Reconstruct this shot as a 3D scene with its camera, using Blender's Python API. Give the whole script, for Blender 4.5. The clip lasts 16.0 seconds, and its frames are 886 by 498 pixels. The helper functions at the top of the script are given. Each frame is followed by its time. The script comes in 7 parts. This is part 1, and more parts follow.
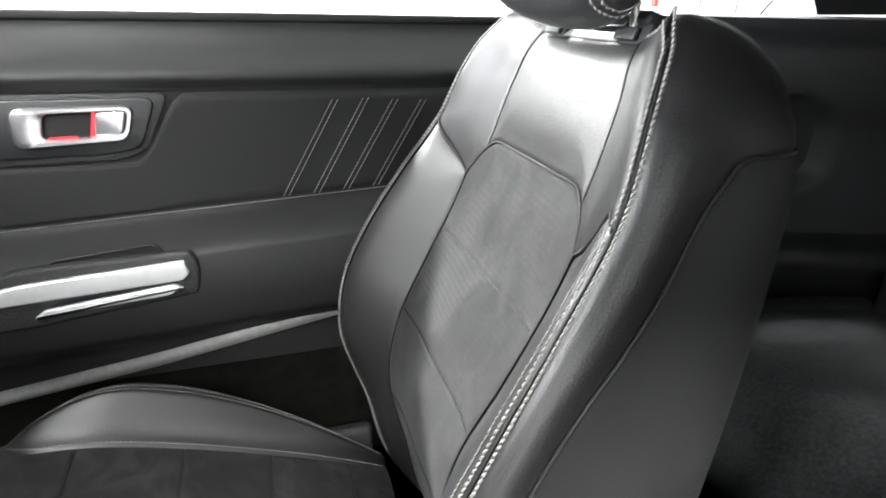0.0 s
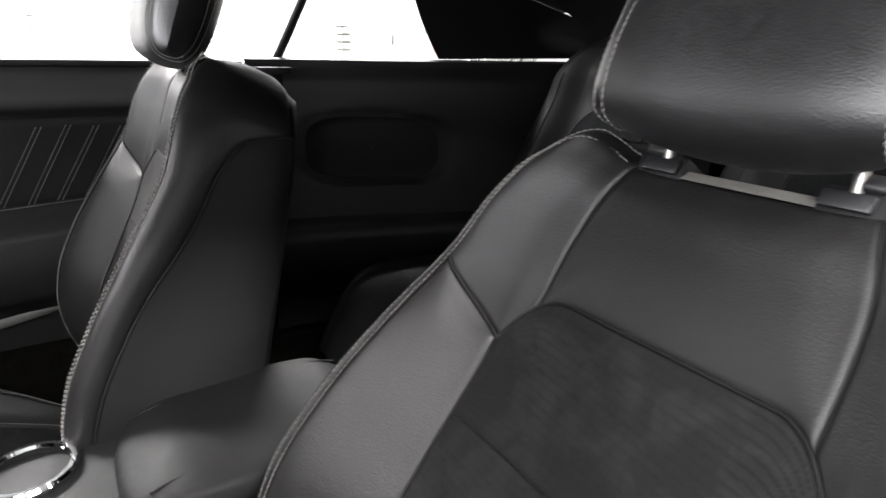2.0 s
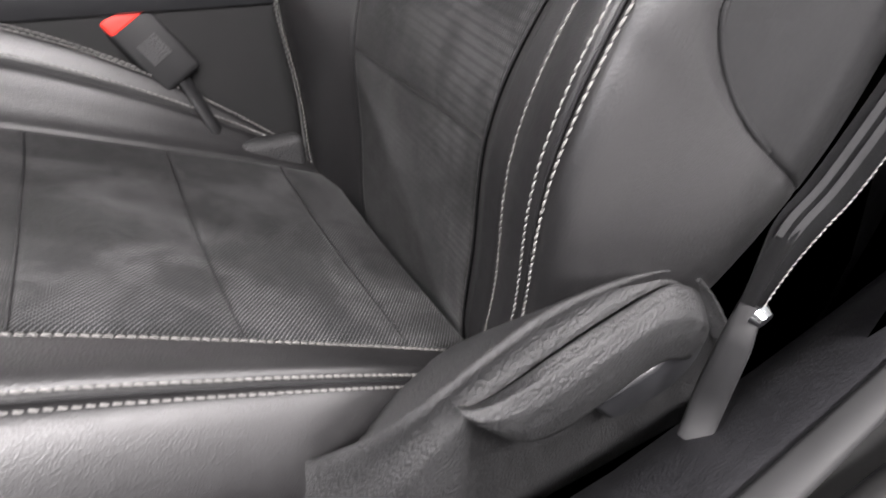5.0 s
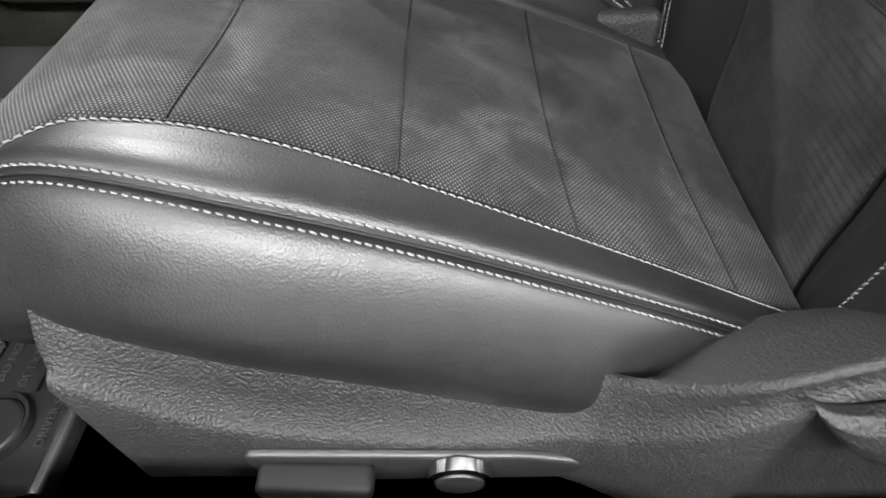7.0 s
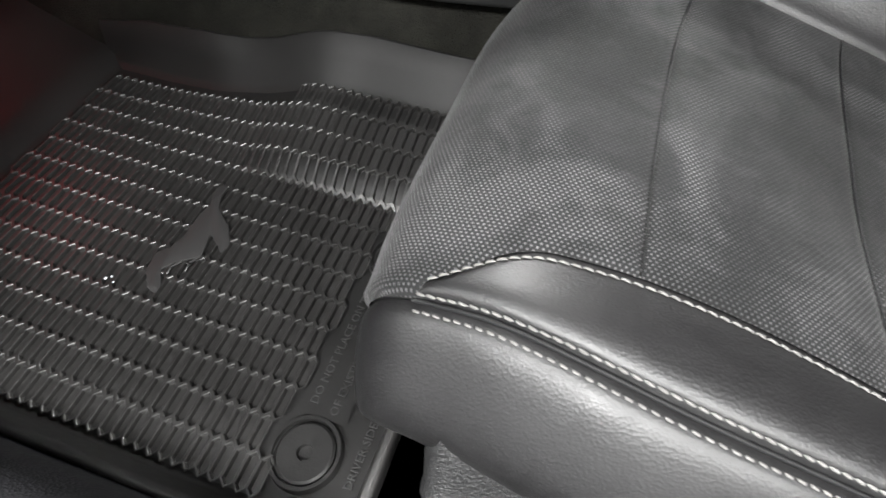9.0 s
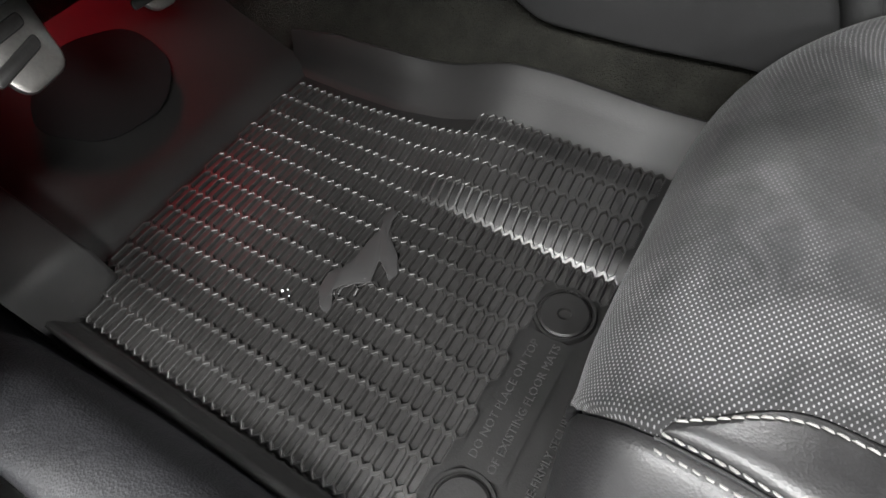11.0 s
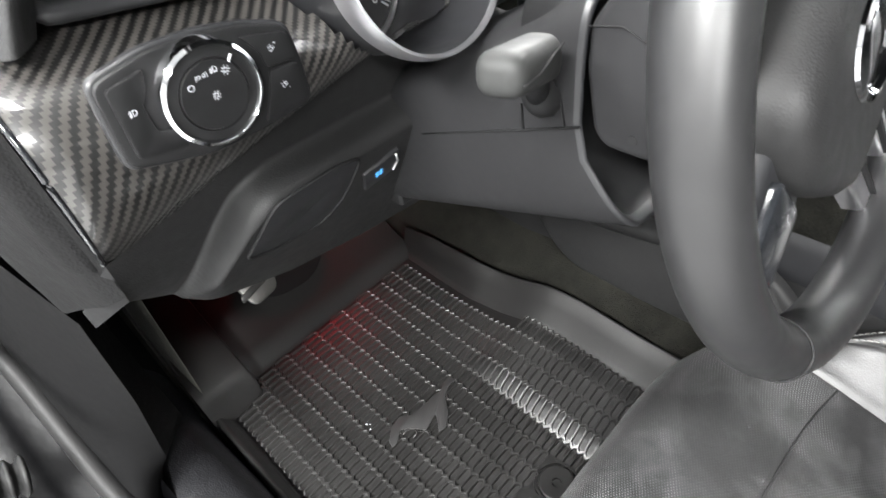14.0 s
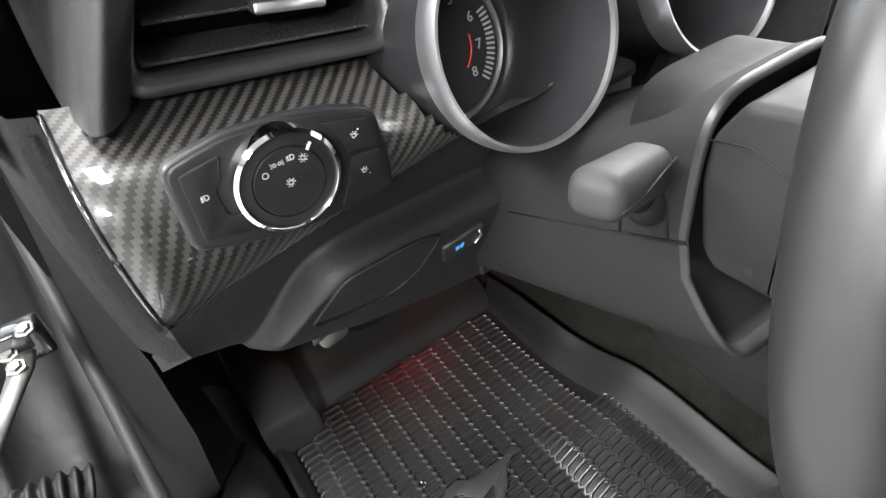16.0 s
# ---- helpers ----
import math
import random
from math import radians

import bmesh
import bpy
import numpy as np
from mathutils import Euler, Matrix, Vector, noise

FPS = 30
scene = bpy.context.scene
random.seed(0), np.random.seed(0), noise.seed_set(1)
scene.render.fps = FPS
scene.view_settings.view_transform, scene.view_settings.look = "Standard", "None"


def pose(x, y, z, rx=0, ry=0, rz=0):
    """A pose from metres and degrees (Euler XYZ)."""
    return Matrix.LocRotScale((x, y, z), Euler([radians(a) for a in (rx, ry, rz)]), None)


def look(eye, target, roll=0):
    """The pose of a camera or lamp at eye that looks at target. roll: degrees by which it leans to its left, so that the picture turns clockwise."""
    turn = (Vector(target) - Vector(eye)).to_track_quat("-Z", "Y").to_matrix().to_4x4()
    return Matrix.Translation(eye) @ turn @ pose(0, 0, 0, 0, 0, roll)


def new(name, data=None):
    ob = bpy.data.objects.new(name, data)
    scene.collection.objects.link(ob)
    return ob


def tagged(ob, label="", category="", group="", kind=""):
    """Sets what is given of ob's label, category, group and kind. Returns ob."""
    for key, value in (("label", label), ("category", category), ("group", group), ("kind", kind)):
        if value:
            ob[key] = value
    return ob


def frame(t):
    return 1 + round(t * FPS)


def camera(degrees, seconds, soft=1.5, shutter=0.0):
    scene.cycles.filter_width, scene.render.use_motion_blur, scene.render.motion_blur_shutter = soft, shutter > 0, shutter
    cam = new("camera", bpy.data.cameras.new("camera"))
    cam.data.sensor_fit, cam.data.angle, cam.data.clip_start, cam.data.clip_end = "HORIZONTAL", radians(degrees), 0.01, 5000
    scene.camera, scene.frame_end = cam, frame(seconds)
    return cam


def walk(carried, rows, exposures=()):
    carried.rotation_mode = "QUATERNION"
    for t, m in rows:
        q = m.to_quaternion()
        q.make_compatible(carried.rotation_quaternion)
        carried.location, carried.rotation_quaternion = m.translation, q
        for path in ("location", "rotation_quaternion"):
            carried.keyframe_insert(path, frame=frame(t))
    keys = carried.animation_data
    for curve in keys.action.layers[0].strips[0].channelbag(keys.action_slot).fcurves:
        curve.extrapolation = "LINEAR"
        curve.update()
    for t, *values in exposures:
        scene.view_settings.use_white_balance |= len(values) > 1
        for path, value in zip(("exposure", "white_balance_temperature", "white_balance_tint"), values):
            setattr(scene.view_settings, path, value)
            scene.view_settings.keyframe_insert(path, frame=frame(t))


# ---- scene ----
cam = camera(76.2, 16.0, shutter=0.25)
PATH = [
    (0, (-0.002, -0.034, 0.816), (0.556, 1.716, 0.023), 1.2),
    (0.5, (0.024, -0.076, 0.851), (0.784, 1.64, 0.16), 1.7),
    (1, (0.077, -0.171, 0.838), (0.979, 1.492, 0.189), 1.4),
    (1.5, (0.105, -0.327, 0.812), (1.116, 1.273, 0.165), 1.3),
    (2, (0.154, -0.487, 0.828), (1.201, 1.086, 0.173), 1.2),
    (2.5, (0.214, -0.567, 0.82), (1.287, 0.956, 0.092), 1.9),
    (3, (0.198, -0.615, 0.8), (1.276, 0.834, -0.061), 1.8),
    (3.5, (0.162, -0.649, 0.721), (1.215, 0.738, -0.263), 2.2),
    (4, (0.108, -0.697, 0.596), (1.185, 0.645, -0.425), 2.7),
    (4.5, (0.086, -0.708, 0.508), (1.112, 0.652, -0.539), 3.0),
    (5, (0.055, -0.719, 0.448), (0.902, 0.673, -0.712), 3.1),
    (5.2, (0.036, -0.729, 0.432), (0.79, 0.676, -0.775), 3.5),
    (7.3, (0.003, -0.641, 0.464), (-0.166, 0.604, -1.092), -4.3),
    (7.5, (0.005, -0.606, 0.483), (-0.227, 0.587, -1.106), -4.9),
    (8, (-0.048, -0.577, 0.499), (-0.368, 0.579, -1.101), -4.9),
    (8.5, (-0.125, -0.568, 0.498), (-0.534, 0.566, -1.098), -5.5),
    (9, (-0.197, -0.57, 0.496), (-0.692, 0.527, -1.102), -6.1),
    (9.5, (-0.25, -0.563, 0.496), (-0.819, 0.483, -1.111), -7.0),
    (10, (-0.293, -0.557, 0.501), (-0.924, 0.445, -1.111), -7.7),
    (10.2, (-0.303, -0.547, 0.508), (-0.968, 0.431, -1.105), -8.8),
    (12.3, (-0.225, -0.563, 0.585), (-1.086, 0.297, -1.002), -10.5),
    (12.5, (-0.207, -0.57, 0.598), (-1.094, 0.311, -0.962), -10.2),
    (13, (-0.18, -0.574, 0.66), (-1.136, 0.373, -0.819), -9.4),
    (13.5, (-0.162, -0.566, 0.761), (-1.197, 0.407, -0.647), -9.4),
    (14, (-0.188, -0.57, 0.826), (-1.311, 0.365, -0.539), -9.3),
    (14.5, (-0.212, -0.539, 0.843), (-1.417, 0.336, -0.492), -9.3),
    (15, (-0.218, -0.525, 0.865), (-1.499, 0.29, -0.437), -9.3),
    (15.5, (-0.219, -0.534, 0.85), (-1.554, 0.233, -0.427), -9.4),
    (16, (-0.222, -0.525, 0.84), (-1.584, 0.218, -0.422), -9.6),
]
walk(cam, [(t, look(eye, target, roll)) for t, eye, target, roll in PATH],
     exposures=[(0.0, 1.65, 6350, 7), (0.6, 0.85, 6350, 7), (1.5, 0.12, 6450, 9), (2.0, 0.2, 6480, 12), (2.6, 0.45, 6500, 16), (3.5, 1.03, 6500, 17), (4.1, 1.0, 6500, 17), (5.0, 0.85, 6500, 15), (7.5, 0.68, 6400, 9), (9.0, 0.8, 6400, 8), (10.0, 0.97, 6400, 8), (12.5, 1.45, 6350, 8), (13.4, 1.85, 6350, 8), (14.0, 1.4, 6380, 8), (14.5, 1.2, 6400, 8), (16.0, 1.05, 6400, 8)])

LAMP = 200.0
FRONT_FILL = 1650.0
GLOW = 0.09

# ---- world and light ----
world = bpy.data.worlds.new("hall_air")
scene.world = world
world.use_nodes = True
world.node_tree.nodes["Background"].inputs[0].default_value = (0.9, 0.95, 1.0, 1)
world.node_tree.nodes["Background"].inputs[1].default_value = 0.05


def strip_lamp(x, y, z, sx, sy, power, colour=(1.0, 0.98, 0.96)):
    data = bpy.data.lights.new("ceiling_fill", "AREA")
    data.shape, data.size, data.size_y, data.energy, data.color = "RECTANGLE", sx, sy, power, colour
    ob = new("ceiling_fill", data)
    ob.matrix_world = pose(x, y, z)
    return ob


# unseen fill lamps below the ceiling, placed and weighted to light the interior
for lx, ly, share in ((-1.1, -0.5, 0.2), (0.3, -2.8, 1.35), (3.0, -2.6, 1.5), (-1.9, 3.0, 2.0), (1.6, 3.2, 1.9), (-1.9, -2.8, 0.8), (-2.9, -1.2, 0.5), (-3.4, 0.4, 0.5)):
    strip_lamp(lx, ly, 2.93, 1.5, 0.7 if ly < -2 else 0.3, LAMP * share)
# added fill lamp ahead of the car; the wall has no opening there
front_fill = bpy.data.lights.new("front_fill_lamp", "AREA")
front_fill.shape, front_fill.size, front_fill.size_y, front_fill.energy, front_fill.color = "RECTANGLE", 4.4, 2.0, FRONT_FILL, (0.97, 0.98, 1.0)
new("front_fill_lamp", front_fill).matrix_world = look((-7.85, -0.8, 1.5), (0.0, -0.1, 0.7))
red = bpy.data.lights.new("footwell_lamp", "AREA")
red.shape, red.size, red.size_y, red.energy, red.color = "RECTANGLE", 0.16, 0.10, GLOW, (1.0, 0.03, 0.05)
red.spread = radians(105)
new("footwell_lamp", red).matrix_world = look((-1.04, -0.20, 0.40), (-1.0, -0.23, 0.0))

# ---- materials ----


def material(name, colour, rough=0.5, metal=0.0, vary=0.25, scale=6.0, bumps=(), coat=0.0, spec=0.5, sheen=0.0, emit=0.0):
    """A procedural surface: base colour with cloudy variation at two scales, and bumps as (kind, scale, strength, distance)."""
    m = bpy.data.materials.new(name)
    m.use_nodes = True
    nt = m.node_tree
    b = nt.nodes["Principled BSDF"]
    co = nt.nodes.new("ShaderNodeTexCoord").outputs["Object"]
    n1, n2 = nt.nodes.new("ShaderNodeTexNoise"), nt.nodes.new("ShaderNodeTexNoise")
    n1.inputs["Scale"].default_value, n2.inputs["Scale"].default_value = scale, scale * 17
    n1.inputs["Detail"].default_value, n2.inputs["Detail"].default_value = 4, 3
    for n in (n1, n2):
        nt.links.new(co, n.inputs["Vector"])
    add = nt.nodes.new("ShaderNodeMath")
    add.operation = "ADD"
    nt.links.new(n1.outputs["Fac"], add.inputs[0])
    nt.links.new(n2.outputs["Fac"], add.inputs[1])
    ramp = nt.nodes.new("ShaderNodeMapRange")
    ramp.inputs["From Min"].default_value, ramp.inputs["From Max"].default_value = 0.6, 1.4
    ramp.inputs["To Min"].default_value, ramp.inputs["To Max"].default_value = 1 - vary, 1 + vary
    nt.links.new(add.outputs[0], ramp.inputs["Value"])
    mix = nt.nodes.new("ShaderNodeVectorMath")
    mix.operation = "SCALE"
    mix.inputs[0].default_value = colour
    nt.links.new(ramp.outputs[0], mix.inputs["Scale"])
    nt.links.new(mix.outputs[0], b.inputs["Base Color"])
    r = nt.nodes.new("ShaderNodeMapRange")
    r.inputs["From Min"].default_value, r.inputs["From Max"].default_value = 0.6, 1.4
    r.inputs["To Min"].default_value, r.inputs["To Max"].default_value = max(rough * (1 - 0.15 * (1 - metal)), 0.02), min(rough * (1 + 0.18 * (1 - metal)), 1)
    nt.links.new(add.outputs[0], r.inputs["Value"])
    nt.links.new(r.outputs[0], b.inputs["Roughness"])
    b.inputs["Metallic"].default_value, b.inputs["Coat Weight"].default_value = metal, coat
    b.inputs["Coat Roughness"].default_value = 0.04
    b.inputs["Specular IOR Level"].default_value = spec
    b.inputs["Sheen Weight"].default_value = sheen
    b.inputs["Sheen Roughness"].default_value = 0.4
    if emit:
        b.inputs["Emission Color"].default_value, b.inputs["Emission Strength"].default_value = (*colour, 1), emit
    last = None
    for kind, sc, strength, dist in bumps:
        if kind == "grain":
            t = nt.nodes.new("ShaderNodeTexVoronoi")
            t.inputs["Scale"].default_value = sc
            out = t.outputs["Distance"]
        else:
            t = nt.nodes.new("ShaderNodeTexNoise")
            t.inputs["Scale"].default_value, t.inputs["Detail"].default_value = sc, 4
            out = t.outputs["Fac"]
        nt.links.new(co, t.inputs["Vector"])
        bump = nt.nodes.new("ShaderNodeBump")
        bump.inputs["Strength"].default_value, bump.inputs["Distance"].default_value = strength, dist
        nt.links.new(out, bump.inputs["Height"])
        if last:
            nt.links.new(last, bump.inputs["Normal"])
        last = bump.outputs[0]
    if last:
        nt.links.new(last, b.inputs["Normal"])
    return m


LEATHER = material("black_leather", (0.0075, 0.0072, 0.0076), 0.44, vary=0.12, spec=0.66, bumps=(("grain", 620, 0.32, 0.0005), ("noise", 260, 0.08, 0.0008), ("noise", 26, 0.05, 0.003)))
SOFT = material("soft_touch_vinyl", (0.012, 0.012, 0.0122), 0.55, vary=0.12, spec=0.3, bumps=(("grain", 780, 0.32, 0.0005),))
PLASTIC = material("moulded_black_plastic", (0.013, 0.013, 0.0135), 0.52, vary=0.2, bumps=(("noise", 420, 1.0, 0.0022),))
SMOOTH = material("satin_black_plastic", (0.013, 0.0132, 0.0145), 0.42, vary=0.1, bumps=(("noise", 1200, 0.15, 0.0002),))
POCKET = material("matte_black_side_cloth", (0.0085, 0.0085, 0.009), 0.64, vary=0.2, scale=12, spec=0.27, bumps=(("noise", 800, 0.35, 0.0005),))
SUEDE = material("grey_suede", (0.0125, 0.0125, 0.0132), 0.85, vary=0.35, scale=9, sheen=0.05, spec=0.3, bumps=(("noise", 1500, 0.4, 0.0004),))
CARPET = material("black_carpet", (0.012, 0.0118, 0.0098), 0.97, vary=0.7, scale=40, spec=0.1, bumps=(("noise", 420, 1.0, 0.004), ("noise", 900, 0.8, 0.002)))
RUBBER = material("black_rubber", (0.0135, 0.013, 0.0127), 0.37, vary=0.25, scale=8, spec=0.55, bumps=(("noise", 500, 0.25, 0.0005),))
THREAD = material("pale_grey_thread", (0.15, 0.147, 0.141), 0.75, vary=0.15, scale=60)
CHROME = material("satin_chrome", (0.85, 0.85, 0.87), 0.32, metal=1.0, vary=0.05)
# stand-in for chrome: a half-diffuse colour holds the brightness of its reflections
PAINTED_CHROME = material("painted_chrome", (0.62, 0.62, 0.63), 0.42, metal=0.55, vary=0.06)
MIRROR_CHROME = material("bright_chrome", (0.85, 0.86, 0.88), 0.07, metal=1.0, vary=0.03)
STEEL = material("brushed_steel", (0.4, 0.39, 0.37), 0.33, metal=1.0, vary=0.15, scale=25)
GLOSS = material("gloss_black_paint", (0.012, 0.013, 0.015), 0.15, vary=0.2, coat=1.0)
DARK = material("deep_black_plastic", (0.008, 0.008, 0.0085), 0.6, vary=0.2, spec=0.27)
HEADLINER = material("black_roof_cloth", (0.012, 0.012, 0.013), 0.95, vary=0.2, spec=0.15, bumps=(("noise", 900, 0.4, 0.0005),))
WHITE_WALL = material("white_wall_paint", (0.8, 0.81, 0.8), 0.7, vary=0.04, scale=1.5)
CONCRETE = material("grey_painted_floor", (0.24, 0.24, 0.24), 0.4, vary=0.12, scale=2)
GREY_WALL = material("bounce_cutting_grey", (0.3, 0.3, 0.3), 0.7, vary=0.06, scale=1.5)
SHUTTER = material("white_shutter_enamel", (0.74, 0.75, 0.75), 0.45, vary=0.04, scale=2)
PALE = material("pale_grey_plastic", (0.16, 0.155, 0.145), 0.5, vary=0.12)
RED = material("red_buckle_plastic", (0.65, 0.03, 0.02), 0.4, vary=0.1)
WEBBING = material("charcoal_webbing", (0.007, 0.007, 0.0075), 0.85, vary=0.15, scale=40, spec=0.15, bumps=(("noise", 1400, 0.5, 0.0005),))
INK = material("pale_grey_print", (0.7, 0.72, 0.75), 0.6, vary=0.05)

# ---- building helpers ----
BASE = {}


def thing(name, label, category, at=(0, 0, 0), group="", kind="", move=(0, 0, 0)):
    """An Empty at a thing's base; its parts are drawn in the car's metres and shifted with it by move."""
    ob = new(name)
    ob.location = Vector(at) + Vector(move)
    ob.empty_display_size = 0.05
    BASE[ob.name] = Vector(at)
    return tagged(ob, label, category, group, kind)


def link(ob, parent):
    if parent is not None:
        ob.parent = parent
        if parent.name in BASE:
            ob.matrix_parent_inverse = Matrix.Translation(-BASE[parent.name])
    return ob


def part(name, bm, mat, parent=None, label="", smooth=35):
    """Links a bmesh, in world metres, as one mesh under a thing or a part."""
    limit = radians(smooth)
    for f in bm.faces:
        f.smooth = smooth > 0
    for e in bm.edges:
        if len(e.link_faces) == 2 and e.calc_face_angle(0) > limit:
            e.smooth = False
    me = bpy.data.meshes.new(name)
    bm.to_mesh(me)
    bm.free()
    me.materials.append(mat)
    ob = link(new(name, me), parent)
    return tagged(ob, label)


def quick(name, verts, faces, mat, parent=None, label="", smooth=True):
    me = bpy.data.meshes.new(name)
    me.from_pydata(verts, [], faces)
    me.polygons.foreach_set("use_smooth", [smooth] * len(me.polygons))
    me.materials.append(mat)
    ob = link(new(name, me), parent)
    return tagged(ob, label)


def cub(xs, ys, x):
    """Smooth curve through the points (xs, ys), for an array x."""
    xs, ys, x = np.asarray(xs, float), np.asarray(ys, float), np.clip(np.asarray(x, float), xs[0], xs[-1])
    d = np.diff(ys) / np.diff(xs)
    m = np.empty(len(xs))
    m[0], m[-1] = d[0], d[-1]
    m[1:-1] = (d[:-1] + d[1:]) / 2
    i = np.clip(np.searchsorted(xs, x, "right") - 1, 0, len(xs) - 2)
    h = xs[i + 1] - xs[i]
    t = (x - xs[i]) / h
    return (2 * t**3 - 3 * t**2 + 1) * ys[i] + (t**3 - 2 * t**2 + t) * h * m[i] + (3 * t**2 - 2 * t**3) * ys[i + 1] + (t**3 - t**2) * h * m[i + 1]


def sheet(points, close_u=False, close_v=False, flip=False, along=None):
    """A bmesh of a grid of points [nu, nv, 3], with a uv map in metres; along: the axis whose run is paired with world y."""
    nu, nv = points.shape[:2]
    bm = bmesh.new()
    vs = [bm.verts.new(p) for p in points.reshape(-1, 3)]
    du = np.zeros((nu, nv))
    du[1:] = np.cumsum(np.linalg.norm(np.diff(points, axis=0), axis=2), axis=0)
    dv = np.zeros((nu, nv))
    dv[:, 1:] = np.cumsum(np.linalg.norm(np.diff(points, axis=1), axis=2), axis=1)
    uu, vv = du[:, nv // 2], dv[nu // 2]
    lay = bm.loops.layers.uv.new("metres")
    for i in range(nu if close_u else nu - 1):
        for j in range(nv if close_v else nv - 1):
            q = [(i, j), ((i + 1) % nu, j), ((i + 1) % nu, (j + 1) % nv), (i, (j + 1) % nv)]
            if flip:
                q.reverse()
            try:
                f = bm.faces.new([vs[a * nv + b] for a, b in q])
            except ValueError:
                continue
            for lp, (a, b) in zip(f.loops, q):
                lp[lay].uv = (uu[a], vv[b]) if along is None else (points[a, b, 1], (uu[a], vv[b])[along])
    return bm


def normals(p):
    n = np.cross(np.gradient(p, axis=0), np.gradient(p, axis=1))
    return n / np.maximum(np.linalg.norm(n, axis=2, keepdims=True), 1e-9)


def pad(fn, u0, u1, v0, v1, nu, nv, side=1, groove=0.004, sigma=0.004, puff=0.0, lift=0.0, along=None, bow=0.0):
    """A stitched panel of the surface fn(u, v): it dips into the seams along its four edges. v0 and v1 may follow u."""
    u = np.linspace(u0, u1, nu)[:, None] * np.ones((1, nv))
    t = np.linspace(0, 1, nv)[None, :] * np.ones((nu, 1))
    # finer rows near the edges
    t = t - 0.09 * np.sin(2 * np.pi * t)
    k = np.linspace(0, 1, nu)[:, None] * np.ones((1, nv))
    u = u0 + (u1 - u0) * (k - 0.09 * np.sin(2 * np.pi * k))
    a = v0(u) if callable(v0) else v0
    b = v1(u) if callable(v1) else v1
    p = fn(u, a + (b - a) * t)
    n = normals(p) * side
    lu = np.linalg.norm(np.diff(p, axis=0), axis=2)
    lv = np.linalg.norm(np.diff(p, axis=1), axis=2)
    cu = np.vstack([np.zeros((1, nv)), np.cumsum(lu, axis=0)])
    cv = np.hstack([np.zeros((nu, 1)), np.cumsum(lv, axis=1)])
    d = np.minimum(np.minimum(cu, cu[-1:] - cu), np.minimum(cv, cv[:, -1:] - cv))
    h = lift - groove * np.exp(-((d / sigma) ** 2)) + puff * (1 - np.exp(-((d / 0.03) ** 2)))
    h = h + bow * np.sin(np.pi * k) * np.sin(np.pi * t)
    return sheet(p + n * h[:, :, None], flip=side < 0, along=along)


def tube(path, radius, sides=8, closed=False, flat=1.0, up=(0, 0, 1)):
    """A round (or flattened) bar along a path of points."""
    path = np.asarray(path, float)
    n = len(path)
    tang = np.gradient(path, axis=0)
    if closed:
        tang = np.roll(path, -1, 0) - np.roll(path, 1, 0)
    tang /= np.linalg.norm(tang, axis=1, keepdims=True)
    r = np.full(n, radius) if np.isscalar(radius) else np.asarray(radius)
    s = np.cross(tang, np.asarray(up, float))
    s /= np.maximum(np.linalg.norm(s, axis=1, keepdims=True), 1e-6)
    w = np.cross(s, tang)
    ang = np.linspace(0, 2 * np.pi, sides, endpoint=False)
    p = path[:, None] + r[:, None, None] * (s[:, None] * np.cos(ang)[None, :, None] + w[:, None] * flat * np.sin(ang)[None, :, None])
    bm = sheet(p, close_u=closed, close_v=True)
    if not closed:
        bm.verts.ensure_lookup_table()
        for i in (0, n - 1):
            bm.faces.new([bm.verts[i * sides + j] for j in range(sides)])
    return bm


def rbox(cx, cy, cz, sx, sy, sz, bevel=0.005, seg=3, m=None):
    """A box with rounded edges."""
    bm = bmesh.new()
    bmesh.ops.create_cube(bm, size=1, matrix=Matrix.Diagonal((sx, sy, sz, 1)))
    if bevel:
        bmesh.ops.bevel(bm, geom=bm.edges[:], offset=bevel, segments=seg, profile=0.5, affect="EDGES")
    bmesh.ops.transform(bm, matrix=Matrix.Translation((cx, cy, cz)) @ (m or Matrix()), verts=bm.verts)
    return bm


def slab(outline, depth, m, bevel=0.0, seg=2):
    """A flat outline (x, y) pulled to a depth along z, rounded, then placed by m."""
    bm = bmesh.new()
    f = bm.faces.new([bm.verts.new((x, y, 0)) for x, y in outline])
    top = bmesh.ops.extrude_face_region(bm, geom=[f])["geom"]
    bmesh.ops.translate(bm, vec=(0, 0, depth), verts=[g for g in top if isinstance(g, bmesh.types.BMVert)])
    bmesh.ops.recalc_face_normals(bm, faces=bm.faces)
    if bevel:
        rim = [e for e in bm.edges if abs(e.verts[0].co.z - depth) < 1e-6 and abs(e.verts[1].co.z - depth) < 1e-6]
        bmesh.ops.bevel(bm, geom=rim, offset=bevel, segments=seg, profile=0.5, affect="EDGES")
    bmesh.ops.transform(bm, matrix=m, verts=bm.verts)
    return bm


def lathe(profile, m, sides=32):
    """A turned form: profile of (radius, z), placed by m."""
    ang = np.linspace(0, 2 * np.pi, sides, endpoint=False)
    p = np.array([[(r * math.cos(a), r * math.sin(a), z) for a in ang] for r, z in profile])
    bm = sheet(p, close_v=True)
    bmesh.ops.remove_doubles(bm, verts=bm.verts, dist=1e-6)
    bmesh.ops.recalc_face_normals(bm, faces=bm.faces)
    bmesh.ops.transform(bm, matrix=m, verts=bm.verts)
    return bm


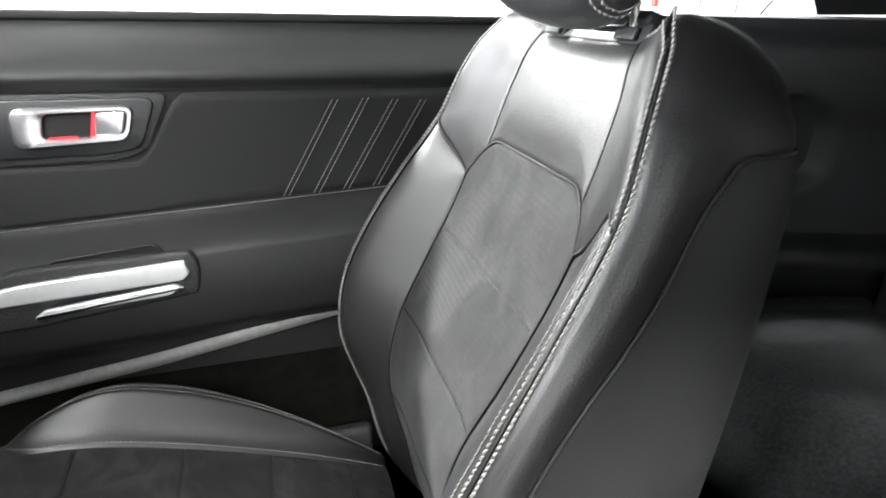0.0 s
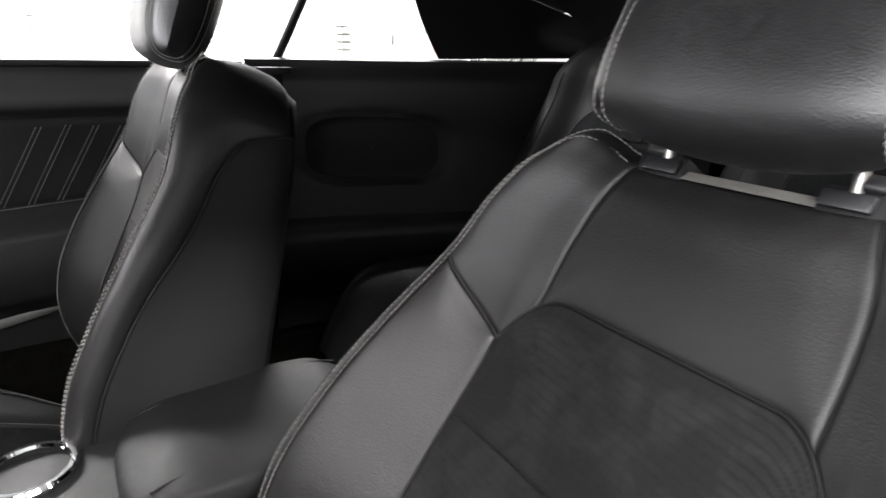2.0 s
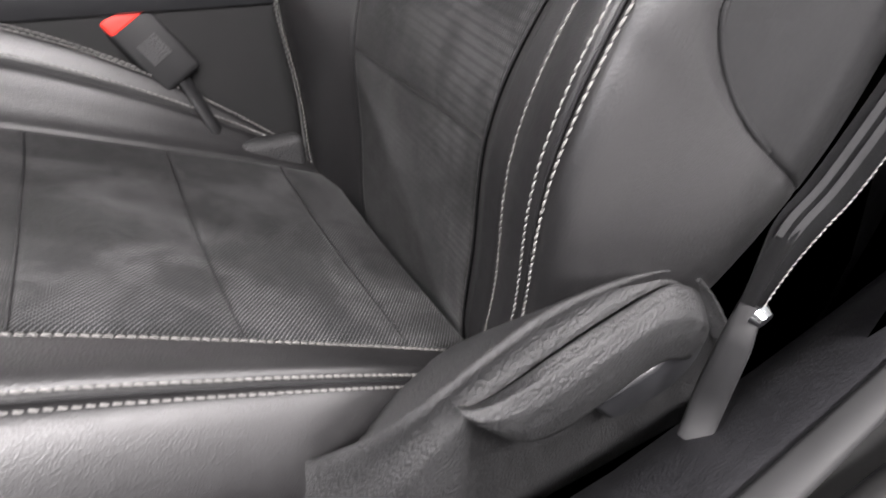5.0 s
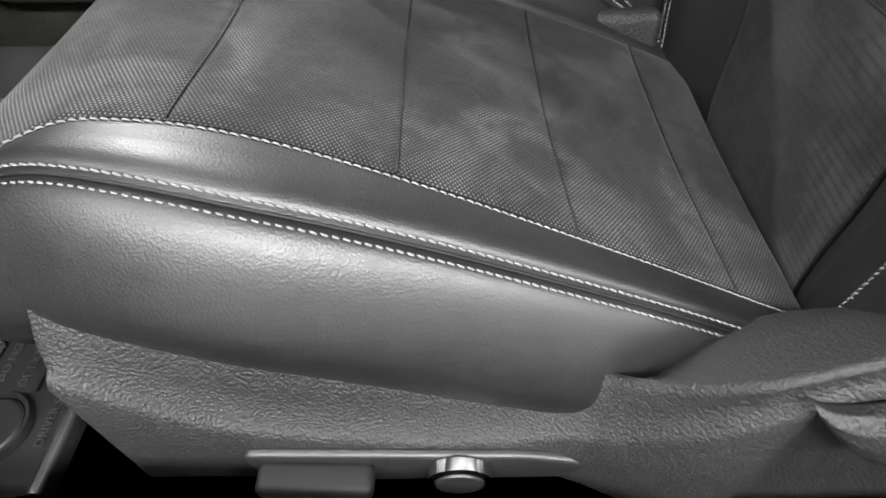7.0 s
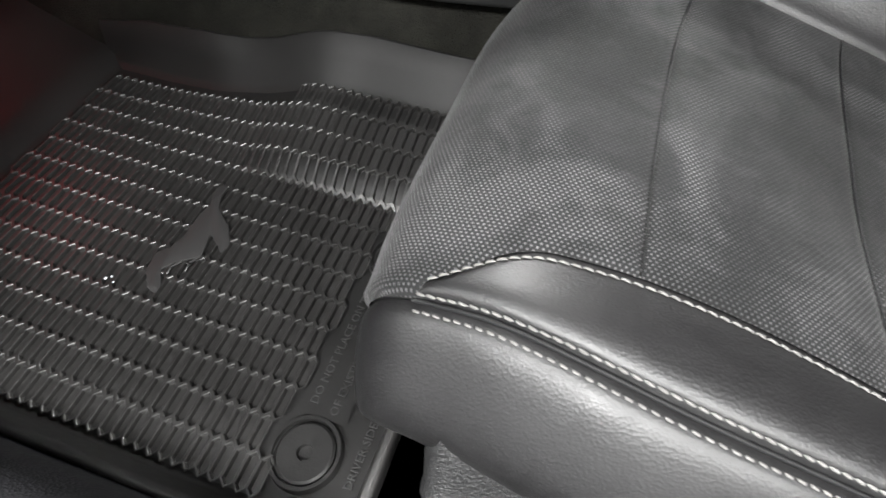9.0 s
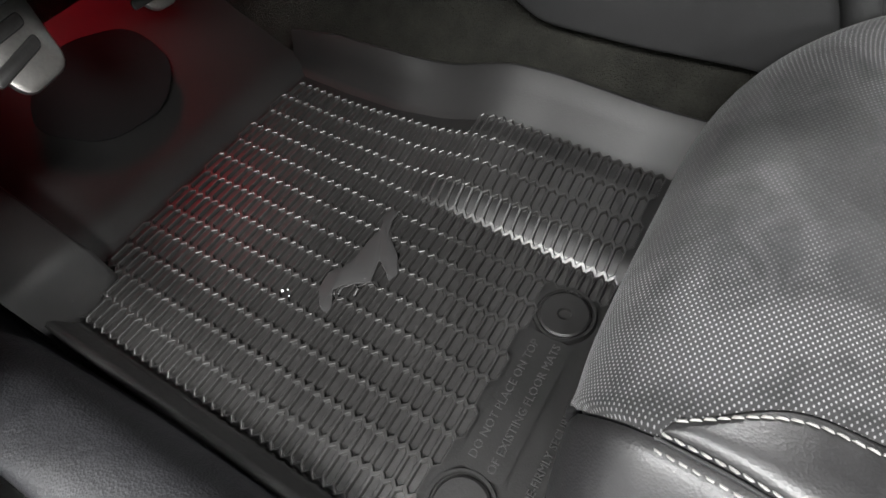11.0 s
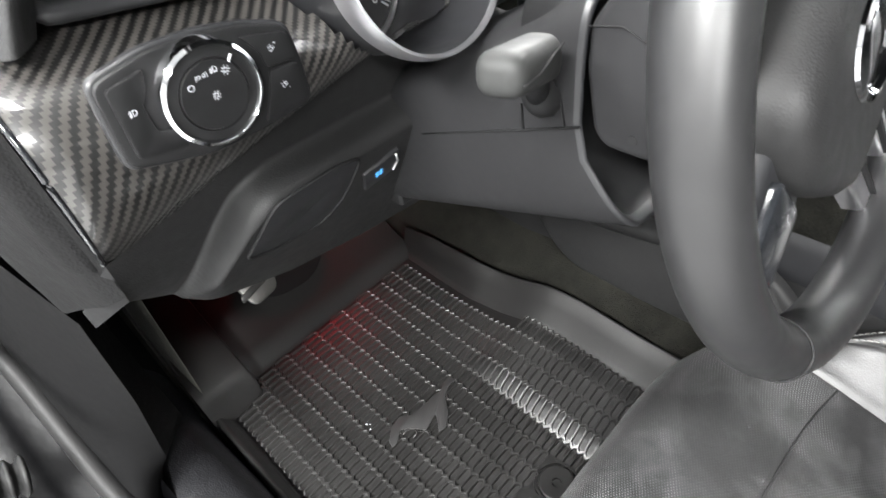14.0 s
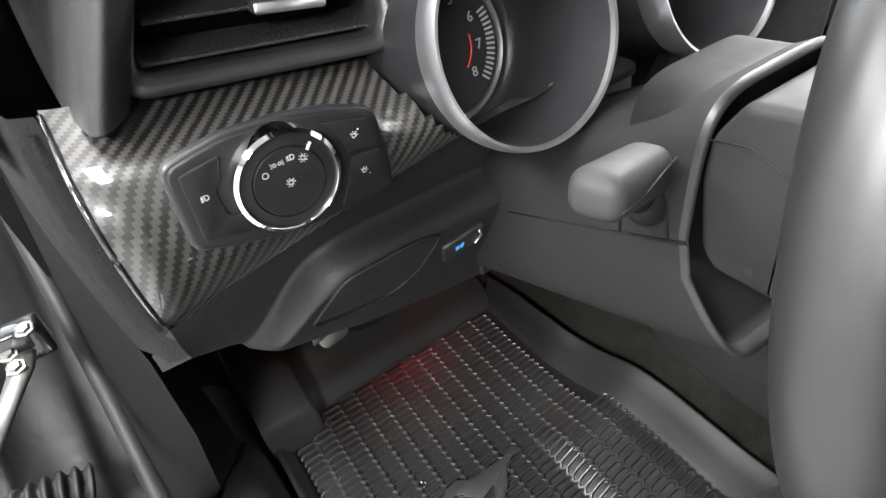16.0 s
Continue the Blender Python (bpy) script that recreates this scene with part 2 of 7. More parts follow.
def rounded(points, r, seg=5):
    """An outline with its corners rounded."""
    out, n = [], len(points)
    for i in range(n):
        p, a, b = Vector(points[i]), Vector(points[i - 1]), Vector(points[(i + 1) % n])
        ra = min(r, (a - p).length * 0.45, (b - p).length * 0.45)
        s, e = p + (a - p).normalized() * ra, p + (b - p).normalized() * ra
        for k in range(seg + 1):
            t = k / seg
            q = s * (1 - t) ** 2 + p * 2 * t * (1 - t) + e * t * t
            out.append((q.x, q.y))
    return out


def crease(fn, u, v, parent, side=1, radius=0.0011, off=-0.0006):
    """A dark sewn crease along u, v (arrays) of the surface fn."""
    p = fn(u, v)
    e = 1e-3
    n = np.cross(fn(u + e, v) - fn(u - e, v), fn(u, v + e) - fn(u, v - e)) * side
    n /= np.maximum(np.linalg.norm(n, axis=1, keepdims=True), 1e-9)
    return part("seam_line", tube(p + n * off, radius, 6, up=(0.3, 0.2, 0.9)), DARK, parent)


def stitches(path, normal, parent, pitch=0.0062, length=0.0055, radius=0.00085, name="stitching", mat=None):
    """A row of thread stitches along a path on a surface."""
    path, normal = np.asarray(path, float), np.asarray(normal, float)
    seg = np.linalg.norm(np.diff(path, axis=0), axis=1)
    s = np.concatenate([[0], np.cumsum(seg)])
    n = int(s[-1] / pitch)
    verts, faces = [], []
    for k in range(n):
        c = (k + 0.5) * pitch
        pts = [np.array([np.interp(c + o * length, s, path[:, i]) for i in range(3)]) for o in (-0.5, 0.5)]
        nn = np.array([np.interp(c, s, normal[:, i]) for i in range(3)])
        nn /= np.linalg.norm(nn)
        d = pts[1] - pts[0]
        side = np.cross(d, nn)
        side /= max(np.linalg.norm(side), 1e-9)
        b = len(verts)
        for o, q, rr in ((0.0, -0.5, 0.35), (0.22, 0.5, 1.0), (0.78, 0.5, 1.0), (1.0, -0.5, 0.35)):
            m = pts[0] + d * o + nn * radius * q + side * radius * 0.9 * (o - 0.5)
            for ca, sa in ((1, 0), (0.3, 0.95), (-0.6, 0.7), (-1, 0), (0, -0.8)):
                verts.append(m + radius * rr * (side * ca + nn * sa))
        for i in range(3):
            for j in range(5):
                faces.append((b + i * 5 + j, b + i * 5 + (j + 1) % 5, b + i * 5 + 5 + (j + 1) % 5, b + i * 5 + 5 + j))
        faces += [tuple(b + j for j in range(5)), tuple(b + 15 + j for j in range(5))]
    return quick(name, verts, faces, mat or THREAD, parent)


def seam(fn, u, v, parent, side=1, off=0.0012, **kw):
    """Stitches along u, v (arrays) of the surface fn."""
    p = fn(u, v)
    e = 1e-3
    n = np.cross(fn(u + e, v) - fn(u - e, v), fn(u, v + e) - fn(u, v - e)) * side
    n /= np.maximum(np.linalg.norm(n, axis=1, keepdims=True), 1e-9)
    return stitches(p + n * off, n, parent, **kw)


def cloth_material(name, pitch=0.0027, deep=1.0, nap=0.45, worn=(-0.24, -0.40), ribbed=False):
    """Suede cloth punched with staggered rows of pale dots, or woven in broken ribs; the nap is brushed into clouds and hides the pattern away from the worn edge."""
    m = material(name, (0.02, 0.02, 0.02), 0.85, vary=0.1, scale=20, spec=0.2, sheen=0.06)
    nt = m.node_tree
    b = nt.nodes["Principled BSDF"]

    def math_node(kind, a, c):
        n = nt.nodes.new("ShaderNodeMath")
        n.operation = kind
        for k, q in enumerate((a, c)):
            if isinstance(q, (int, float)):
                n.inputs[k].default_value = q
            else:
                nt.links.new(q, n.inputs[k])
        return n.outputs[0]

    def ranged(value, a, c, d, e, smooth=True):
        n = nt.nodes.new("ShaderNodeMapRange")
        if smooth:
            n.interpolation_type = "SMOOTHSTEP"
        for key, q in (("From Min", a), ("From Max", c), ("To Min", d), ("To Max", e)):
            n.inputs[key].default_value = q
        nt.links.new(value, n.inputs["Value"])
        return n.outputs[0]
    uv = nt.nodes.new("ShaderNodeUVMap")
    waves = []
    for turn, share in (((4, 1.0), (86, 0.33)) if ribbed else ((58, 1.0), (-52, 1.0))):
        mp = nt.nodes.new("ShaderNodeMapping")
        mp.inputs["Rotation"].default_value = (0, 0, radians(turn))
        nt.links.new(uv.outputs[0], mp.inputs[0])
        w = nt.nodes.new("ShaderNodeTexWave")
        w.bands_direction, w.wave_profile = "X", "SIN"
        w.inputs["Scale"].default_value = 0.314 / pitch * share
        w.inputs["Distortion"].default_value = 0.0
        nt.links.new(mp.outputs[0], w.inputs["Vector"])
        waves.append(w.outputs["Fac"])
    if ribbed:
        waves[1] = ranged(waves[1], 0.0, 0.5, 0.55, 1.0)
    lattice = math_node("MULTIPLY", waves[0], waves[1])
    dot = ranged(lattice, 0.42, 0.8, 0.0, 1.0)
    co = nt.nodes.new("ShaderNodeTexCoord").outputs["Object"]
    clouds = []
    for sc, det, dist in ((9.0, 2.5, 0.9), (26.0, 3.0, 1.4), (5.0, 0.5, 0.3)):
        n = nt.nodes.new("ShaderNodeTexNoise")
        n.inputs["Scale"].default_value, n.inputs["Detail"].default_value, n.inputs["Distortion"].default_value = sc, det, dist
        nt.links.new(co, n.inputs["Vector"])
        clouds.append(n.outputs["Fac"])
    sep = nt.nodes.new("ShaderNodeSeparateXYZ")
    nt.links.new(co, sep.inputs[0])
    rubbed = math_node("ADD", ranged(sep.outputs["Y"], worn[0], worn[1], 0.0, 1.0, False), ranged(clouds[0], 0.35, 0.65, -0.4, 0.4, False))
    seen = ranged(rubbed, 0.1, 0.8, 0.18, 1.0)
    cloud = ranged(math_node("ADD", math_node("MULTIPLY", clouds[0], 0.6), math_node("MULTIPLY", clouds[1], 0.4)), 0.41, 0.6, 1 - nap * 0.4, 1 + nap)
    # broad strokes of the hand, with a clear edge
    cloud = math_node("MULTIPLY", cloud, ranged(clouds[2], 0.485, 0.515, 1 - 0.28 * nap, 1 + 0.28 * nap))
    bright = math_node("MULTIPLY", cloud, math_node("ADD", 0.72, math_node("MULTIPLY", math_node("MULTIPLY", dot, seen), 5.2 * deep)))
    sc = nt.nodes.new("ShaderNodeVectorMath")
    sc.operation = "SCALE"
    sc.inputs[0].default_value = (0.0155, 0.0153, 0.0157)
    nt.links.new(bright, sc.inputs["Scale"])
    nt.links.new(sc.outputs[0], b.inputs["Base Color"])
    bump = nt.nodes.new("ShaderNodeBump")
    bump.inputs["Strength"].default_value, bump.inputs["Distance"].default_value = 0.35 * deep, 0.0006
    nt.links.new(lattice, bump.inputs["Height"])
    nt.links.new(bump.outputs[0], b.inputs["Normal"])
    return m


CLOTH = cloth_material("perforated_suede_cloth", nap=0.54)
CLOTH_BACK = cloth_material("ribbed_suede_cloth", 0.0028, 0.26, 0.45, (-0.25, -0.40), ribbed=True)


# ---- seats ----
BACK_V = [-0.03, 0.0, 0.1, 0.2, 0.3, 0.4, 0.5, 0.6, 0.68, 0.725, 0.75, 0.765]
BACK = dict(
    wc=[-0.075, -0.042, 0.022, 0.084, 0.104, 0.094, 0.083, 0.081, 0.083, 0.082, 0.07, 0.045],
    hi=[0.125, 0.125, 0.128, 0.134, 0.142, 0.149, 0.15, 0.148, 0.14, 0.125, 0.115, 0.11],
    hr=[0.217, 0.224, 0.244, 0.26, 0.265, 0.262, 0.25, 0.230, 0.208, 0.184, 0.152, 0.115],
    wr=[-0.03, 0.002, 0.070, 0.146, 0.172, 0.165, 0.145, 0.122, 0.12, 0.112, 0.095, 0.055],
    ho=[0.235, 0.245, 0.263, 0.283, 0.29, 0.281, 0.266, 0.245, 0.222, 0.196, 0.162, 0.118],
    wo=[-0.04, -0.02, 0.03, 0.075, 0.085, 0.08, 0.07, 0.06, 0.055, 0.05, 0.042, 0.02],
    wb=[-0.1, -0.1, -0.09, -0.08, -0.07, -0.06, -0.052, -0.045, -0.04, -0.035, -0.03, -0.01],
)


def smooth01(x):
    x = np.clip(x, 0, 1)
    return x * x * (3 - 2 * x)


def seat(name, label, yc, back_y, px, pz, lean, mirror, cushion_x, cushion_z, hump):
    """A sports seat. mirror: +1 where the door is on the -y side. Parts: back, cushion, base, head restraint."""
    st, ct = math.sin(radians(lean)), math.cos(radians(lean))
    th = thing(name, label, "car seat", (cushion_x, yc, 0.0), group="front seats")

    def back(a, v):
        a, v = np.asarray(a, float), np.asarray(v, float)
        q = {k: cub(BACK_V, y, v) for k, y in BACK.items()}
        zero = np.zeros_like(v)
        ss = [zero, q["hi"], q["hr"], q["ho"], q["ho"] * 0.97, q["ho"] * 0.55, zero]
        ww = [q["wc"], q["wc"] + 0.006, q["wr"], q["wo"], q["wb"], q["wb"] - 0.018, q["wb"] - 0.02]
        ss = [-s for s in ss[:0:-1]] + ss
        ww = ww[:0:-1] + ww
        # smooth curve through the thirteen stations
        i = np.clip(np.floor(a).astype(int) + 6, 0, 11)
        t = a + 6 - i
        S, W = np.stack(np.broadcast_arrays(*ss)), np.stack(np.broadcast_arrays(*ww))
        i = np.broadcast_to(i, v.shape)

        def take(A, k):
            return np.take_along_axis(A, np.clip(k, 0, 12)[None], 0)[0]

        def curve(A):
            p0, p1, p2, p3 = take(A, i - 1), take(A, i), take(A, i + 1), take(A, i + 2)
            m1, m2 = (p2 - p0) / 2, (p3 - p1) / 2
            return (2 * t**3 - 3 * t**2 + 1) * p1 + (t**3 - 2 * t**2 + t) * m1 + (3 * t**2 - 2 * t**3) * p2 + (t**3 - t**2) * m2
        s, w = curve(S), curve(W)
        hump_top = 0.014 * np.exp(-(((np.abs(s) - 0.145) / 0.03) ** 2)) * np.clip((v - 0.66) / 0.08, 0, 1)
        vv = v + hump_top
        return np.stack([px + vv * st - w * ct, back_y + s * mirror, pz + vv * ct + w * st], -1)

    o = -mirror
    # core under the covers
    u, v = np.meshgrid(np.linspace(-6, 6, 73), np.linspace(-0.03, 0.765, 44), indexing="ij")
    p = back(u, v)
    part("back_core", sheet(p - normals(p) * 0.006 * o, flip=o < 0), DARK, th)
    gap = 0.59

    def top_of_insert(a):
        return 0.6 - 0.060 * np.clip((np.abs(a) - 0.6) / 0.4, 0, 1) ** 2.0

    def bol_top(a):
        arched = 0.541 + 0.062 * smooth01((np.abs(a) - 0.9) / 0.8) - 0.014 * smooth01((np.abs(a) - 1.55) / 0.45)
        return np.where(np.asarray(a) * mirror < 0, arched, 0.541 + 0.054 * np.clip(np.abs(a) - 1.0, 0, 1) ** 0.85)

    def low(a):
        return np.where(np.abs(a) < 1.0, top_of_insert(a), bol_top(a))
    edges = [-0.03, 0.186, 0.324, 0.455]
    for v0, v1 in zip(edges, edges[1:]):
        part("back_insert", pad(back, -0.995, 0.995, v0, v1, 40, 26, o, 0.002, 0.003, 0.002, along=1), CLOTH_BACK, th, "ribbed grey suede panel")
    part("back_insert", pad(back, -0.995, 0.995, edges[-1], top_of_insert, 44, 28, o, 0.002, 0.003, 0.002, along=1), CLOTH_BACK, th, "ribbed grey suede panel")
    part("shoulder_panel", pad(back, -0.8, 0.8, top_of_insert, 0.742, 40, 28, o, 0.002, 0.003, 0.004), LEATHER, th)
    k = np.linspace(0, 1, 50)
    for v0 in edges[1:]:
        crease(back, -0.99 + 1.98 * k, 0 * k + v0, th, o, 0.0008)
    crease(back, -1.0 + 2.0 * k, top_of_insert(-1.0 + 2.0 * k), th, o, 0.0016)
    for s in (-1, 1):
        # the bolster that faces the driver's door shows a stitched band along its crest
        banded = s * mirror < 0
        edge = 1.47 if mirror > 0 else 1.72
        a, b = (1.0, edge if banded else 1.985)
        part("inner_bolster", pad(back, *((a, b) if s > 0 else (-b, -a)), -0.03, bol_top, 30, 60, o, 0.0036, 0.005, 0.006), LEATHER, th)
        if banded:
            a, b = (edge, 1.985) if s > 0 else (-1.985, -edge)
            part("bolster_band", pad(back, a, b, -0.03, bol_top, 16, 60, o, 0.0018, 0.003, 0.001), LEATHER, th)
            vv = np.linspace(0.0, gap - 0.004, 160)
            seam(back, s * (edge + 0.05 + 0 * vv), vv, th, side=o, off=0.0005 if mirror > 0 else 0.0014)
        a, b = (0.8, 1.985) if s > 0 else (-1.985, -0.8)
        part("shoulder_wing", pad(back, a, b, low, 0.758, 40, 40, o, 0.002, 0.003, 0.003, bow=0.004), LEATHER, th)
        crease(back, s * (1.0 + 0 * k), -0.02 + (bol_top(s * 1.0) + 0.02) * k, th, o, 0.0014)
        crease(back, s * (1.0 + 0.98 * k), bol_top(s * (1.0 + 0.98 * k)), th, o, 0.0019)
        crease(back, s * (0.8 + 0 * k), top_of_insert(0.8) + (0.742 - top_of_insert(0.8)) * k, th, o, 0.0009)
        crease(back, s * (2.0 + 0 * k), 0.0 + 0.735 * k, th, o, 0.0012)

        pocket_low = 0.27 if mirror > 0 else -0.03

        def pocket_front(v):
            f = cub([-0.03, 0.39, 0.46, 0.51, 0.56, 0.62, 0.65, 0.677, 0.7], [2.55, 2.6, 2.68, 2.8, 2.9, 3.0, 3.12, 3.32, 3.95], v)
            if mirror > 0:
                f = f + 0.13 * np.exp(-(((v - 0.5) / 0.12) ** 2))
            k = np.clip((v - pocket_low) / 0.045, 0, 1)
            return np.where(v < pocket_low, 3.95, f + (3.95 - f) * (1 - np.sqrt(1 - (1 - k) ** 2)) if mirror > 0 else f)
        # side cover in front of the curved side seam, and the cloth pocket behind it
        nu, nv = 30, 130
        kk, vv = np.meshgrid(np.linspace(0, 1, nu), np.linspace(-0.03, 0.758, nv), indexing="ij")
        split = pocket_front(vv)
        aa = s * (2.015 + (split - 2.015) * kk)
        pp = back(aa, vv)
        d = np.minimum(kk, 1 - kk) * 0.12
        part("side_cover", sheet(pp + normals(pp) * o * s * (-0.002 * np.exp(-((d / 0.004) ** 2)) + 0.007 * np.sin(np.pi * kk))[:, :, None], flip=o * s < 0), LEATHER, th)
        kk, vv = np.meshgrid(np.linspace(0, 1, 20), np.linspace(pocket_low, 0.699, 90), indexing="ij")
        split = pocket_front(vv)
        aa = s * (split + (3.98 - split) * kk)
        pp = back(aa, vv)
        part("side_pocket", sheet(pp + normals(pp) * o * s * 0.0005, flip=o * s < 0), POCKET, th, "matte black side panel")
        vv = np.linspace(max(pocket_low, 0.0) + 0.004, 0.695, 120)
        crease(back, s * pocket_front(vv), vv, th, o, 0.0022, 0.0006)
        # thread
        n = 160
        q = np.linspace(0, 1, n)
        rows = ((-0.075, 0.742, 0.0012, 0.00085), (0.075, 0.754, 0.0021, 0.00085)) if mirror > 0 else ((-0.05, 0.742, 0.0018, 0.0013), (0.09, 0.754, 0.0036, 0.0013))
        for da, top, off, thick in rows:
            vv = np.interp(q, [0, 0.78, 0.86, 1.0], [0.0, 0.715, top, top])
            vv = np.where(q > 0.78, top - (top - 0.715) * (1 - np.clip((q - 0.78) / 0.1, 0, 1)) ** 2, vv)
            aa = 2.0 + da - (1.12 + da) * np.clip((q - 0.8) / 0.2, 0, 1) ** 1.4
            seam(back, s * aa, vv, th, side=o, off=off, radius=thick)
    u, v = np.meshgrid(np.linspace(3.98, 6, 26), np.linspace(-0.03, 0.758, 40), indexing="ij")
    for s in (-1, 1):
        part("back_shell", sheet(back(s * u, v), flip=o * s < 0), LEATHER, th, "smooth black rear cover")

    # ---- cushion ----
    prof_t = np.linspace(0, 1, 11)
    cx = cushion_x + np.array([0.275, 0.17, 0.07, -0.03, -0.12, -0.19, -0.25, -0.3, -0.325, -0.33, -0.322])
    cz = cushion_z + np.array([0.07, 0.115, 0.155, 0.195, 0.228, 0.246, 0.252, 0.24, 0.205, 0.16, 0.11])

    def cushion(a, t):
        a, t = np.broadcast_arrays(np.asarray(a, float), np.asarray(t, float))
        x, z = cub(prof_t, cx, t), cub(prof_t, cz, t)
        e = 1e-3
        tx, tz = cub(prof_t, cx, t + e) - cub(prof_t, cx, t - e), cub(prof_t, cz, t + e) - cub(prof_t, cz, t - e)
        L = np.hypot(tx, tz) + 1e-9
        nx, nz = tz / L, -tx / L   # outward normal of the profile
        front = np.clip((t - 0.62) / 0.3, 0, 1)
        hin = 0.186 - 0.024 * smooth01(t / 0.5)
        arch = np.sin(np.pi * np.clip(t / 0.64, 0, 1))
        rise_out = hump * arch
        rise_in = 0.085 * arch
        side = a > 0   # +a is the tunnel side
        rise = np.where(side, rise_in, rise_out)
        taper = 0.022 * smooth01((t - 0.38) / 0.3)
        hr = np.where(side, 0.24, 0.224) - taper - 0.03 * front**2
        ho = np.where(side, 0.258, 0.262) - taper - 0.03 * front**2
        hin = hin - 0.005 * front
        b = np.abs(a)
        S = [0 * t, hin, hr, ho, ho - 0.012]
        H = [0 * t, 0.004 + np.where(side, 0.0, 0.016) * arch, rise, rise - 0.065, rise - 0.13]
        i = np.clip(np.floor(b).astype(int), 0, 3)
        f = b - i

        def curve(A, odd):
            A = np.stack([(-A[1] if odd else A[1])] + A + [2 * A[4] - A[3]])

            def take(k):
                return np.take_along_axis(A, (k + 1)[None], 0)[0]
            p0, p1, p2, p3 = take(i - 1), take(i), take(i + 1), take(i + 2)
            m1, m2 = (p2 - p0) / 2, (p3 - p1) / 2
            return (2 * f**3 - 3 * f**2 + 1) * p1 + (f**3 - 2 * f**2 + f) * m1 + (3 * f**2 - 2 * f**3) * p2 + (f**3 - f**2) * m2
        s, h = curve(S, True) * np.sign(a), curve(H, False)
        down = np.minimum(h, 0)
        up = h - down
        zz = z + nz * up + down * (1 - 0.35 * front)
        bow = smooth01((t - 0.35) / 0.3) * np.where(side, 0.085, 0.012) * np.clip(np.abs(s) / 0.22, 0, 1.2) ** 3
        return np.stack([x + nx * up * 0.6 + bow, yc + s * mirror, zz], -1)

    co = -mirror
    u, v = np.meshgrid(np.linspace(-4, 4, 49), np.linspace(0, 1, 44), indexing="ij")
    p = cushion(u, v)
    part("cushion_core", sheet(p + normals(p) * 0.005 * co, flip=co > 0), DARK, th)
    def turned(t, a):
        return cushion(a, t)

    def edge(t):
        return 0.99 + 0.995 * (1 - np.sqrt(1 - np.clip((t - 0.54) / 0.128, 0, 1) ** 2))

    tq = [0.0, 0.063, 0.188, 0.31, 0.475]
    for t0, t1 in zip(tq, tq[1:]):
        part("cushion_insert", pad(cushion, -0.99, 0.99, t0, t1, 44, 30, -co, 0.0018, 0.003, 0.002, along=1), CLOTH, th, "perforated grey suede panel with brushed marks")
    part("cushion_insert", pad(turned, 0.475, 1.0, lambda t: -edge(t), edge, 90, 60, co, 0.0018, 0.003, 0.002, along=0), CLOTH, th, "perforated grey suede front panel")
    part("cushion_band", pad(turned, 0.0, 0.668, -1.985, lambda t: -edge(t), 90, 18, co, 0.0028, 0.004, 0.002), LEATHER, th)
    part("inner_bolster", pad(turned, 0.0, 0.60, edge, 1.55, 80, 18, co, 0.003, 0.004, 0.003), LEATHER, th)
    part("cushion_band", pad(turned, 0.0, 0.668, lambda t: np.maximum(1.55, edge(t)), 1.985, 90, 16, co, 0.0025, 0.003, 0.001), LEATHER, th)
    for s in (-1, 1):
        a, b = (2.015, 4.0) if s > 0 else (-4.0, -2.015)
        part("cushion_side", pad(cushion, a, b, 0.0, 1.0, 26, 80, -co, 0.002, 0.003, bow=0.009), LEATHER, th)
        tt = np.linspace(0.005, 0.672, 120)
        crease(cushion, s * (2.0 + 0 * tt), tt, th, -co, 0.0013)
        tt = np.linspace(0.005, 0.672, 200)
        for da in (-0.09, 0.09):
            seam(cushion, s * (2.0 + da + 0 * tt), tt, th, side=-co, off=0.0012)
        tt = np.linspace(0.005, 0.66, 200)
        seam(cushion, s * ((edge(tt) + 0.06) if s < 0 else np.maximum(1.62, edge(tt) + 0.06)), tt, th, side=-co, off=0.0003)

    k = np.linspace(0, 1, 40)
    for t0 in tq[1:]:
        crease(cushion, -0.98 + 1.96 * k, 0 * k + t0, th, -co, 0.0008)

    # ---- head restraint ----
    hv, hw = 0.861 if mirror > 0 else 0.852, 0.118

    def local(s, w, v):
        return np.stack([px + v * st - w * ct, back_y + s * mirror, pz + v * ct + w * st], -1)
    u, v = np.meshgrid(np.linspace(0, 2 * np.pi, 49), np.linspace(-1, 1, 33), indexing="ij")
    r = np.sign(np.cos(u)) * np.abs(np.cos(u)) ** 0.75, np.sign(np.sin(u)) * np.abs(np.sin(u)) ** 0.75
    prof = np.clip(1 - np.abs(v) ** 3.2, 0, 1) ** 0.5
    s = v * (0.135 + 0.006 * r[1])
    hh = hv + 0.105 * r[1] * np.where(r[1] < 0, 1.06, 1.0) * (0.88 + 0.12 * prof) * (1 - 0.1 * v**2)
    ww = hw + (0.055 * r[0] * prof + 0.02 * v**2)
    part("head_restraint", sheet(local(s, ww, hh), close_u=False), LEATHER, th, "padded leather head restraint")
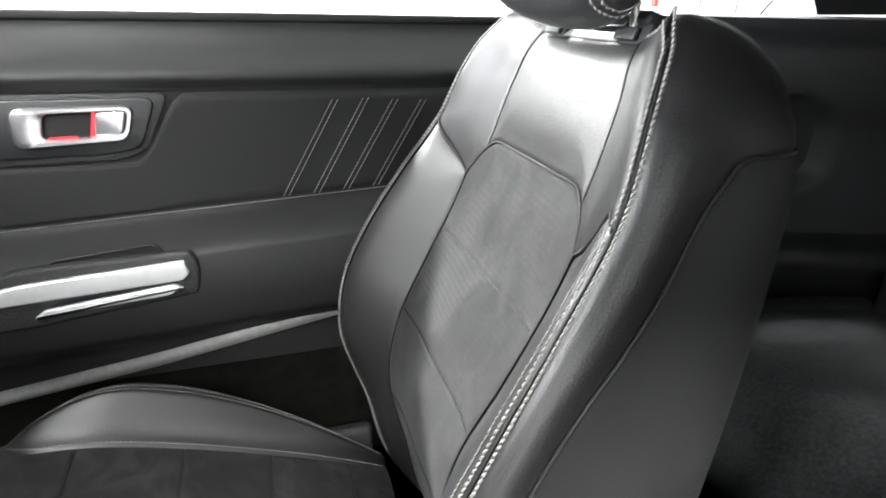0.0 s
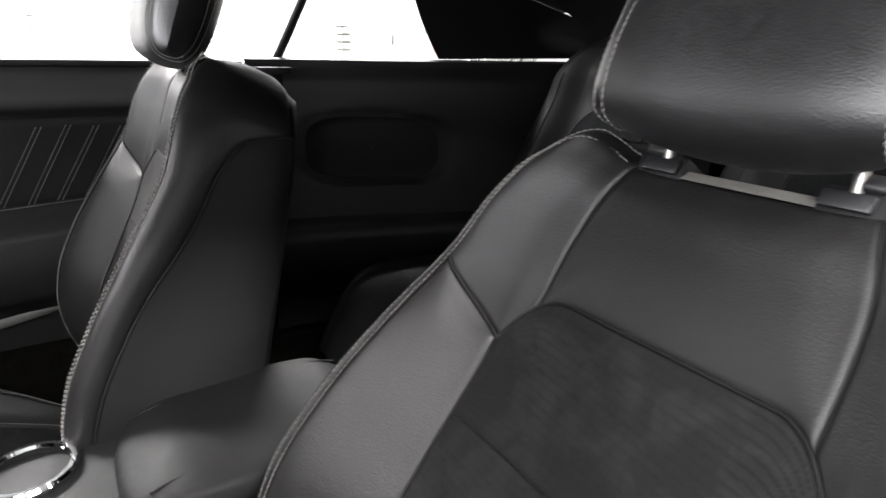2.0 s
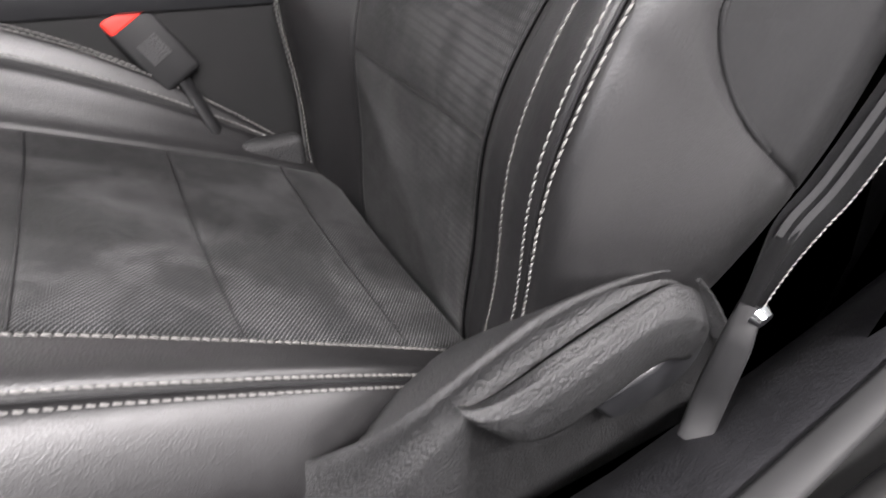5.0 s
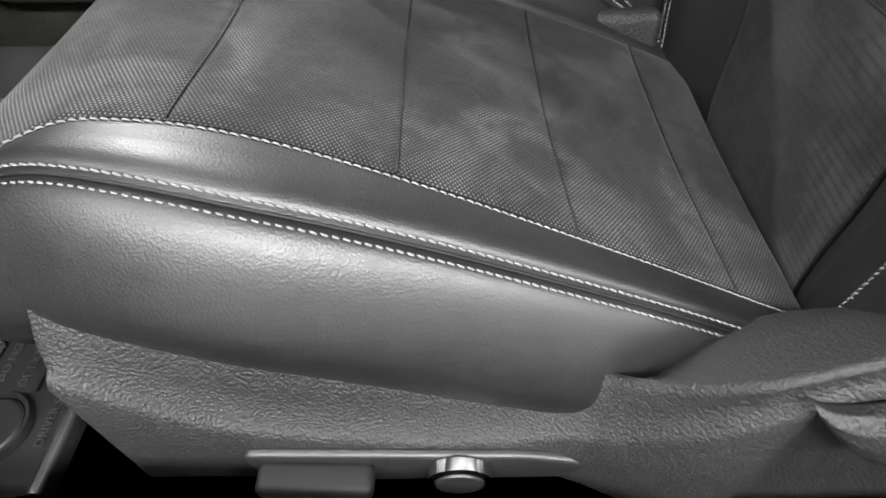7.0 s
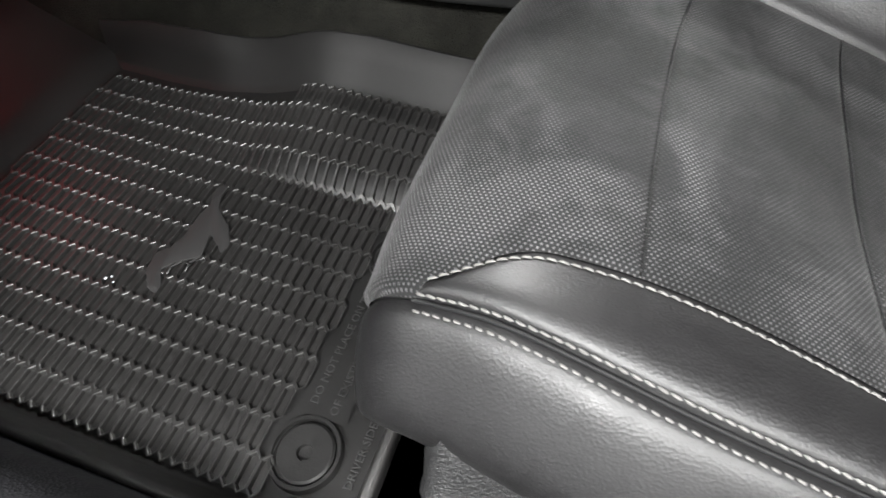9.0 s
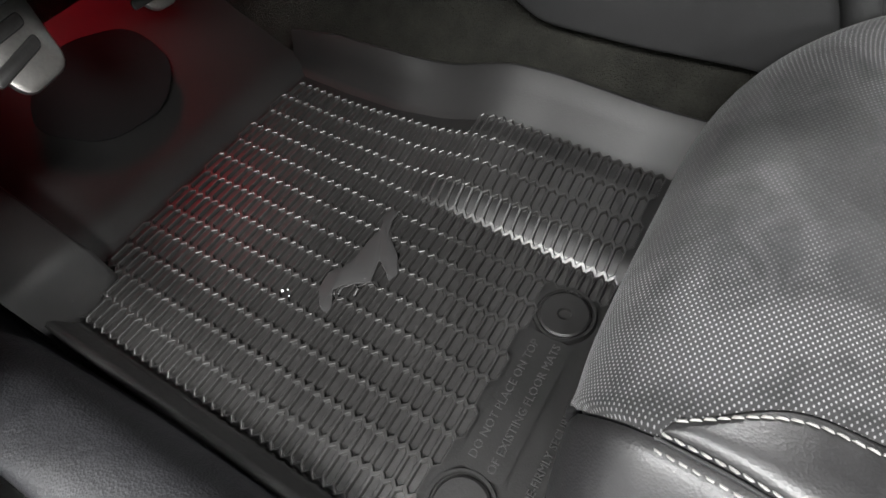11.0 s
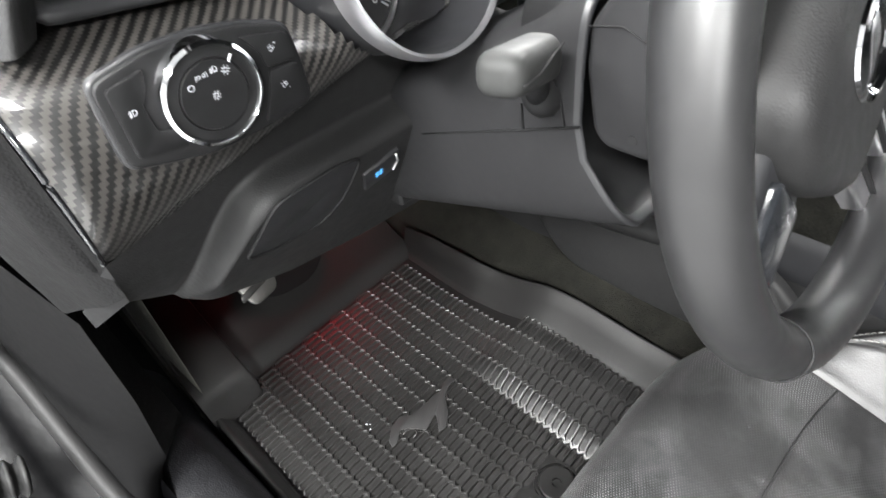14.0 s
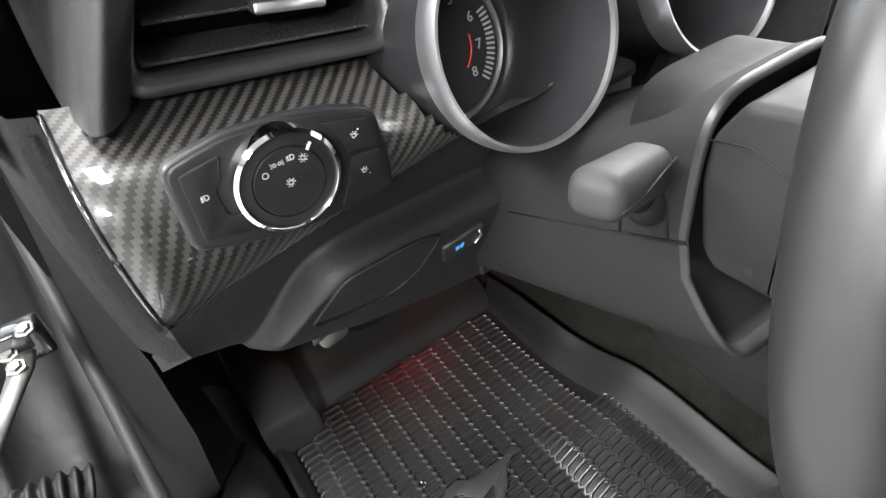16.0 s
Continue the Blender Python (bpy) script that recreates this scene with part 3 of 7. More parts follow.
    for k in (-1, 1):
        for da in (-0.006, 0.006):
            c = 0.110 * k + da
            q = np.linspace(0, 2 * np.pi, 120)
            rr = np.sign(np.cos(q)) * np.abs(np.cos(q)) ** 0.75, np.sign(np.sin(q)) * np.abs(np.sin(q)) ** 0.75
            vk = abs(c) / 0.135
            pk = (1 - vk**3.2) ** 0.5
            path = local(c + 0 * q, hw + 0.0555 * rr[0] * pk + 0.02 * vk**2, hv + 0.1058 * rr[1] * np.where(rr[1] < 0, 1.06, 1.0) * (0.88 + 0.12 * pk) * (1 - 0.1 * vk**2))
            cen = local(c + 0 * q, hw + 0.02 * vk**2 + 0 * q, hv + 0 * q)
            stitches(path, path - cen, th)
        post = local(np.full(6, 0.075 * k), np.linspace(0.05, 0.1, 6), np.linspace(0.71, hv - 0.05, 6))
        part("post", tube(post, 0.005, 12, up=(1, 0, 0)), STEEL, th, "bright chrome post")
        g = local(0.078 * k, 0.055, 0.750)
        rot = Matrix.Rotation(radians(lean), 4, "Y")
        part("post_guide", rbox(*g, 0.045, 0.05, 0.026, 0.006, 2, rot), DARK, th, "black plastic guide")
        part("guide_collar", rbox(*local(0.084 * k, 0.07, 0.766), 0.022, 0.026, 0.014, 0.005, 3, rot), SMOOTH, th, "raised black collar")
        part("release_button", rbox(*local(0.074 * k, 0.081, 0.749), 0.006, 0.034, 0.013, 0.002, 2, rot), SMOOTH, th, "black release button")
    tq = np.linspace(-0.055, 0.055, 12)
    top = np.stack([local(tq, 0 * tq + w, 0 * tq + v) for w, v in ((0.076, 0.742), (0.07, 0.752), (0.045, 0.756), (0.02, 0.754))], 1)
    part("top_trim", sheet(top), PALE, th, "pale grey strip between the guides")
    if mirror > 0:
        # belt guide hooked over the outer shoulder
        rim = rounded([(-0.088, 0.82), (-0.092, 0.87), (-0.125, 0.905), (-0.17, 0.88), (-0.2, 0.825), (-0.21, 0.76), (-0.188, 0.75), (-0.14, 0.785)], 0.02, 5)
        cen = np.mean(rim, axis=0)

        def loop(shrink, w):
            q = cen + (np.array(rim) - cen) * shrink
            return local(q[:, 0], w, q[:, 1])
        gd = part("belt_guide", sheet(np.array([loop(0.9, -0.075), loop(1.0, -0.06), loop(1.03, -0.03), loop(1.0, -0.012), loop(0.9, -0.006), loop(0.78, -0.016), loop(0.72, -0.045), loop(0.01, -0.05)]), close_v=True), DARK, th, "moulded black belt guide", smooth=50)
        part("guide_rim", tube(loop(0.86, -0.008), 0.003, 8, closed=True), PLASTIC, gd)
    return th


driver = seat("sports_seat", "black leather sports seat with grey suede inserts, reclined", -0.233, -0.252, 0.262, 0.06, 32, 1, 0.0, 0.0, 0.017)
passenger = seat("sports_seat", "black leather sports seat with grey suede inserts, set upright", 0.540, 0.540, 0.157, 0.063, 20, -1, -0.13, -0.02, 0.085)


def carbon_material():
    """Twill carbon weave under clear lacquer, on the uv map in metres."""
    m = bpy.data.materials.new("lacquered_carbon_weave")
    m.use_nodes = True
    nt = m.node_tree
    b = nt.nodes["Principled BSDF"]
    uv = nt.nodes.new("ShaderNodeUVMap").outputs[0]
    mp = nt.nodes.new("ShaderNodeMapping")
    mp.inputs["Rotation"].default_value = (0, 0, radians(6))
    mp.inputs["Scale"].default_value = (1 / 0.0024, 1 / 0.0024, 1)
    nt.links.new(uv, mp.inputs[0])
    sep = nt.nodes.new("ShaderNodeSeparateXYZ")
    nt.links.new(mp.outputs[0], sep.inputs[0])

    def op(kind, a, b2):
        n = nt.nodes.new("ShaderNodeMath")
        n.operation = kind
        for i, s in enumerate((a, b2)):
            if s is None:
                continue
            if isinstance(s, (int, float)):
                n.inputs[i].default_value = s
            else:
                nt.links.new(s, n.inputs[i])
        return n.outputs[0]
    fx, fy = op("FLOOR", sep.outputs[0], None), op("FLOOR", sep.outputs[1], None)
    tw = op("LESS_THAN", op("FLOORED_MODULO", op("ADD", fx, fy), 4), 1.5)
    fine = nt.nodes.new("ShaderNodeTexNoise")
    fine.inputs["Scale"].default_value = 2.0
    nt.links.new(mp.outputs[0], fine.inputs["Vector"])
    mix = nt.nodes.new("ShaderNodeMix")
    mix.data_type = "RGBA"
    nt.links.new(tw, mix.inputs["Factor"])
    mix.inputs["A"].default_value, mix.inputs["B"].default_value = (0.004, 0.004, 0.004, 1), (0.044, 0.041, 0.038, 1)
    nt.links.new(mix.outputs["Result"], b.inputs["Base Color"])
    rr = nt.nodes.new("ShaderNodeMapRange")
    rr.inputs["To Min"].default_value, rr.inputs["To Max"].default_value = 0.45, 0.3
    nt.links.new(tw, rr.inputs["Value"])
    nt.links.new(rr.outputs[0], b.inputs["Roughness"])
    bump = nt.nodes.new("ShaderNodeBump")
    bump.inputs["Strength"].default_value, bump.inputs["Distance"].default_value = 0.25, 0.0004
    nt.links.new(fine.outputs["Fac"], bump.inputs["Height"])
    nt.links.new(bump.outputs[0], b.inputs["Normal"])
    b.inputs["Coat Weight"].default_value, b.inputs["Coat Roughness"].default_value = 1.0, 0.03
    return m


CARBON = carbon_material()
GLASS = bpy.data.materials.new("clear_window_glass")
GLASS.use_nodes = True
GLASS.node_tree.nodes["Principled BSDF"].inputs["Transmission Weight"].default_value = 1.0
GLASS.node_tree.nodes["Principled BSDF"].inputs["Roughness"].default_value = 0.0
GLASS.node_tree.nodes["Principled BSDF"].inputs["IOR"].default_value = 1.05
RED_LIGHT = material("red_guide_light", (1.0, 0.02, 0.03), 0.4, emit=0.8)
GREEN = material("green_enamel", (0.2, 0.29, 0.22), 0.5)
WOOD = material("pale_bench_wood", (0.45, 0.36, 0.25), 0.6, vary=0.2)


def writing(body, size, m, parent, mat, name="lettering", depth=0.0003):
    """Words in the built-in font, as a mesh, placed by m."""
    cu = bpy.data.curves.new("words", "FONT")
    cu.body, cu.size, cu.align_x, cu.align_y, cu.extrude, cu.resolution_u = body, size, "CENTER", "CENTER", depth, 2
    tmp = bpy.data.objects.new("words", cu)
    me = bpy.data.meshes.new_from_object(tmp)
    bpy.data.objects.remove(tmp)
    me.transform(m)
    me.materials.clear()
    me.materials.append(mat)
    return link(new(name, me), parent)


# ---- the hall ----
def setting(name, label, cat, x0, x1, y0, y1, z0, z1, mat):
    bm = rbox((x0 + x1) / 2, (y0 + y1) / 2, (z0 + z1) / 2, x1 - x0, y1 - y0, z1 - z0, 0)
    return tagged(part(name, bm, mat), label, cat, kind="structure")


setting("floor", "grey painted concrete workshop floor", "floor", -8, 8, -5, 5, -0.40, -0.30, CONCRETE)
# ceiling, south and end walls are unseen; their grey keeps bounced light low
setting("ceiling", "unseen grey workshop ceiling", "ceiling", -8, 8, -5, 5, 3.0, 3.1, GREY_WALL)
setting("wall_north", "white painted workshop wall behind the car", "wall", -8, 8, 5, 5.12, -0.40, 3.1, WHITE_WALL)
setting("wall_south", "unseen grey workshop wall", "wall", -8, 8, -5.12, -5, -0.40, 3.1, GREY_WALL)
setting("wall_east", "unseen grey workshop end wall", "wall", 8, 8.12, -5, 5, -0.40, 3.1, GREY_WALL)
setting("wall_west", "unseen grey workshop end wall", "wall", -8.12, -8, -5, 5, -0.40, 3.1, GREY_WALL)
shutter = thing("roller_shutter", "pale grey ribbed roller shutter in the wall", "shutter", (1.0, 4.97, -0.3))
for k in range(34):
    z = -0.27 + k * 0.075
    part("slat", rbox(1.02, 4.98, z, 1.94, 0.03, 0.07, 0.012, 2), SHUTTER, shutter)
for x in (0.02, 2.02):
    part("guide_rail", rbox(x, 4.965, 1.0, 0.06, 0.06, 2.6, 0.008, 1), WHITE_WALL, shutter)
bench = thing("work_stand", "green steel work stand with braced legs by the wall", "work stand", (4.0, 4.65, -0.3))
part("stand_top", rbox(4.02, 4.65, 1.03, 1.3, 0.5, 0.03, 0.006), GREEN, bench)
for x in (3.72, 4.12, 4.6):
    for y in (4.45, 4.85):
        part("leg", rbox(x, y, 0.36, 0.035, 0.035, 1.32, 0.006, 1), STEEL, bench)
for k, (xa, xb) in enumerate(((3.5, 3.72), (3.72, 3.95), (4.12, 4.35), (4.6, 4.35))):
    part("brace", tube([(xa, 4.44, 1.0), (xb, 4.44, 0.72)], 0.010, 8), STEEL, bench)
YELLOW = material("yellow_enamel", (0.6, 0.42, 0.06), 0.5)
for x, h, m, label in ((3.56, 0.09, WOOD, "small brown tin standing on the work stand"), (3.78, 0.16, STEEL, "tall grey tin standing on the work stand"), (4.08, 0.08, YELLOW, "low yellow tin standing on the work stand")):
    jar = thing("tin_can", label, "tin", (x, 4.65, 1.045), group="tins on the stand")
    part("can", lathe([(0.0, 0), (0.05, 0), (0.05, h), (0.046, h + 0.006), (0.0, h + 0.006)], Matrix.Translation((x, 4.65, 1.045)), 20), m, jar)
ext = thing("fire_extinguisher", "small red fire extinguisher hung on the wall", "extinguisher", (3.64, 4.94, 0.80))
part("cylinder", lathe([(0.0, 0), (0.028, 0), (0.03, 0.01), (0.03, 0.12), (0.015, 0.15), (0.01, 0.16), (0.0, 0.16)], Matrix.Translation((3.64, 4.95, 0.84)), 20), RED, ext)
part("valve", rbox(3.64, 4.95, 1.01, 0.03, 0.02, 0.03, 0.004), DARK, ext)
box = thing("wall_socket", "small grey socket box fixed on the wall", "socket", (3.1, 4.98, 0.95))
part("box_body", rbox(3.1, 4.98, 0.97, 0.035, 0.04, 0.14, 0.01), SHUTTER, box)
part("cover", rbox(3.1, 4.955, 0.95, 0.022, 0.012, 0.09, 0.004), STEEL, box)
rack = thing("wall_rack", "small grey wall rack with four thin bars", "rack", (2.55, 4.97, 0.8))
part("upright", rbox(2.55, 4.975, 0.95, 0.02, 0.03, 0.32, 0.004, 1), SHUTTER, rack)
for z in (0.84, 0.91, 0.98, 1.05):
    part("bar", rbox(2.55, 4.95, z, 0.16, 0.03, 0.018, 0.004, 1), STEEL, rack)

# ---- car shell ----
YC = 0.16      # car's middle


def shell_sheet(name, label, cat, pts, mat, thick=0.02, kind="structure"):
    bm = sheet(pts)
    bmesh.ops.solidify(bm, geom=bm.faces[:], thickness=thick)
    return tagged(part(name, bm, mat), label, cat, kind=kind)


u, v = np.meshgrid(np.linspace(-1.3, 1.62, 40), np.linspace(-0.60, 0.92, 20), indexing="ij")
shell_sheet("car_floor", "black carpeted car floor pan", "floor", np.stack([u, v, -0.02 + 0.12 * smooth01((-0.86 - u) / 0.3) + 0.24 * smooth01((-1.05 - u) / 0.22)], -1), CARPET, 0.02)
# folding roof: a closed cloth vault with the screen and window openings below it
u, v = np.meshgrid(np.linspace(0, 1, 36), np.linspace(-1, 1, 25), indexing="ij")
rx = -0.32 + 1.95 * u
rz = cub([0, 0.2, 0.45, 0.65, 0.82, 1.0], [1.09, 1.17, 1.20, 1.17, 1.09, 0.92], u) - 0.1 * np.abs(v) ** 2.6
ry = YC + v * (0.55 + 0.06 * u)
shell_sheet("roof", "black cloth folding roof, closed", "roof", np.stack([rx, ry, rz], -1), HEADLINER, 0.02)
for sgn, nm in ((1, "passenger"), (-1, "driver")):
    # cloth quarter behind the small window
    pts = []
    for k in np.linspace(0, 1, 14):
        top = np.array([0.86 + 0.77 * k, YC + sgn * 0.62, 1.06 - 0.17 * k])
        foot = np.array([1.034 + 0.6 * k, YC + sgn * (0.72 - 0.05 * k), 0.812 + 0.01 * k])
        if k == 0:
            top[0], foot[0] = 0.875, 1.036
        pts.append([top * (1 - j) + foot * j + np.array([0, sgn * 0.03 * math.sin(math.pi * j), 0]) for j in np.linspace(0, 1, 8)])
    shell_sheet("quarter_cloth", "black cloth quarter of the folding roof", "roof", np.array(pts), HEADLINER, 0.012)
    a = np.array([[-0.34, YC + sgn * 0.56, 1.06], [0.2, YC + sgn * 0.585, 1.105], [0.62, YC + sgn * 0.6, 1.10], [1.0, YC + sgn * 0.615, 1.045], [1.4, YC + sgn * 0.62, 0.96]])
    t = np.linspace(0, 1, 30)
    rail = np.stack([cub([0, .25, .5, .75, 1], a[:, i], t) for i in range(3)], -1)
    tagged(part("roof_rail", tube(rail, 0.026, 10, flat=0.7), DARK), "black roof rail over the side windows", "rail", kind="structure")
    pil = np.array([[-0.95, YC + sgn * 0.70, 0.79], [-0.7, YC + sgn * 0.655, 0.92], [-0.34, YC + sgn * 0.56, 1.07]])
    t = np.linspace(0, 1, 16)
    tagged(part("windscreen_pillar", tube(np.stack([cub([0, .5, 1], pil[:, i], t) for i in range(3)], -1), 0.035, 12, flat=0.7), SOFT), "black trimmed windscreen pillar", "pillar", kind="structure")
u = np.linspace(-1, 1, 20)
tagged(part("windscreen_header", tube(np.stack([-0.34 + 0.03 * u**2 * 0, YC + 0.57 * u, 1.08 + 0.02 * (1 - u**2)], -1), 0.035, 10, flat=0.6), SOFT), "black windscreen header rail", "header", kind="structure")
u, v = np.meshgrid(np.linspace(0, 1, 14), np.linspace(-1, 1, 14), indexing="ij")
tagged(part("rear_bulkhead", sheet(np.stack([1.55 + 0.08 * u, YC + 0.72 * v, -0.02 + 0.85 * u], -1)), CARPET), "black trim behind the rear seats", "bulkhead", kind="structure")
tagged(part("firewall", sheet(np.stack([-1.33 + 0.18 * u, YC + 0.78 * v, 0.2 + 0.6 * u], -1)), CARPET), "black carpeted front bulkhead of the footwells", "bulkhead", kind="structure")
u, v = np.meshgrid(np.linspace(0, 1, 10), np.linspace(-1, 1, 14), indexing="ij")
# unseen panel, added to stop light leaking in behind the roof
tagged(part("roof_rear_blocker", sheet(np.stack([1.66 - 0.05 * u, YC + 0.8 * v, 0.68 + 0.36 * u - 0.06 * v**4], -1)), HEADLINER), "unseen black panel closing the roof's rear against light", "roof", kind="structure")
# divider between the side window and the quarter window
tagged(part("window_divider", tube([(0.60, 0.95, 0.785), (0.625, 0.90, 0.86), (0.655, 0.845, 0.95), (0.70, 0.79, 1.07)], 0.013, 8, flat=0.6), DARK), "black strip between side windows", "divider", kind="structure")
glass = part("window_1", sheet(np.array([[(x, 0.962 - 0.5 * (z - 0.78), z) for z in (0.77, 0.92, 1.08)] for x in (-0.75, -0.2, 0.6)])), GLASS)
tagged(glass, "clear closed side window glass", "window", kind="structure")
glass.visible_shadow = False


# ---- passenger door ----
door = thing("passenger_door", "black trimmed passenger door with grey suede panel, closed", "car door", (0, 0.92, 0.1))


def lower_edge(x):
    """Height of the stitched edge between the suede field and the arm rest."""
    return 0.493 + 0.05 * (np.asarray(x, float) + 0.394)


def door_y(x, z):
    """Inner face of the passenger door: a rolled top, a flat field, and an arm rest with a soft ledge and a full belly."""
    x, z = np.asarray(x, float), np.asarray(z, float)
    y = 0.912 + 0.045 * smooth01((z - 0.70) / 0.085) - 0.014 * np.exp(-(((z - 0.715) / 0.016) ** 2))
    drop = lower_edge(x) - z
    y = y - 0.075 * smooth01(drop / 0.05) - 0.012 * np.sin(np.pi * np.clip((drop - 0.03) / 0.16, 0, 1))
    return y + 0.05 * smooth01((drop - 0.17) / 0.06)


X = np.linspace(-1.0, 0.545, 110)
Z = np.concatenate([np.linspace(0.22, 0.40, 24), np.linspace(0.405, 0.54, 44), np.linspace(0.545, 0.795, 44)])
u, v = np.meshgrid(X, Z, indexing="ij")
part("door_shell", rbox(-0.22, 0.985, 0.5, 1.5, 0.04, 0.56, 0.01), DARK, door)
part("door_skin", sheet(np.stack([u, door_y(u, v), v], -1)), SOFT, door, "soft black door trim")
part("window_seal", rbox(-0.22, 0.96, 0.793, 1.5, 0.018, 0.014, 0.004), DARK, door, "thin black rubber seal")
# no groove is cut here; a dark tube draws the roll's shadow
part("shadow_line", tube(np.stack([np.linspace(-0.9, 0.54, 60), np.full(60, 0.9125), 0.694 + 0 * np.linspace(0, 1, 60)], -1), 0.0035, 8), DARK, door, "dark strip drawn as the shadow under the rolled top")

# suede field
nu, nv = 90, 30
uu = np.linspace(-0.95, 0.40, nu)[:, None] * np.ones((1, nv))
tt = np.linspace(0, 1, nv)[None, :] * np.ones((nu, 1))
upper = 0.688 - 0.102 * smooth01((-0.112 - uu) / 0.085)
zz = lower_edge(uu) + 0.003 + (upper - lower_edge(uu) - 0.003) * tt
ys = 0.9105 - 0.006 * np.minimum(1, 14 * np.minimum(tt, 1 - tt)) ** 0.5
part("suede_panel", sheet(np.stack([uu, ys, zz], -1)), SUEDE, door, "dark grey suede door panel")
for x1, z1, x0, z0 in ((0.112, 0.678, 0.020, 0.518), (0.160, 0.676, 0.070, 0.520), (0.209, 0.673, 0.120, 0.523), (0.257, 0.670, 0.171, 0.526)):
    for o in (-0.0045, 0.0045):
        k = np.linspace(0, 1, 24)
        path = np.stack([x0 + (x1 - x0) * k + o, 0.9035 + 0 * k, z0 + (z1 - z0) * k], -1)
        stitches(path, np.tile([0, -1, 0], (24, 1)), door, radius=0.0008)
k = np.linspace(-0.9, 0.4, 140)
stitches(np.stack([k, np.full(140, 0.9065), lower_edge(k) - 0.0005], -1), np.tile([0, -1, 0.4], (140, 1)), door)


def ring_plate(outer, inner, depth, m):
    """A flat frame between two outlines with the same number of corners, its edges eased."""
    n = len(outer)
    p = np.zeros((6, n, 3))
    for i in range(n):
        a, b = np.array(outer[i]), np.array(inner[i])
        d = (b - a) * 0.22
        p[0, i], p[1, i], p[2, i] = (*a, 0), (*a, depth * 0.7), (*(a + d), depth)
        p[3, i], p[4, i], p[5, i] = (*(b - d), depth), (*b, depth * 0.6), (*b, -0.012)
    bm = sheet(p, close_v=True)
    bmesh.ops.recalc_face_normals(bm, faces=bm.faces)
    bmesh.ops.transform(bm, matrix=m, verts=bm.verts)
    return bm


# handle in its bezel
M = Matrix.Translation((0, 0.911, 0)) @ Matrix.Rotation(radians(90), 4, "X")
bez = part("handle_bezel", slab(rounded([(-0.50, 0.692), (-0.132, 0.690), (-0.176, 0.604), (-0.215, 0.592), (-0.50, 0.588)], 0.022, 6), 0.006, M, 0.003), PLASTIC, door, "black moulded bezel")
part("inner_bezel", slab(rounded([(-0.48, 0.684), (-0.152, 0.683), (-0.182, 0.612), (-0.215, 0.604), (-0.48, 0.600)], 0.018, 6), 0.005, Matrix.Translation((0, -0.006, 0)) @ M, 0.002), SMOOTH, bez)
out1 = rounded([(-0.338, 0.673), (-0.181, 0.674), (-0.195, 0.624), (-0.341, 0.617)], 0.016, 6)
in1 = rounded([(-0.300, 0.665), (-0.190, 0.667), (-0.200, 0.632), (-0.307, 0.628)], 0.011, 6)
HM = Matrix.Translation((0, -0.011, 0)) @ M
part("recess", slab(in1, 0.0015, HM, 0), DARK, bez, "dark handle recess")
part("chrome_frame", ring_plate(out1, in1, 0.010, HM), CHROME, bez, "satin chrome frame")
part("pull_lever", slab(rounded([(-0.233, 0.665), (-0.194, 0.666), (-0.203, 0.633), (-0.240, 0.631)], 0.007), 0.006, HM, 0.003), CHROME, bez, "satin chrome pull lever")
part("guide_light", slab([(-0.2365, 0.665), (-0.2330, 0.665), (-0.2405, 0.631), (-0.2440, 0.631)], 0.0055, HM), RED_LIGHT, bez, "glowing red strip")
part("guide_light", slab([(-0.298, 0.6312), (-0.262, 0.6318), (-0.262, 0.6302), (-0.299, 0.6296)], 0.0045, HM), RED_LIGHT, bez, "glowing red strip")
# arm rest: grab cup and two chrome blades
A = Matrix.Translation((0, 0.836, 0)) @ Matrix.Rotation(radians(90), 4, "X")
arm = part("armrest", slab(rounded([(-0.60, 0.425), (-0.34, 0.462), (-0.128, 0.468), (-0.118, 0.440), (-0.124, 0.395), (-0.37, 0.366), (-0.60, 0.350)], 0.012, 5), 0.014, A, 0.007, 4), PLASTIC, door, "black moulded arm rest")
cup = part("grab_cup", slab(rounded([(-0.330, 0.437), (-0.316, 0.466), (-0.178, 0.480), (-0.160, 0.446)], 0.010, 5), 0.006, Matrix.Translation((0, 0.008, 0)) @ A, 0.002), DARK, arm, "deep black grab cup")
part("cup_rim", tube([Matrix.Translation((0, -0.001, 0)) @ A @ Vector((a, b, 0.0)) for a, b in rounded([(-0.330, 0.437), (-0.316, 0.466), (-0.178, 0.480), (-0.160, 0.446)], 0.010, 5)], 0.0022, 8, closed=True, up=(0, 1, 0)), SOFT, cup)
F = Matrix.Translation((0, -0.014, 0)) @ A
part("chrome_blade", slab(rounded([(-0.58, 0.400), (-0.355, 0.4415), (-0.139, 0.4555), (-0.1335, 0.434), (-0.144, 0.4235), (-0.39, 0.4095), (-0.60, 0.372)], 0.004, 3), 0.007, F, 0.0035, 4), PAINTED_CHROME, arm, "chrome upper blade, brightened by its colour")
part("chrome_blade", slab(rounded([(-0.349, 0.3865), (-0.334, 0.3985), (-0.160, 0.418), (-0.1445, 0.4105), (-0.168, 0.4005)], 0.003, 3), 0.006, F, 0.003, 3), PAINTED_CHROME, arm, "chrome lower blade, brightened by its colour")
part("blade_slot", slab(rounded([(-0.330, 0.4005), (-0.318, 0.4065), (-0.160, 0.4225), (-0.152, 0.4195)], 0.002, 2), 0.001, F, 0), DARK, arm, "black slot between the blades")
sill = thing("sill_strip", "pale grey metal sill strip under the door", "sill", (-0.1, 0.88, 0.1))
STRIP = material("grey_sill_paint", (0.17, 0.17, 0.165), 0.5)
k = np.linspace(-0.75, 0.6, 40)
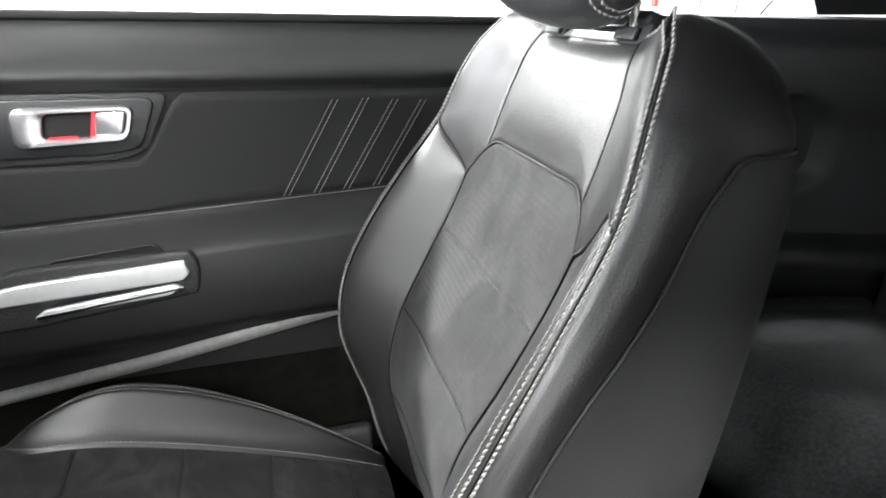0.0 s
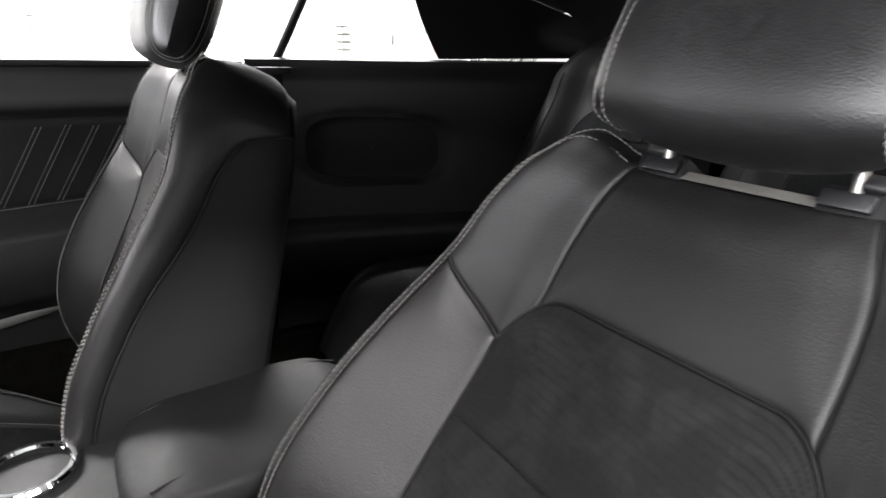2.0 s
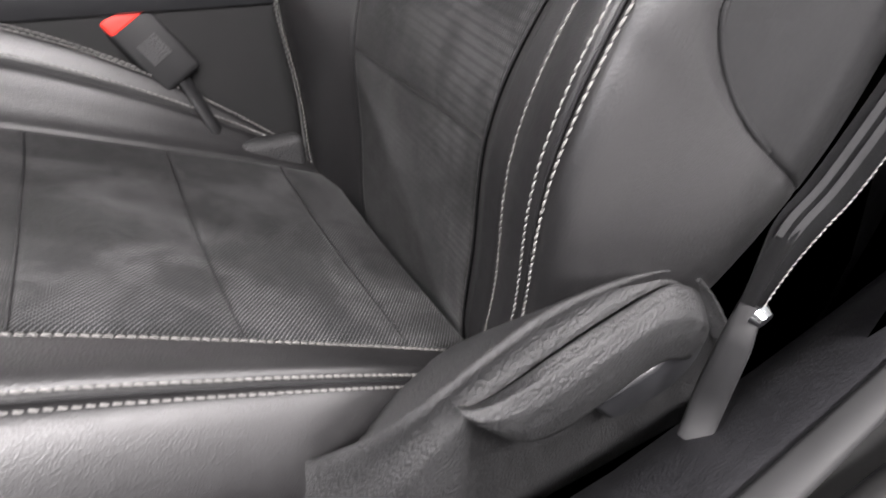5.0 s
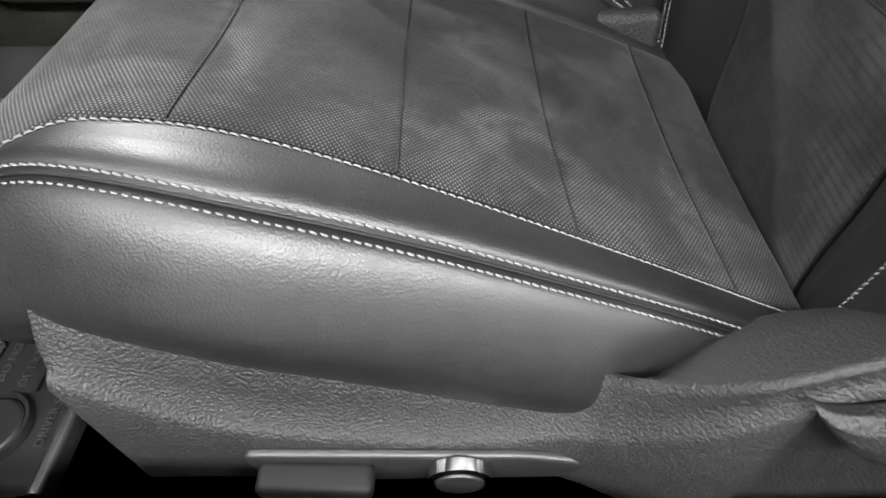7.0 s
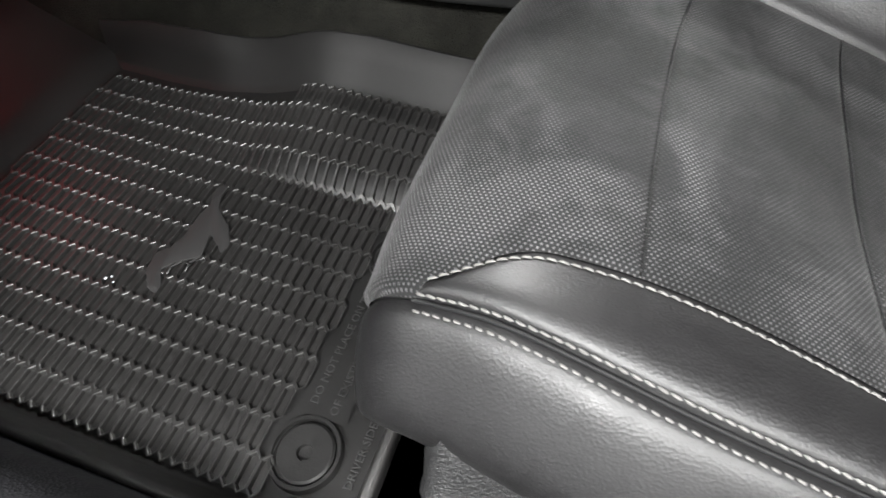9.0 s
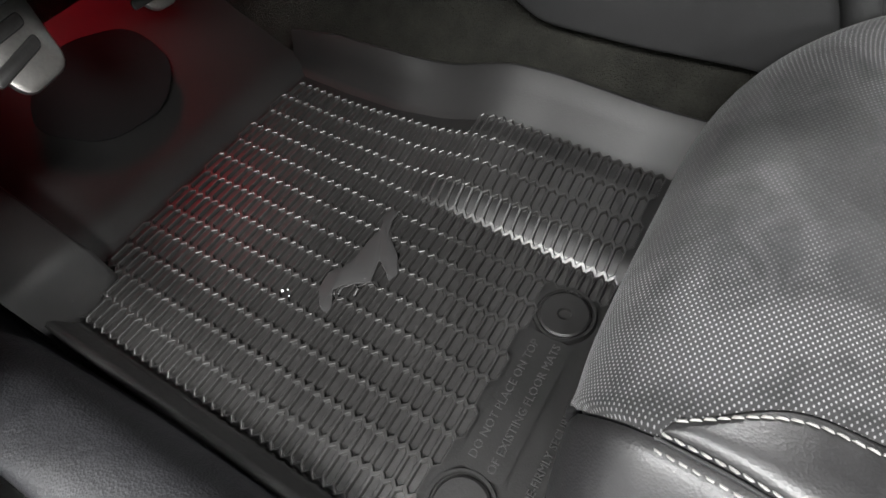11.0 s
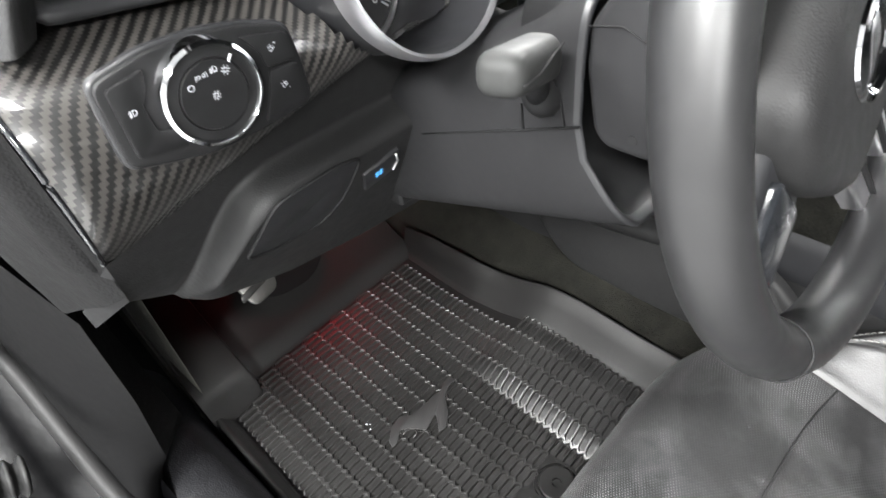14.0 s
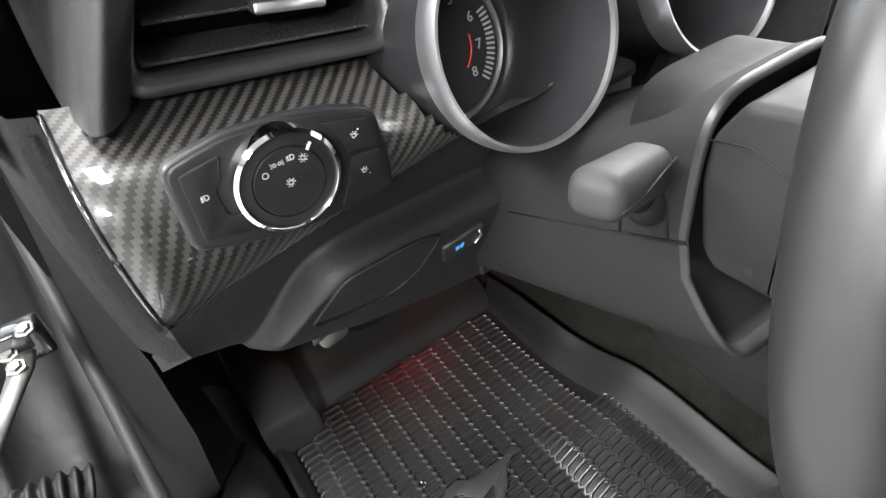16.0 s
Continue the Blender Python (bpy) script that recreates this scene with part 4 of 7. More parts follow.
zs = 0.217 + 0.135 * np.clip(k + 0.455, -0.4, 0.25) + 0.18 * np.clip(k + 0.205, 0, 1)
part("strip", sheet(np.stack([np.stack([k, 0.886 + 0 * k, zs - 0.014], -1), np.stack([k, 0.879 + 0 * k, zs - 0.010], -1), np.stack([k, 0.878 + 0 * k, zs + 0.008], -1), np.stack([k, 0.890 + 0 * k, zs + 0.013], -1)], 1)), STRIP, sill)

u, v = np.meshgrid(np.linspace(-1.2, 1.6, 40), np.linspace(0, 1, 12), indexing="ij")
shell_sheet("passenger_sill", "black carpeted inner sill under the passenger door", "sill", np.stack([u, 0.86 + 0.045 * v, -0.1 + 0.42 * v], -1), CARPET, -0.05)
# ---- rear side trim ----
trim = thing("rear_side_trim", "black moulded trim beside the rear seat", "trim", (0.9, 0.8, 0.1), move=(-0.035, -0.025, 0.055))
X = np.linspace(0.55, 1.5, 80)
Z = np.linspace(0.05, 0.752, 70)
u, v = np.meshgrid(X, Z, indexing="ij")
base = 0.885 - 0.2 * smooth01((u - 0.55) / 0.75)


def oval(x, z):
    """0 in the middle of the moulded recess, 1 on its rim."""
    return np.abs((x - 0.835) / 0.185) ** 3.2 + np.abs((z - 0.54 + 0.03 * (x - 0.83)) / 0.092) ** 3.2


inset = smooth01((1.15 - oval(u, v)) / 0.75)
yy = base + 0.03 * inset + 0.02 * smooth01((v - 0.7) / 0.05)
bm = sheet(np.stack([u, yy, v], -1))
bmesh.ops.solidify(bm, geom=bm.faces[:], thickness=-0.02)
part("trim_skin", bm, SMOOTH, trim)
a, r = np.meshgrid(np.linspace(0, 2 * np.pi, 61), np.linspace(0.02, 0.86, 10), indexing="ij")
ux = 0.835 + 0.185 * r * np.sign(np.cos(a)) * np.abs(np.cos(a)) ** 0.62
uz = 0.54 - 0.03 * (ux - 0.83) + 0.092 * r * np.sign(np.sin(a)) * np.abs(np.sin(a)) ** 0.62
part("speaker_panel", sheet(np.stack([ux, 0.885 - 0.2 * smooth01((ux - 0.55) / 0.75) + 0.03 * smooth01((1.15 - oval(ux, uz)) / 0.75) - 0.0015, uz], -1)), POCKET, trim, "deep black recessed panel")
ledge = np.array([[(x, 0.885 - 0.2 * float(smooth01((x - 0.55) / 0.75)) + 0.004 - d, z) for d, z in ((0.0, 0.372), (0.055, 0.368), (0.075, 0.355), (0.08, 0.33), (0.07, 0.25), (0.05, 0.1))] for x in np.linspace(0.56, 1.25, 40)])
part("side_ledge", sheet(ledge), SMOOTH, trim, "rounded lower ledge beside the cushion", smooth=60)
part("top_ledge", sheet(np.array([[(x, 0.885 - 0.2 * smooth01((x - 0.55) / 0.75) + 0.02 + (0.955 - 0.885 + 0.15 * smooth01((x - 0.55) / 0.75)) * k, 0.752 + 0.004 * math.sin(3 * k)) for k in np.linspace(0, 1, 8)] for x in X])), SMOOTH, trim)
part("belt_slot", rbox(0.60, 0.872, 0.728, 0.09, 0.012, 0.016, 0.004, 2), DARK, trim, "black belt outlet")
belt2 = thing("passenger_belt", "charcoal seat belt webbing hanging beside the seat", "seat belt", (0.6, 0.86, 0.1), move=(-0.035, -0.025, 0.055))
k = np.linspace(0, 1, 20)
path = np.stack([0.60 - 0.08 * k, 0.86 - 0.05 * k - 0.02 * np.sin(k * 3), 0.72 - 0.55 * k], -1)
bm = sheet(np.stack([path + np.array([0.022, 0, 0]), path - np.array([0.022, 0, 0])], 1))
bmesh.ops.solidify(bm, geom=bm.faces[:], thickness=0.0015)
part("webbing", bm, WEBBING, belt2)

# ---- rear seats ----


REAR_LEATHER = material("deep_black_leather", (0.006, 0.006, 0.0063), 0.55, vary=0.15, spec=0.25, bumps=(("grain", 620, 0.3, 0.0005),))
REAR_CLOTH = material("dark_rear_suede", (0.010, 0.0105, 0.011), 0.95, vary=0.85, scale=12, spec=0.1, bumps=(("noise", 1200, 0.4, 0.0004), ("noise", 25, 0.3, 0.01)))


def rear_seat(name, yc):
    th = thing(name, "black rear seat with scooped back and suede cushion", "car seat", (1.0, yc, 0.05), group="rear seats")
    u, v = np.meshgrid(np.linspace(-1, 1, 49), np.linspace(0, 1, 49), indexing="ij")
    # back: wide wings round a sunken middle, rounded top with a leather brow
    wid = cub([0, 0.2, 0.42, 0.65, 0.85, 1.0], [0.19, 0.225, 0.245, 0.225, 0.18, 0.12], v)
    wing = smooth01((np.abs(u) - 0.42) / 0.3)
    x = 1.10 + 0.2 * v - 0.085 * wing * (1 - 0.55 * v) + 0.12 * smooth01((np.abs(u) - 0.86) / 0.14)
    z = 0.30 + 0.61 * v - 0.025 * np.abs(u) ** 3 * v
    x = x - 0.02 * np.exp(-(((v - 0.82) / 0.08) ** 2)) + 0.1 * smooth01((v - 0.9) / 0.1)
    p = np.stack([x, yc + u * wid, z], -1)
    part("backrest", sheet(p), REAR_LEATHER, th, "black leather backrest")
    def arched(a, b):
        """The insert's surface: a runs across, b up to the arched top."""
        v = 0.06 + 0.62 * b
        half = 0.47 * np.sqrt(np.clip(1 - np.clip((b - 0.72) / 0.285, 0, 1) ** 2.6, 0, 1))
        i, j = (a * half + 1) * 24, v * 48
        i0, j0 = np.clip(i.astype(int), 0, 47), np.clip(j.astype(int), 0, 47)
        f, g = (i - i0)[..., None], (j - j0)[..., None]
        return (p[i0, j0] * (1 - f) + p[i0 + 1, j0] * f) * (1 - g) + (p[i0, j0 + 1] * (1 - f) + p[i0 + 1, j0 + 1] * f) * g - np.array([0.005, 0, 0])
    aa, bb = np.meshgrid(np.linspace(-1, 1, 25), np.linspace(0, 1, 40), indexing="ij")
    part("back_insert", sheet(arched(aa, bb)), REAR_CLOTH, th, "dark suede middle with an arched top")
    k = np.linspace(0, 1, 40)
    for e in (-1, 1):
        part("seam_line", tube(arched(e + 0 * k, k), 0.0024, 6, up=(1, 0, 0)), DARK, th)
    for s in (7, 41):
        part("seam_line", tube(p[s:s + 1 or None, 4:40][0] - np.array([0.001, 0, 0]), 0.0015, 6, up=(1, 0, 0)), DARK, th)
    part("back_block", rbox(1.37, yc, 0.52, 0.12, 0.4, 0.62, 0.03), DARK, th)
    # cushion: leather rim and a puffed suede middle that rolls over the front
    a = np.abs(u)
    x = 1.12 - 0.59 * v + 0.03 * a**3 - 0.012 * np.sin(np.pi * v)
    z = 0.285 + 0.055 * np.sin(np.clip(v, 0, 1) * 2.4) + 0.03 * np.exp(-(((a - 0.84) / 0.12) ** 2)) - 0.2 * np.clip((v - 0.72) / 0.28, 0, 1) ** 2.2 - 0.1 * np.clip((a - 0.76) / 0.24, 0, 1) ** 2.2
    part("cushion", sheet(np.stack([x, yc + u * 0.235, z], -1)), REAR_LEATHER, th, "black leather cushion")
    z2 = z + 0.032 * (1 - np.clip(a / 0.74, 0, 1) ** 4) * smooth01(v / 0.2)
    part("cushion_insert", sheet(np.stack([x - 0.018, yc + u * 0.235, z2 + 0.002], -1)[7:42, 3:47]), REAR_CLOTH, th, "puffed grey suede cushion middle")
    part("cushion_front", rbox(0.6, yc, 0.10, 0.1, 0.44, 0.2, 0.03), CARPET, th)
    return th


rear_seat("back_bench", 0.425)
rear_seat("back_bench", -0.115)
tunnel_t = thing("rear_tunnel", "black carpeted tunnel between the rear seats", "console", (1.0, 0.16, 0.1))
part("tunnel_cover", rbox(0.95, 0.16, 0.12, 0.8, 0.08, 0.16, 0.03), CARPET, tunnel_t)
btn = thing("seat_anchor_button", "small round chrome button on the rear trim", "button", (1.08, 0.665, 0.28), move=(-0.035, -0.025, 0.055))
part("cap", lathe([(0, 0), (0.008, 0), (0.008, 0.004), (0.005, 0.006), (0, 0.006)], Matrix.Translation((1.075, 0.685, 0.285)) @ Matrix.Rotation(radians(90), 4, "X"), 16), CHROME, btn)

# ---- driver's seat base, lever, switches ----
def side_plate(pts_top, pts_low, y, thick, name, mat, parent, label="", bevel=0.006):
    """An upright moulded plate in the x-z plane, outline of top and lower edge points, at y, pulled towards -y."""
    out = list(pts_top) + list(reversed(pts_low))
    m = Matrix.Translation((0, y, 0)) @ Matrix.Rotation(radians(90), 4, "X")
    return part(name, slab(rounded(out, 0.012, 4), thick, m, bevel, 3), mat, parent, label)


xs = np.linspace(-0.25, 0.47, 64)
zt = cub([-0.25, -0.19, -0.06, 0.045, 0.1, 0.125, 0.157, 0.205, 0.237, 0.29, 0.324, 0.348, 0.382, 0.44, 0.478], [0.205, 0.188, 0.132, 0.112, 0.118, 0.147, 0.190, 0.219, 0.232, 0.236, 0.232, 0.225, 0.203, 0.14, 0.09], xs)
zc = cub([-0.25, -0.23, -0.18, -0.1, 0.05, 0.1, 0.14, 0.182, 0.215, 0.25, 0.293, 0.316, 0.340, 0.371, 0.42, 0.478], [0.15, 0.133, 0.09, 0.064, 0.056, 0.080, 0.128, 0.172, 0.186, 0.200, 0.213, 0.218, 0.218, 0.197, 0.145, 0.08], xs)
rows = []
for x, a, b in zip(xs, zt, zc):
    go = -0.0435 * smooth01((x - 0.06) / 0.11)           # bulges outwards beside the lever
    gi = go + 0.013 * smooth01((x - 0.19) / 0.008)     # stepped back behind it
    rows.append([(x, -0.44, a - 0.12), (x, -0.466 + 1.6 * go, a - 0.004), (x, -0.472 + 1.6 * go, a), (x, -0.480 + 1.42 * go, a + (b - a) * 0.2), (x, -0.495 + go * 0.9, a + (b - a) * 0.62), (x, -0.502 + go * 0.85, b + 0.002), (x, -0.507 + go * 0.85, b), (x, -0.511 + gi * 0.8, b - 0.006), (x, -0.511 + gi * 0.8, -0.005)])
rows.insert(0, [(-0.262, y + 0.012, z - 0.012) for _, y, z in rows[0]])
rows.insert(0, [(-0.262, -0.44, z) for _, y, z in rows[0]])
plate = part("side_shield", sheet(np.array(rows)), PLASTIC, driver, "grained black plastic side shield", smooth=50)
side_plate([(-0.16, 0.052), (0.05, 0.045), (0.1, 0.03)], [(-0.15, 0.0), (0.08, 0.005)], -0.512, 0.006, "switch_panel", SMOOTH, plate, "smooth black switch panel", 0.004)
part("seat_switch", rbox(-0.105, -0.528, 0.032, 0.085, 0.024, 0.02, 0.006, 3, Matrix.Rotation(radians(4), 4, "Y")), DARK, plate, "black rocker switch")
part("switch_edge", rbox(-0.105, -0.541, 0.025, 0.08, 0.004, 0.006, 0.0015, 2), MIRROR_CHROME, plate, "bright chrome edge")
part("lumbar_knob", lathe([(0, 0.012), (0.017, 0.012), (0.019, 0.008), (0.019, 0.0)], Matrix.Translation((0.0, -0.519, 0.028)) @ Matrix.Rotation(radians(90), 4, "X"), 28), SMOOTH, plate, "round lumbar switch")
part("knob_ring", lathe([(0.019, 0.0), (0.0235, 0.0), (0.0235, 0.009), (0.0195, 0.011), (0.019, 0.006)], Matrix.Translation((0.0, -0.519, 0.028)) @ Matrix.Rotation(radians(90), 4, "X"), 32), MIRROR_CHROME, plate, "bright chrome ring")
# recline lever: a crowned grip from the groove over a ridge to its lower edge
q = np.linspace(0, 1, 48)
kk = np.linspace(0, 1, 8)


def rail_line(xs, y, zs):
    """A smooth line of the lever's surface, pulled inwards at its ends."""
    return np.stack([cub(kk, xs, q), y + 0.012 * (1 - np.sqrt(np.clip(1 - (2 * q - 1) ** 6, 0, 1))), cub(kk, zs, q)], -1)


groove = rail_line([0.181, 0.214, 0.249, 0.292, 0.315, 0.338, 0.369, 0.396], -0.548, [0.176, 0.190, 0.204, 0.216, 0.221, 0.221, 0.203, 0.174])
crown = rail_line([0.176, 0.210, 0.246, 0.288, 0.311, 0.334, 0.363, 0.389], -0.558, [0.187, 0.193, 0.201, 0.213, 0.217, 0.216, 0.199, 0.172])
ridge = rail_line([0.177, 0.212, 0.248, 0.290, 0.312, 0.337, 0.364, 0.388], -0.564, [0.186, 0.181, 0.189, 0.204, 0.209, 0.206, 0.189, 0.165])
belly = rail_line([0.179, 0.213, 0.254, 0.292, 0.313, 0.340, 0.369, 0.392], -0.563, [0.182, 0.162, 0.161, 0.176, 0.185, 0.183, 0.168, 0.152])
under = rail_line([0.184, 0.223, 0.262, 0.302, 0.327, 0.350, 0.378, 0.396], -0.556, [0.174, 0.136, 0.128, 0.141, 0.150, 0.151, 0.138, 0.136])
inner, low_in = groove + np.array([0, 0.012, -0.03]), under + np.array([0, 0.03, 0.004])
soft = [inner, groove + np.array([0, 0.002, -0.004]), groove, crown, ridge, belly, under, under + np.array([0, 0.004, -0.001]), low_in]
kr = np.linspace(0, 1, len(soft))
bm = sheet(np.stack([np.stack([np.interp(np.linspace(0, 1, 41), kr, [p[i][j] for p in soft]) for j in range(3)], -1) for i in range(48)], 0))
lev = part("recline_lever", bm, PLASTIC, driver, "curved grey-black recline lever", smooth=60)
side_plate([(0.288, 0.128), (0.352, 0.136), (0.362, 0.148), (0.398, 0.160)], [(0.321, 0.090), (0.382, 0.096), (0.402, 0.115), (0.406, 0.135)], -0.528, 0.022, "lever_grip", SMOOTH, lev, "hooked lever grip", 0.005)
part("frame_tunnel_side", rbox(0.02, -0.02, 0.07, 0.46, 0.03, 0.12, 0.012), PLASTIC, driver)
for y in (-0.43, -0.03):
    rail = thing("seat_rail", "dark steel seat rail on the floor", "seat rail", (0.0, y, 0.0), group="seat rails")
    part("rail_bar", rbox(0.02, y, 0.012, 0.62, 0.04, 0.03, 0.005), STEEL if y > -0.1 else DARK, rail)
part("cross_tube", tube([(-0.18, -0.44, 0.06), (-0.18, -0.03, 0.06)], 0.012, 12), DARK, driver)
part("frame_pan", rbox(-0.04, -0.225, 0.045, 0.36, 0.4, 0.06, 0.02), DARK, driver)
part("frame_pan", rbox(-0.18, 0.545, 0.02, 0.36, 0.42, 0.05, 0.02), DARK, passenger)
part("side_shield", rbox(-0.12, 0.3, 0.07, 0.5, 0.03, 0.12, 0.012), PLASTIC, passenger)
part("side_shield", rbox(-0.12, 0.79, 0.06, 0.5, 0.03, 0.1, 0.012), PLASTIC, passenger)

# ---- driver's buckle and belt ----
buckle = thing("belt_buckle", "black belt buckle with red release button", "buckle", (0.12, 0.0, 0.1))
ax = Vector((0.052, -0.022, -0.078)).normalized()
top = Vector((0.076, 0.03, 0.279))
side = Vector((0.8, 0.1, 0.55)).cross(ax).normalized()
wide = ax.cross(side).normalized()
Mb = Matrix((wide, side, -ax)).transposed().to_4x4()
Mb.translation = top + ax * 0.045
part("buckle_body", rbox(0, 0, 0, 0.056, 0.024, 0.088, 0.007, 3, None), DARK, buckle).data.transform(Mb)
part("release_button", rbox(0, 0, 0.043, 0.050, 0.0255, 0.022, 0.005, 3), RED, buckle, "bright red button").data.transform(Mb)
part("label_patch", rbox(0, -0.0125, 0.0, 0.026, 0.001, 0.026, 0), PLASTIC, buckle).data.transform(Mb)
part("stem", tube([Vector(top) + ax * 0.085, (0.145, -0.015, 0.15), (0.16, -0.02, 0.06)], 0.011, 10, flat=0.5), DARK, buckle)

belt = thing("driver_belt", "charcoal seat belt with its latch hanging beside the seat", "seat belt", (0.37, -0.588, 0.1))
k = np.linspace(0, 1, 60)
kk = [0, 0.1, 0.25, 0.4, 0.55, 0.7, 0.85, 1.0]
path = np.stack([cub(kk, c, k) for c in ([0.381, 0.405, 0.435, 0.466, 0.495, 0.520, 0.553, 0.600], [-0.577, -0.571, -0.570, -0.570, -0.570, -0.567, -0.557, -0.550], [0.20, 0.25, 0.285, 0.35, 0.42, 0.50, 0.585, 0.69])], -1)
acr = np.array([0.0125, -0.0095, -0.004])
wide = (0.55 + 0.45 * smooth01(k / 0.14))[:, None]
crumple = np.stack([path + acr * q * wide + np.array([0.0, -0.0025, 0.001]) * np.sin(q * 5 + 1)[..., None] * (1 - smooth01(k / 0.25))[:, None] for q in np.linspace(-1, 1, 15)], 1)
bm = sheet(crumple)
bmesh.ops.solidify(bm, geom=bm.faces[:], thickness=0.0014)
part("webbing", bm, WEBBING, belt, "charcoal woven webbing")
out = np.array([-0.5, -0.8, 0.3])
stitches(path + acr * wide + out * 0.0006, np.tile(out, (60, 1)), belt, pitch=0.0046, length=0.004, radius=0.0007, name="woven_edge")
BAND = material("grey_woven_band", (0.013, 0.013, 0.0135), 0.8, vary=0.15, scale=40, spec=0.25, bumps=(("noise", 1400, 0.5, 0.0005),))
for q0, q1 in ((-0.62, -0.28), (-0.05, 0.3)):
    part("woven_band", sheet(np.stack([path[6:] + acr * wide[6:] * c + out * 0.0012 for c in np.linspace(q0, q1, 4)], 1)), BAND, belt, "lighter woven band")
part("anchor_sleeve", tube([(0.384, -0.577, 0.207), (0.377, -0.582, 0.177), (0.370, -0.585, 0.142), (0.363, -0.590, 0.092)], [0.008, 0.011, 0.012, 0.012], 12, flat=0.35), DARK, belt, "black anchor cover")
part("anchor_bolt", lathe([(0, 0.006), (0.006, 0.006), (0.008, 0.0), (0, 0)], Matrix.Translation((0.371, -0.589, 0.214)) @ Matrix.Rotation(radians(100), 4, "X"), 16), MIRROR_CHROME, belt, "bright steel bolt")
# latch tongue on the webbing: local x across the belt, y along it, z outwards
al = Vector((0.36, 0.01, 0.93)).normalized()
ac = Vector((0.77, -0.58, -0.26))
ac = (ac - al * ac.dot(al)).normalized()
LM = Matrix((ac, al, ac.cross(al))).transposed().to_4x4()
LM.translation = Vector((0.514, -0.571, 0.502))
latch = part("latch_tongue", rbox(-0.002, 0.0, 0.003, 0.024, 0.060, 0.006, 0.002, 2), DARK, belt, "black latch tongue")
latch.data.transform(LM)
for x, y, ln in ((0.0095, 0.002, 0.050), (-0.0135, 0.015, 0.018), (-0.0135, -0.014, 0.018)):
    part("steel_edge", rbox(x, y, 0.006, 0.0018, ln, 0.003, 0.0007, 2), MIRROR_CHROME, latch, "bright steel edge").data.transform(LM)
part("slot", rbox(-0.0125, 0.0, 0.0063, 0.006, 0.008, 0.0012, 0.0004, 1), SMOOTH, latch).data.transform(LM)
part("latch_cover", rbox(0.002, 0.047, 0.004, 0.046, 0.040, 0.016, 0.006, 3), DARK, belt, "black moulded latch cover").data.transform(LM)
part("stop_button", lathe([(0, 0.006), (0.012, 0.005), (0.0165, 0.003), (0.0175, 0.0), (0.016, -0.003), (0, -0.003)], LM @ Matrix.Translation((0.036, 0.046, 0.006)), 28), PALE, belt, "pale grey stop button")
# inner rear trim on the driver's side with round outlet
ltrim = thing("rear_side_trim", "black moulded trim behind the driver's belt", "trim", (0.95, -0.5, 0.1))
u, v = np.meshgrid(np.linspace(0.56, 1.5, 36), np.linspace(-0.03, 0.752, 30), indexing="ij")
yy = -0.6 + 0.215 * smooth01((u - 0.62) / 0.75) - 0.015 * np.sin((v - 0.1) * 5) * smooth01((u - 0.7) / 0.2)
bm = sheet(np.stack([u, yy, v], -1))
bmesh.ops.solidify(bm, geom=bm.faces[:], thickness=0.02)
part("trim_skin", bm, PLASTIC, ltrim)
ledge = np.array([[(x, -0.602 + 0.215 * float(smooth01((x - 0.62) / 0.75)) + 1.6 * d, z) for d, z in ((0.0, 0.372), (0.055, 0.368), (0.075, 0.355), (0.08, 0.33), (0.07, 0.25), (0.05, 0.1), (0.05, -0.02))] for x in np.linspace(0.7, 1.5, 40)])
part("side_ledge", sheet(ledge, flip=True), SMOOTH, ltrim, "rounded lower ledge beside the cushion", smooth=60)
part("grommet", lathe([(0.008, 0.0), (0.012, 0.006), (0.022, 0.008), (0.03, 0.004), (0.032, 0.0)], Matrix.Translation((0.66, -0.566, 0.6)) @ Matrix.Rotation(radians(-80), 4, "X"), 24), PLASTIC, ltrim, "round black grommet")
# ---- driver's sill ----
sec = np.array([(-0.55, 0.0), (-0.553, 0.05), (-0.562, 0.09), (-0.578, 0.115), (-0.6, 0.126), (-0.628, 0.13), (-0.645, 0.124), (-0.652, 0.1), (-0.66, 0.075)])
t = np.linspace(0, 1, 40)
prof = np.stack([cub(np.linspace(0, 1, 9), sec[:, i], t) for i in (0, 1)], -1)
sec = np.array([(-0.555, 0.0), (-0.565, 0.045), (-0.58, 0.075), (-0.6, 0.1), (-0.625, 0.12), (-0.645, 0.13), (-0.66, 0.128), (-0.668, 0.11), (-0.67, 0.08)])
prof_rear = np.stack([cub(np.linspace(0, 1, 9), sec[:, i], t) for i in (0, 1)], -1)
X = np.concatenate([np.linspace(-0.98, -0.62, 10), np.linspace(-0.61, 1.1, 36)])


def sill_in(x):
    return np.interp(x, [0.3, 0.53, 0.7, 0.94, 1.2], [0.0, 0.02, 0.036, 0.062, 0.075])


pts = np.zeros((len(X), 40, 3))
for i, x in enumerate(X):
    g = 0.03 * float(smooth01((-0.6 - x) / 0.3))
    w = float(smooth01((x + 0.25) / 0.35))
    pts[i] = np.stack([np.full(40, x), (prof * (1 - w) + prof_rear * w)[:, 0] - g * 0.4 + sill_in(x), (prof * (1 - w) + prof_rear * w)[:, 1]], -1)
sill_l = thing("sill_trim", "black grained sill trim along the driver's door", "sill", (-0.1, -0.6, 0.0))
part("sill_cover", sheet(pts), material("grained_sill_vinyl", (0.012, 0.012, 0.0135), 0.5, vary=0.3, scale=9, spec=0.34, bumps=(("grain", 480, 0.5, 0.0008), ("noise", 70, 0.25, 0.003))), sill_l, "black grained vinyl cover")
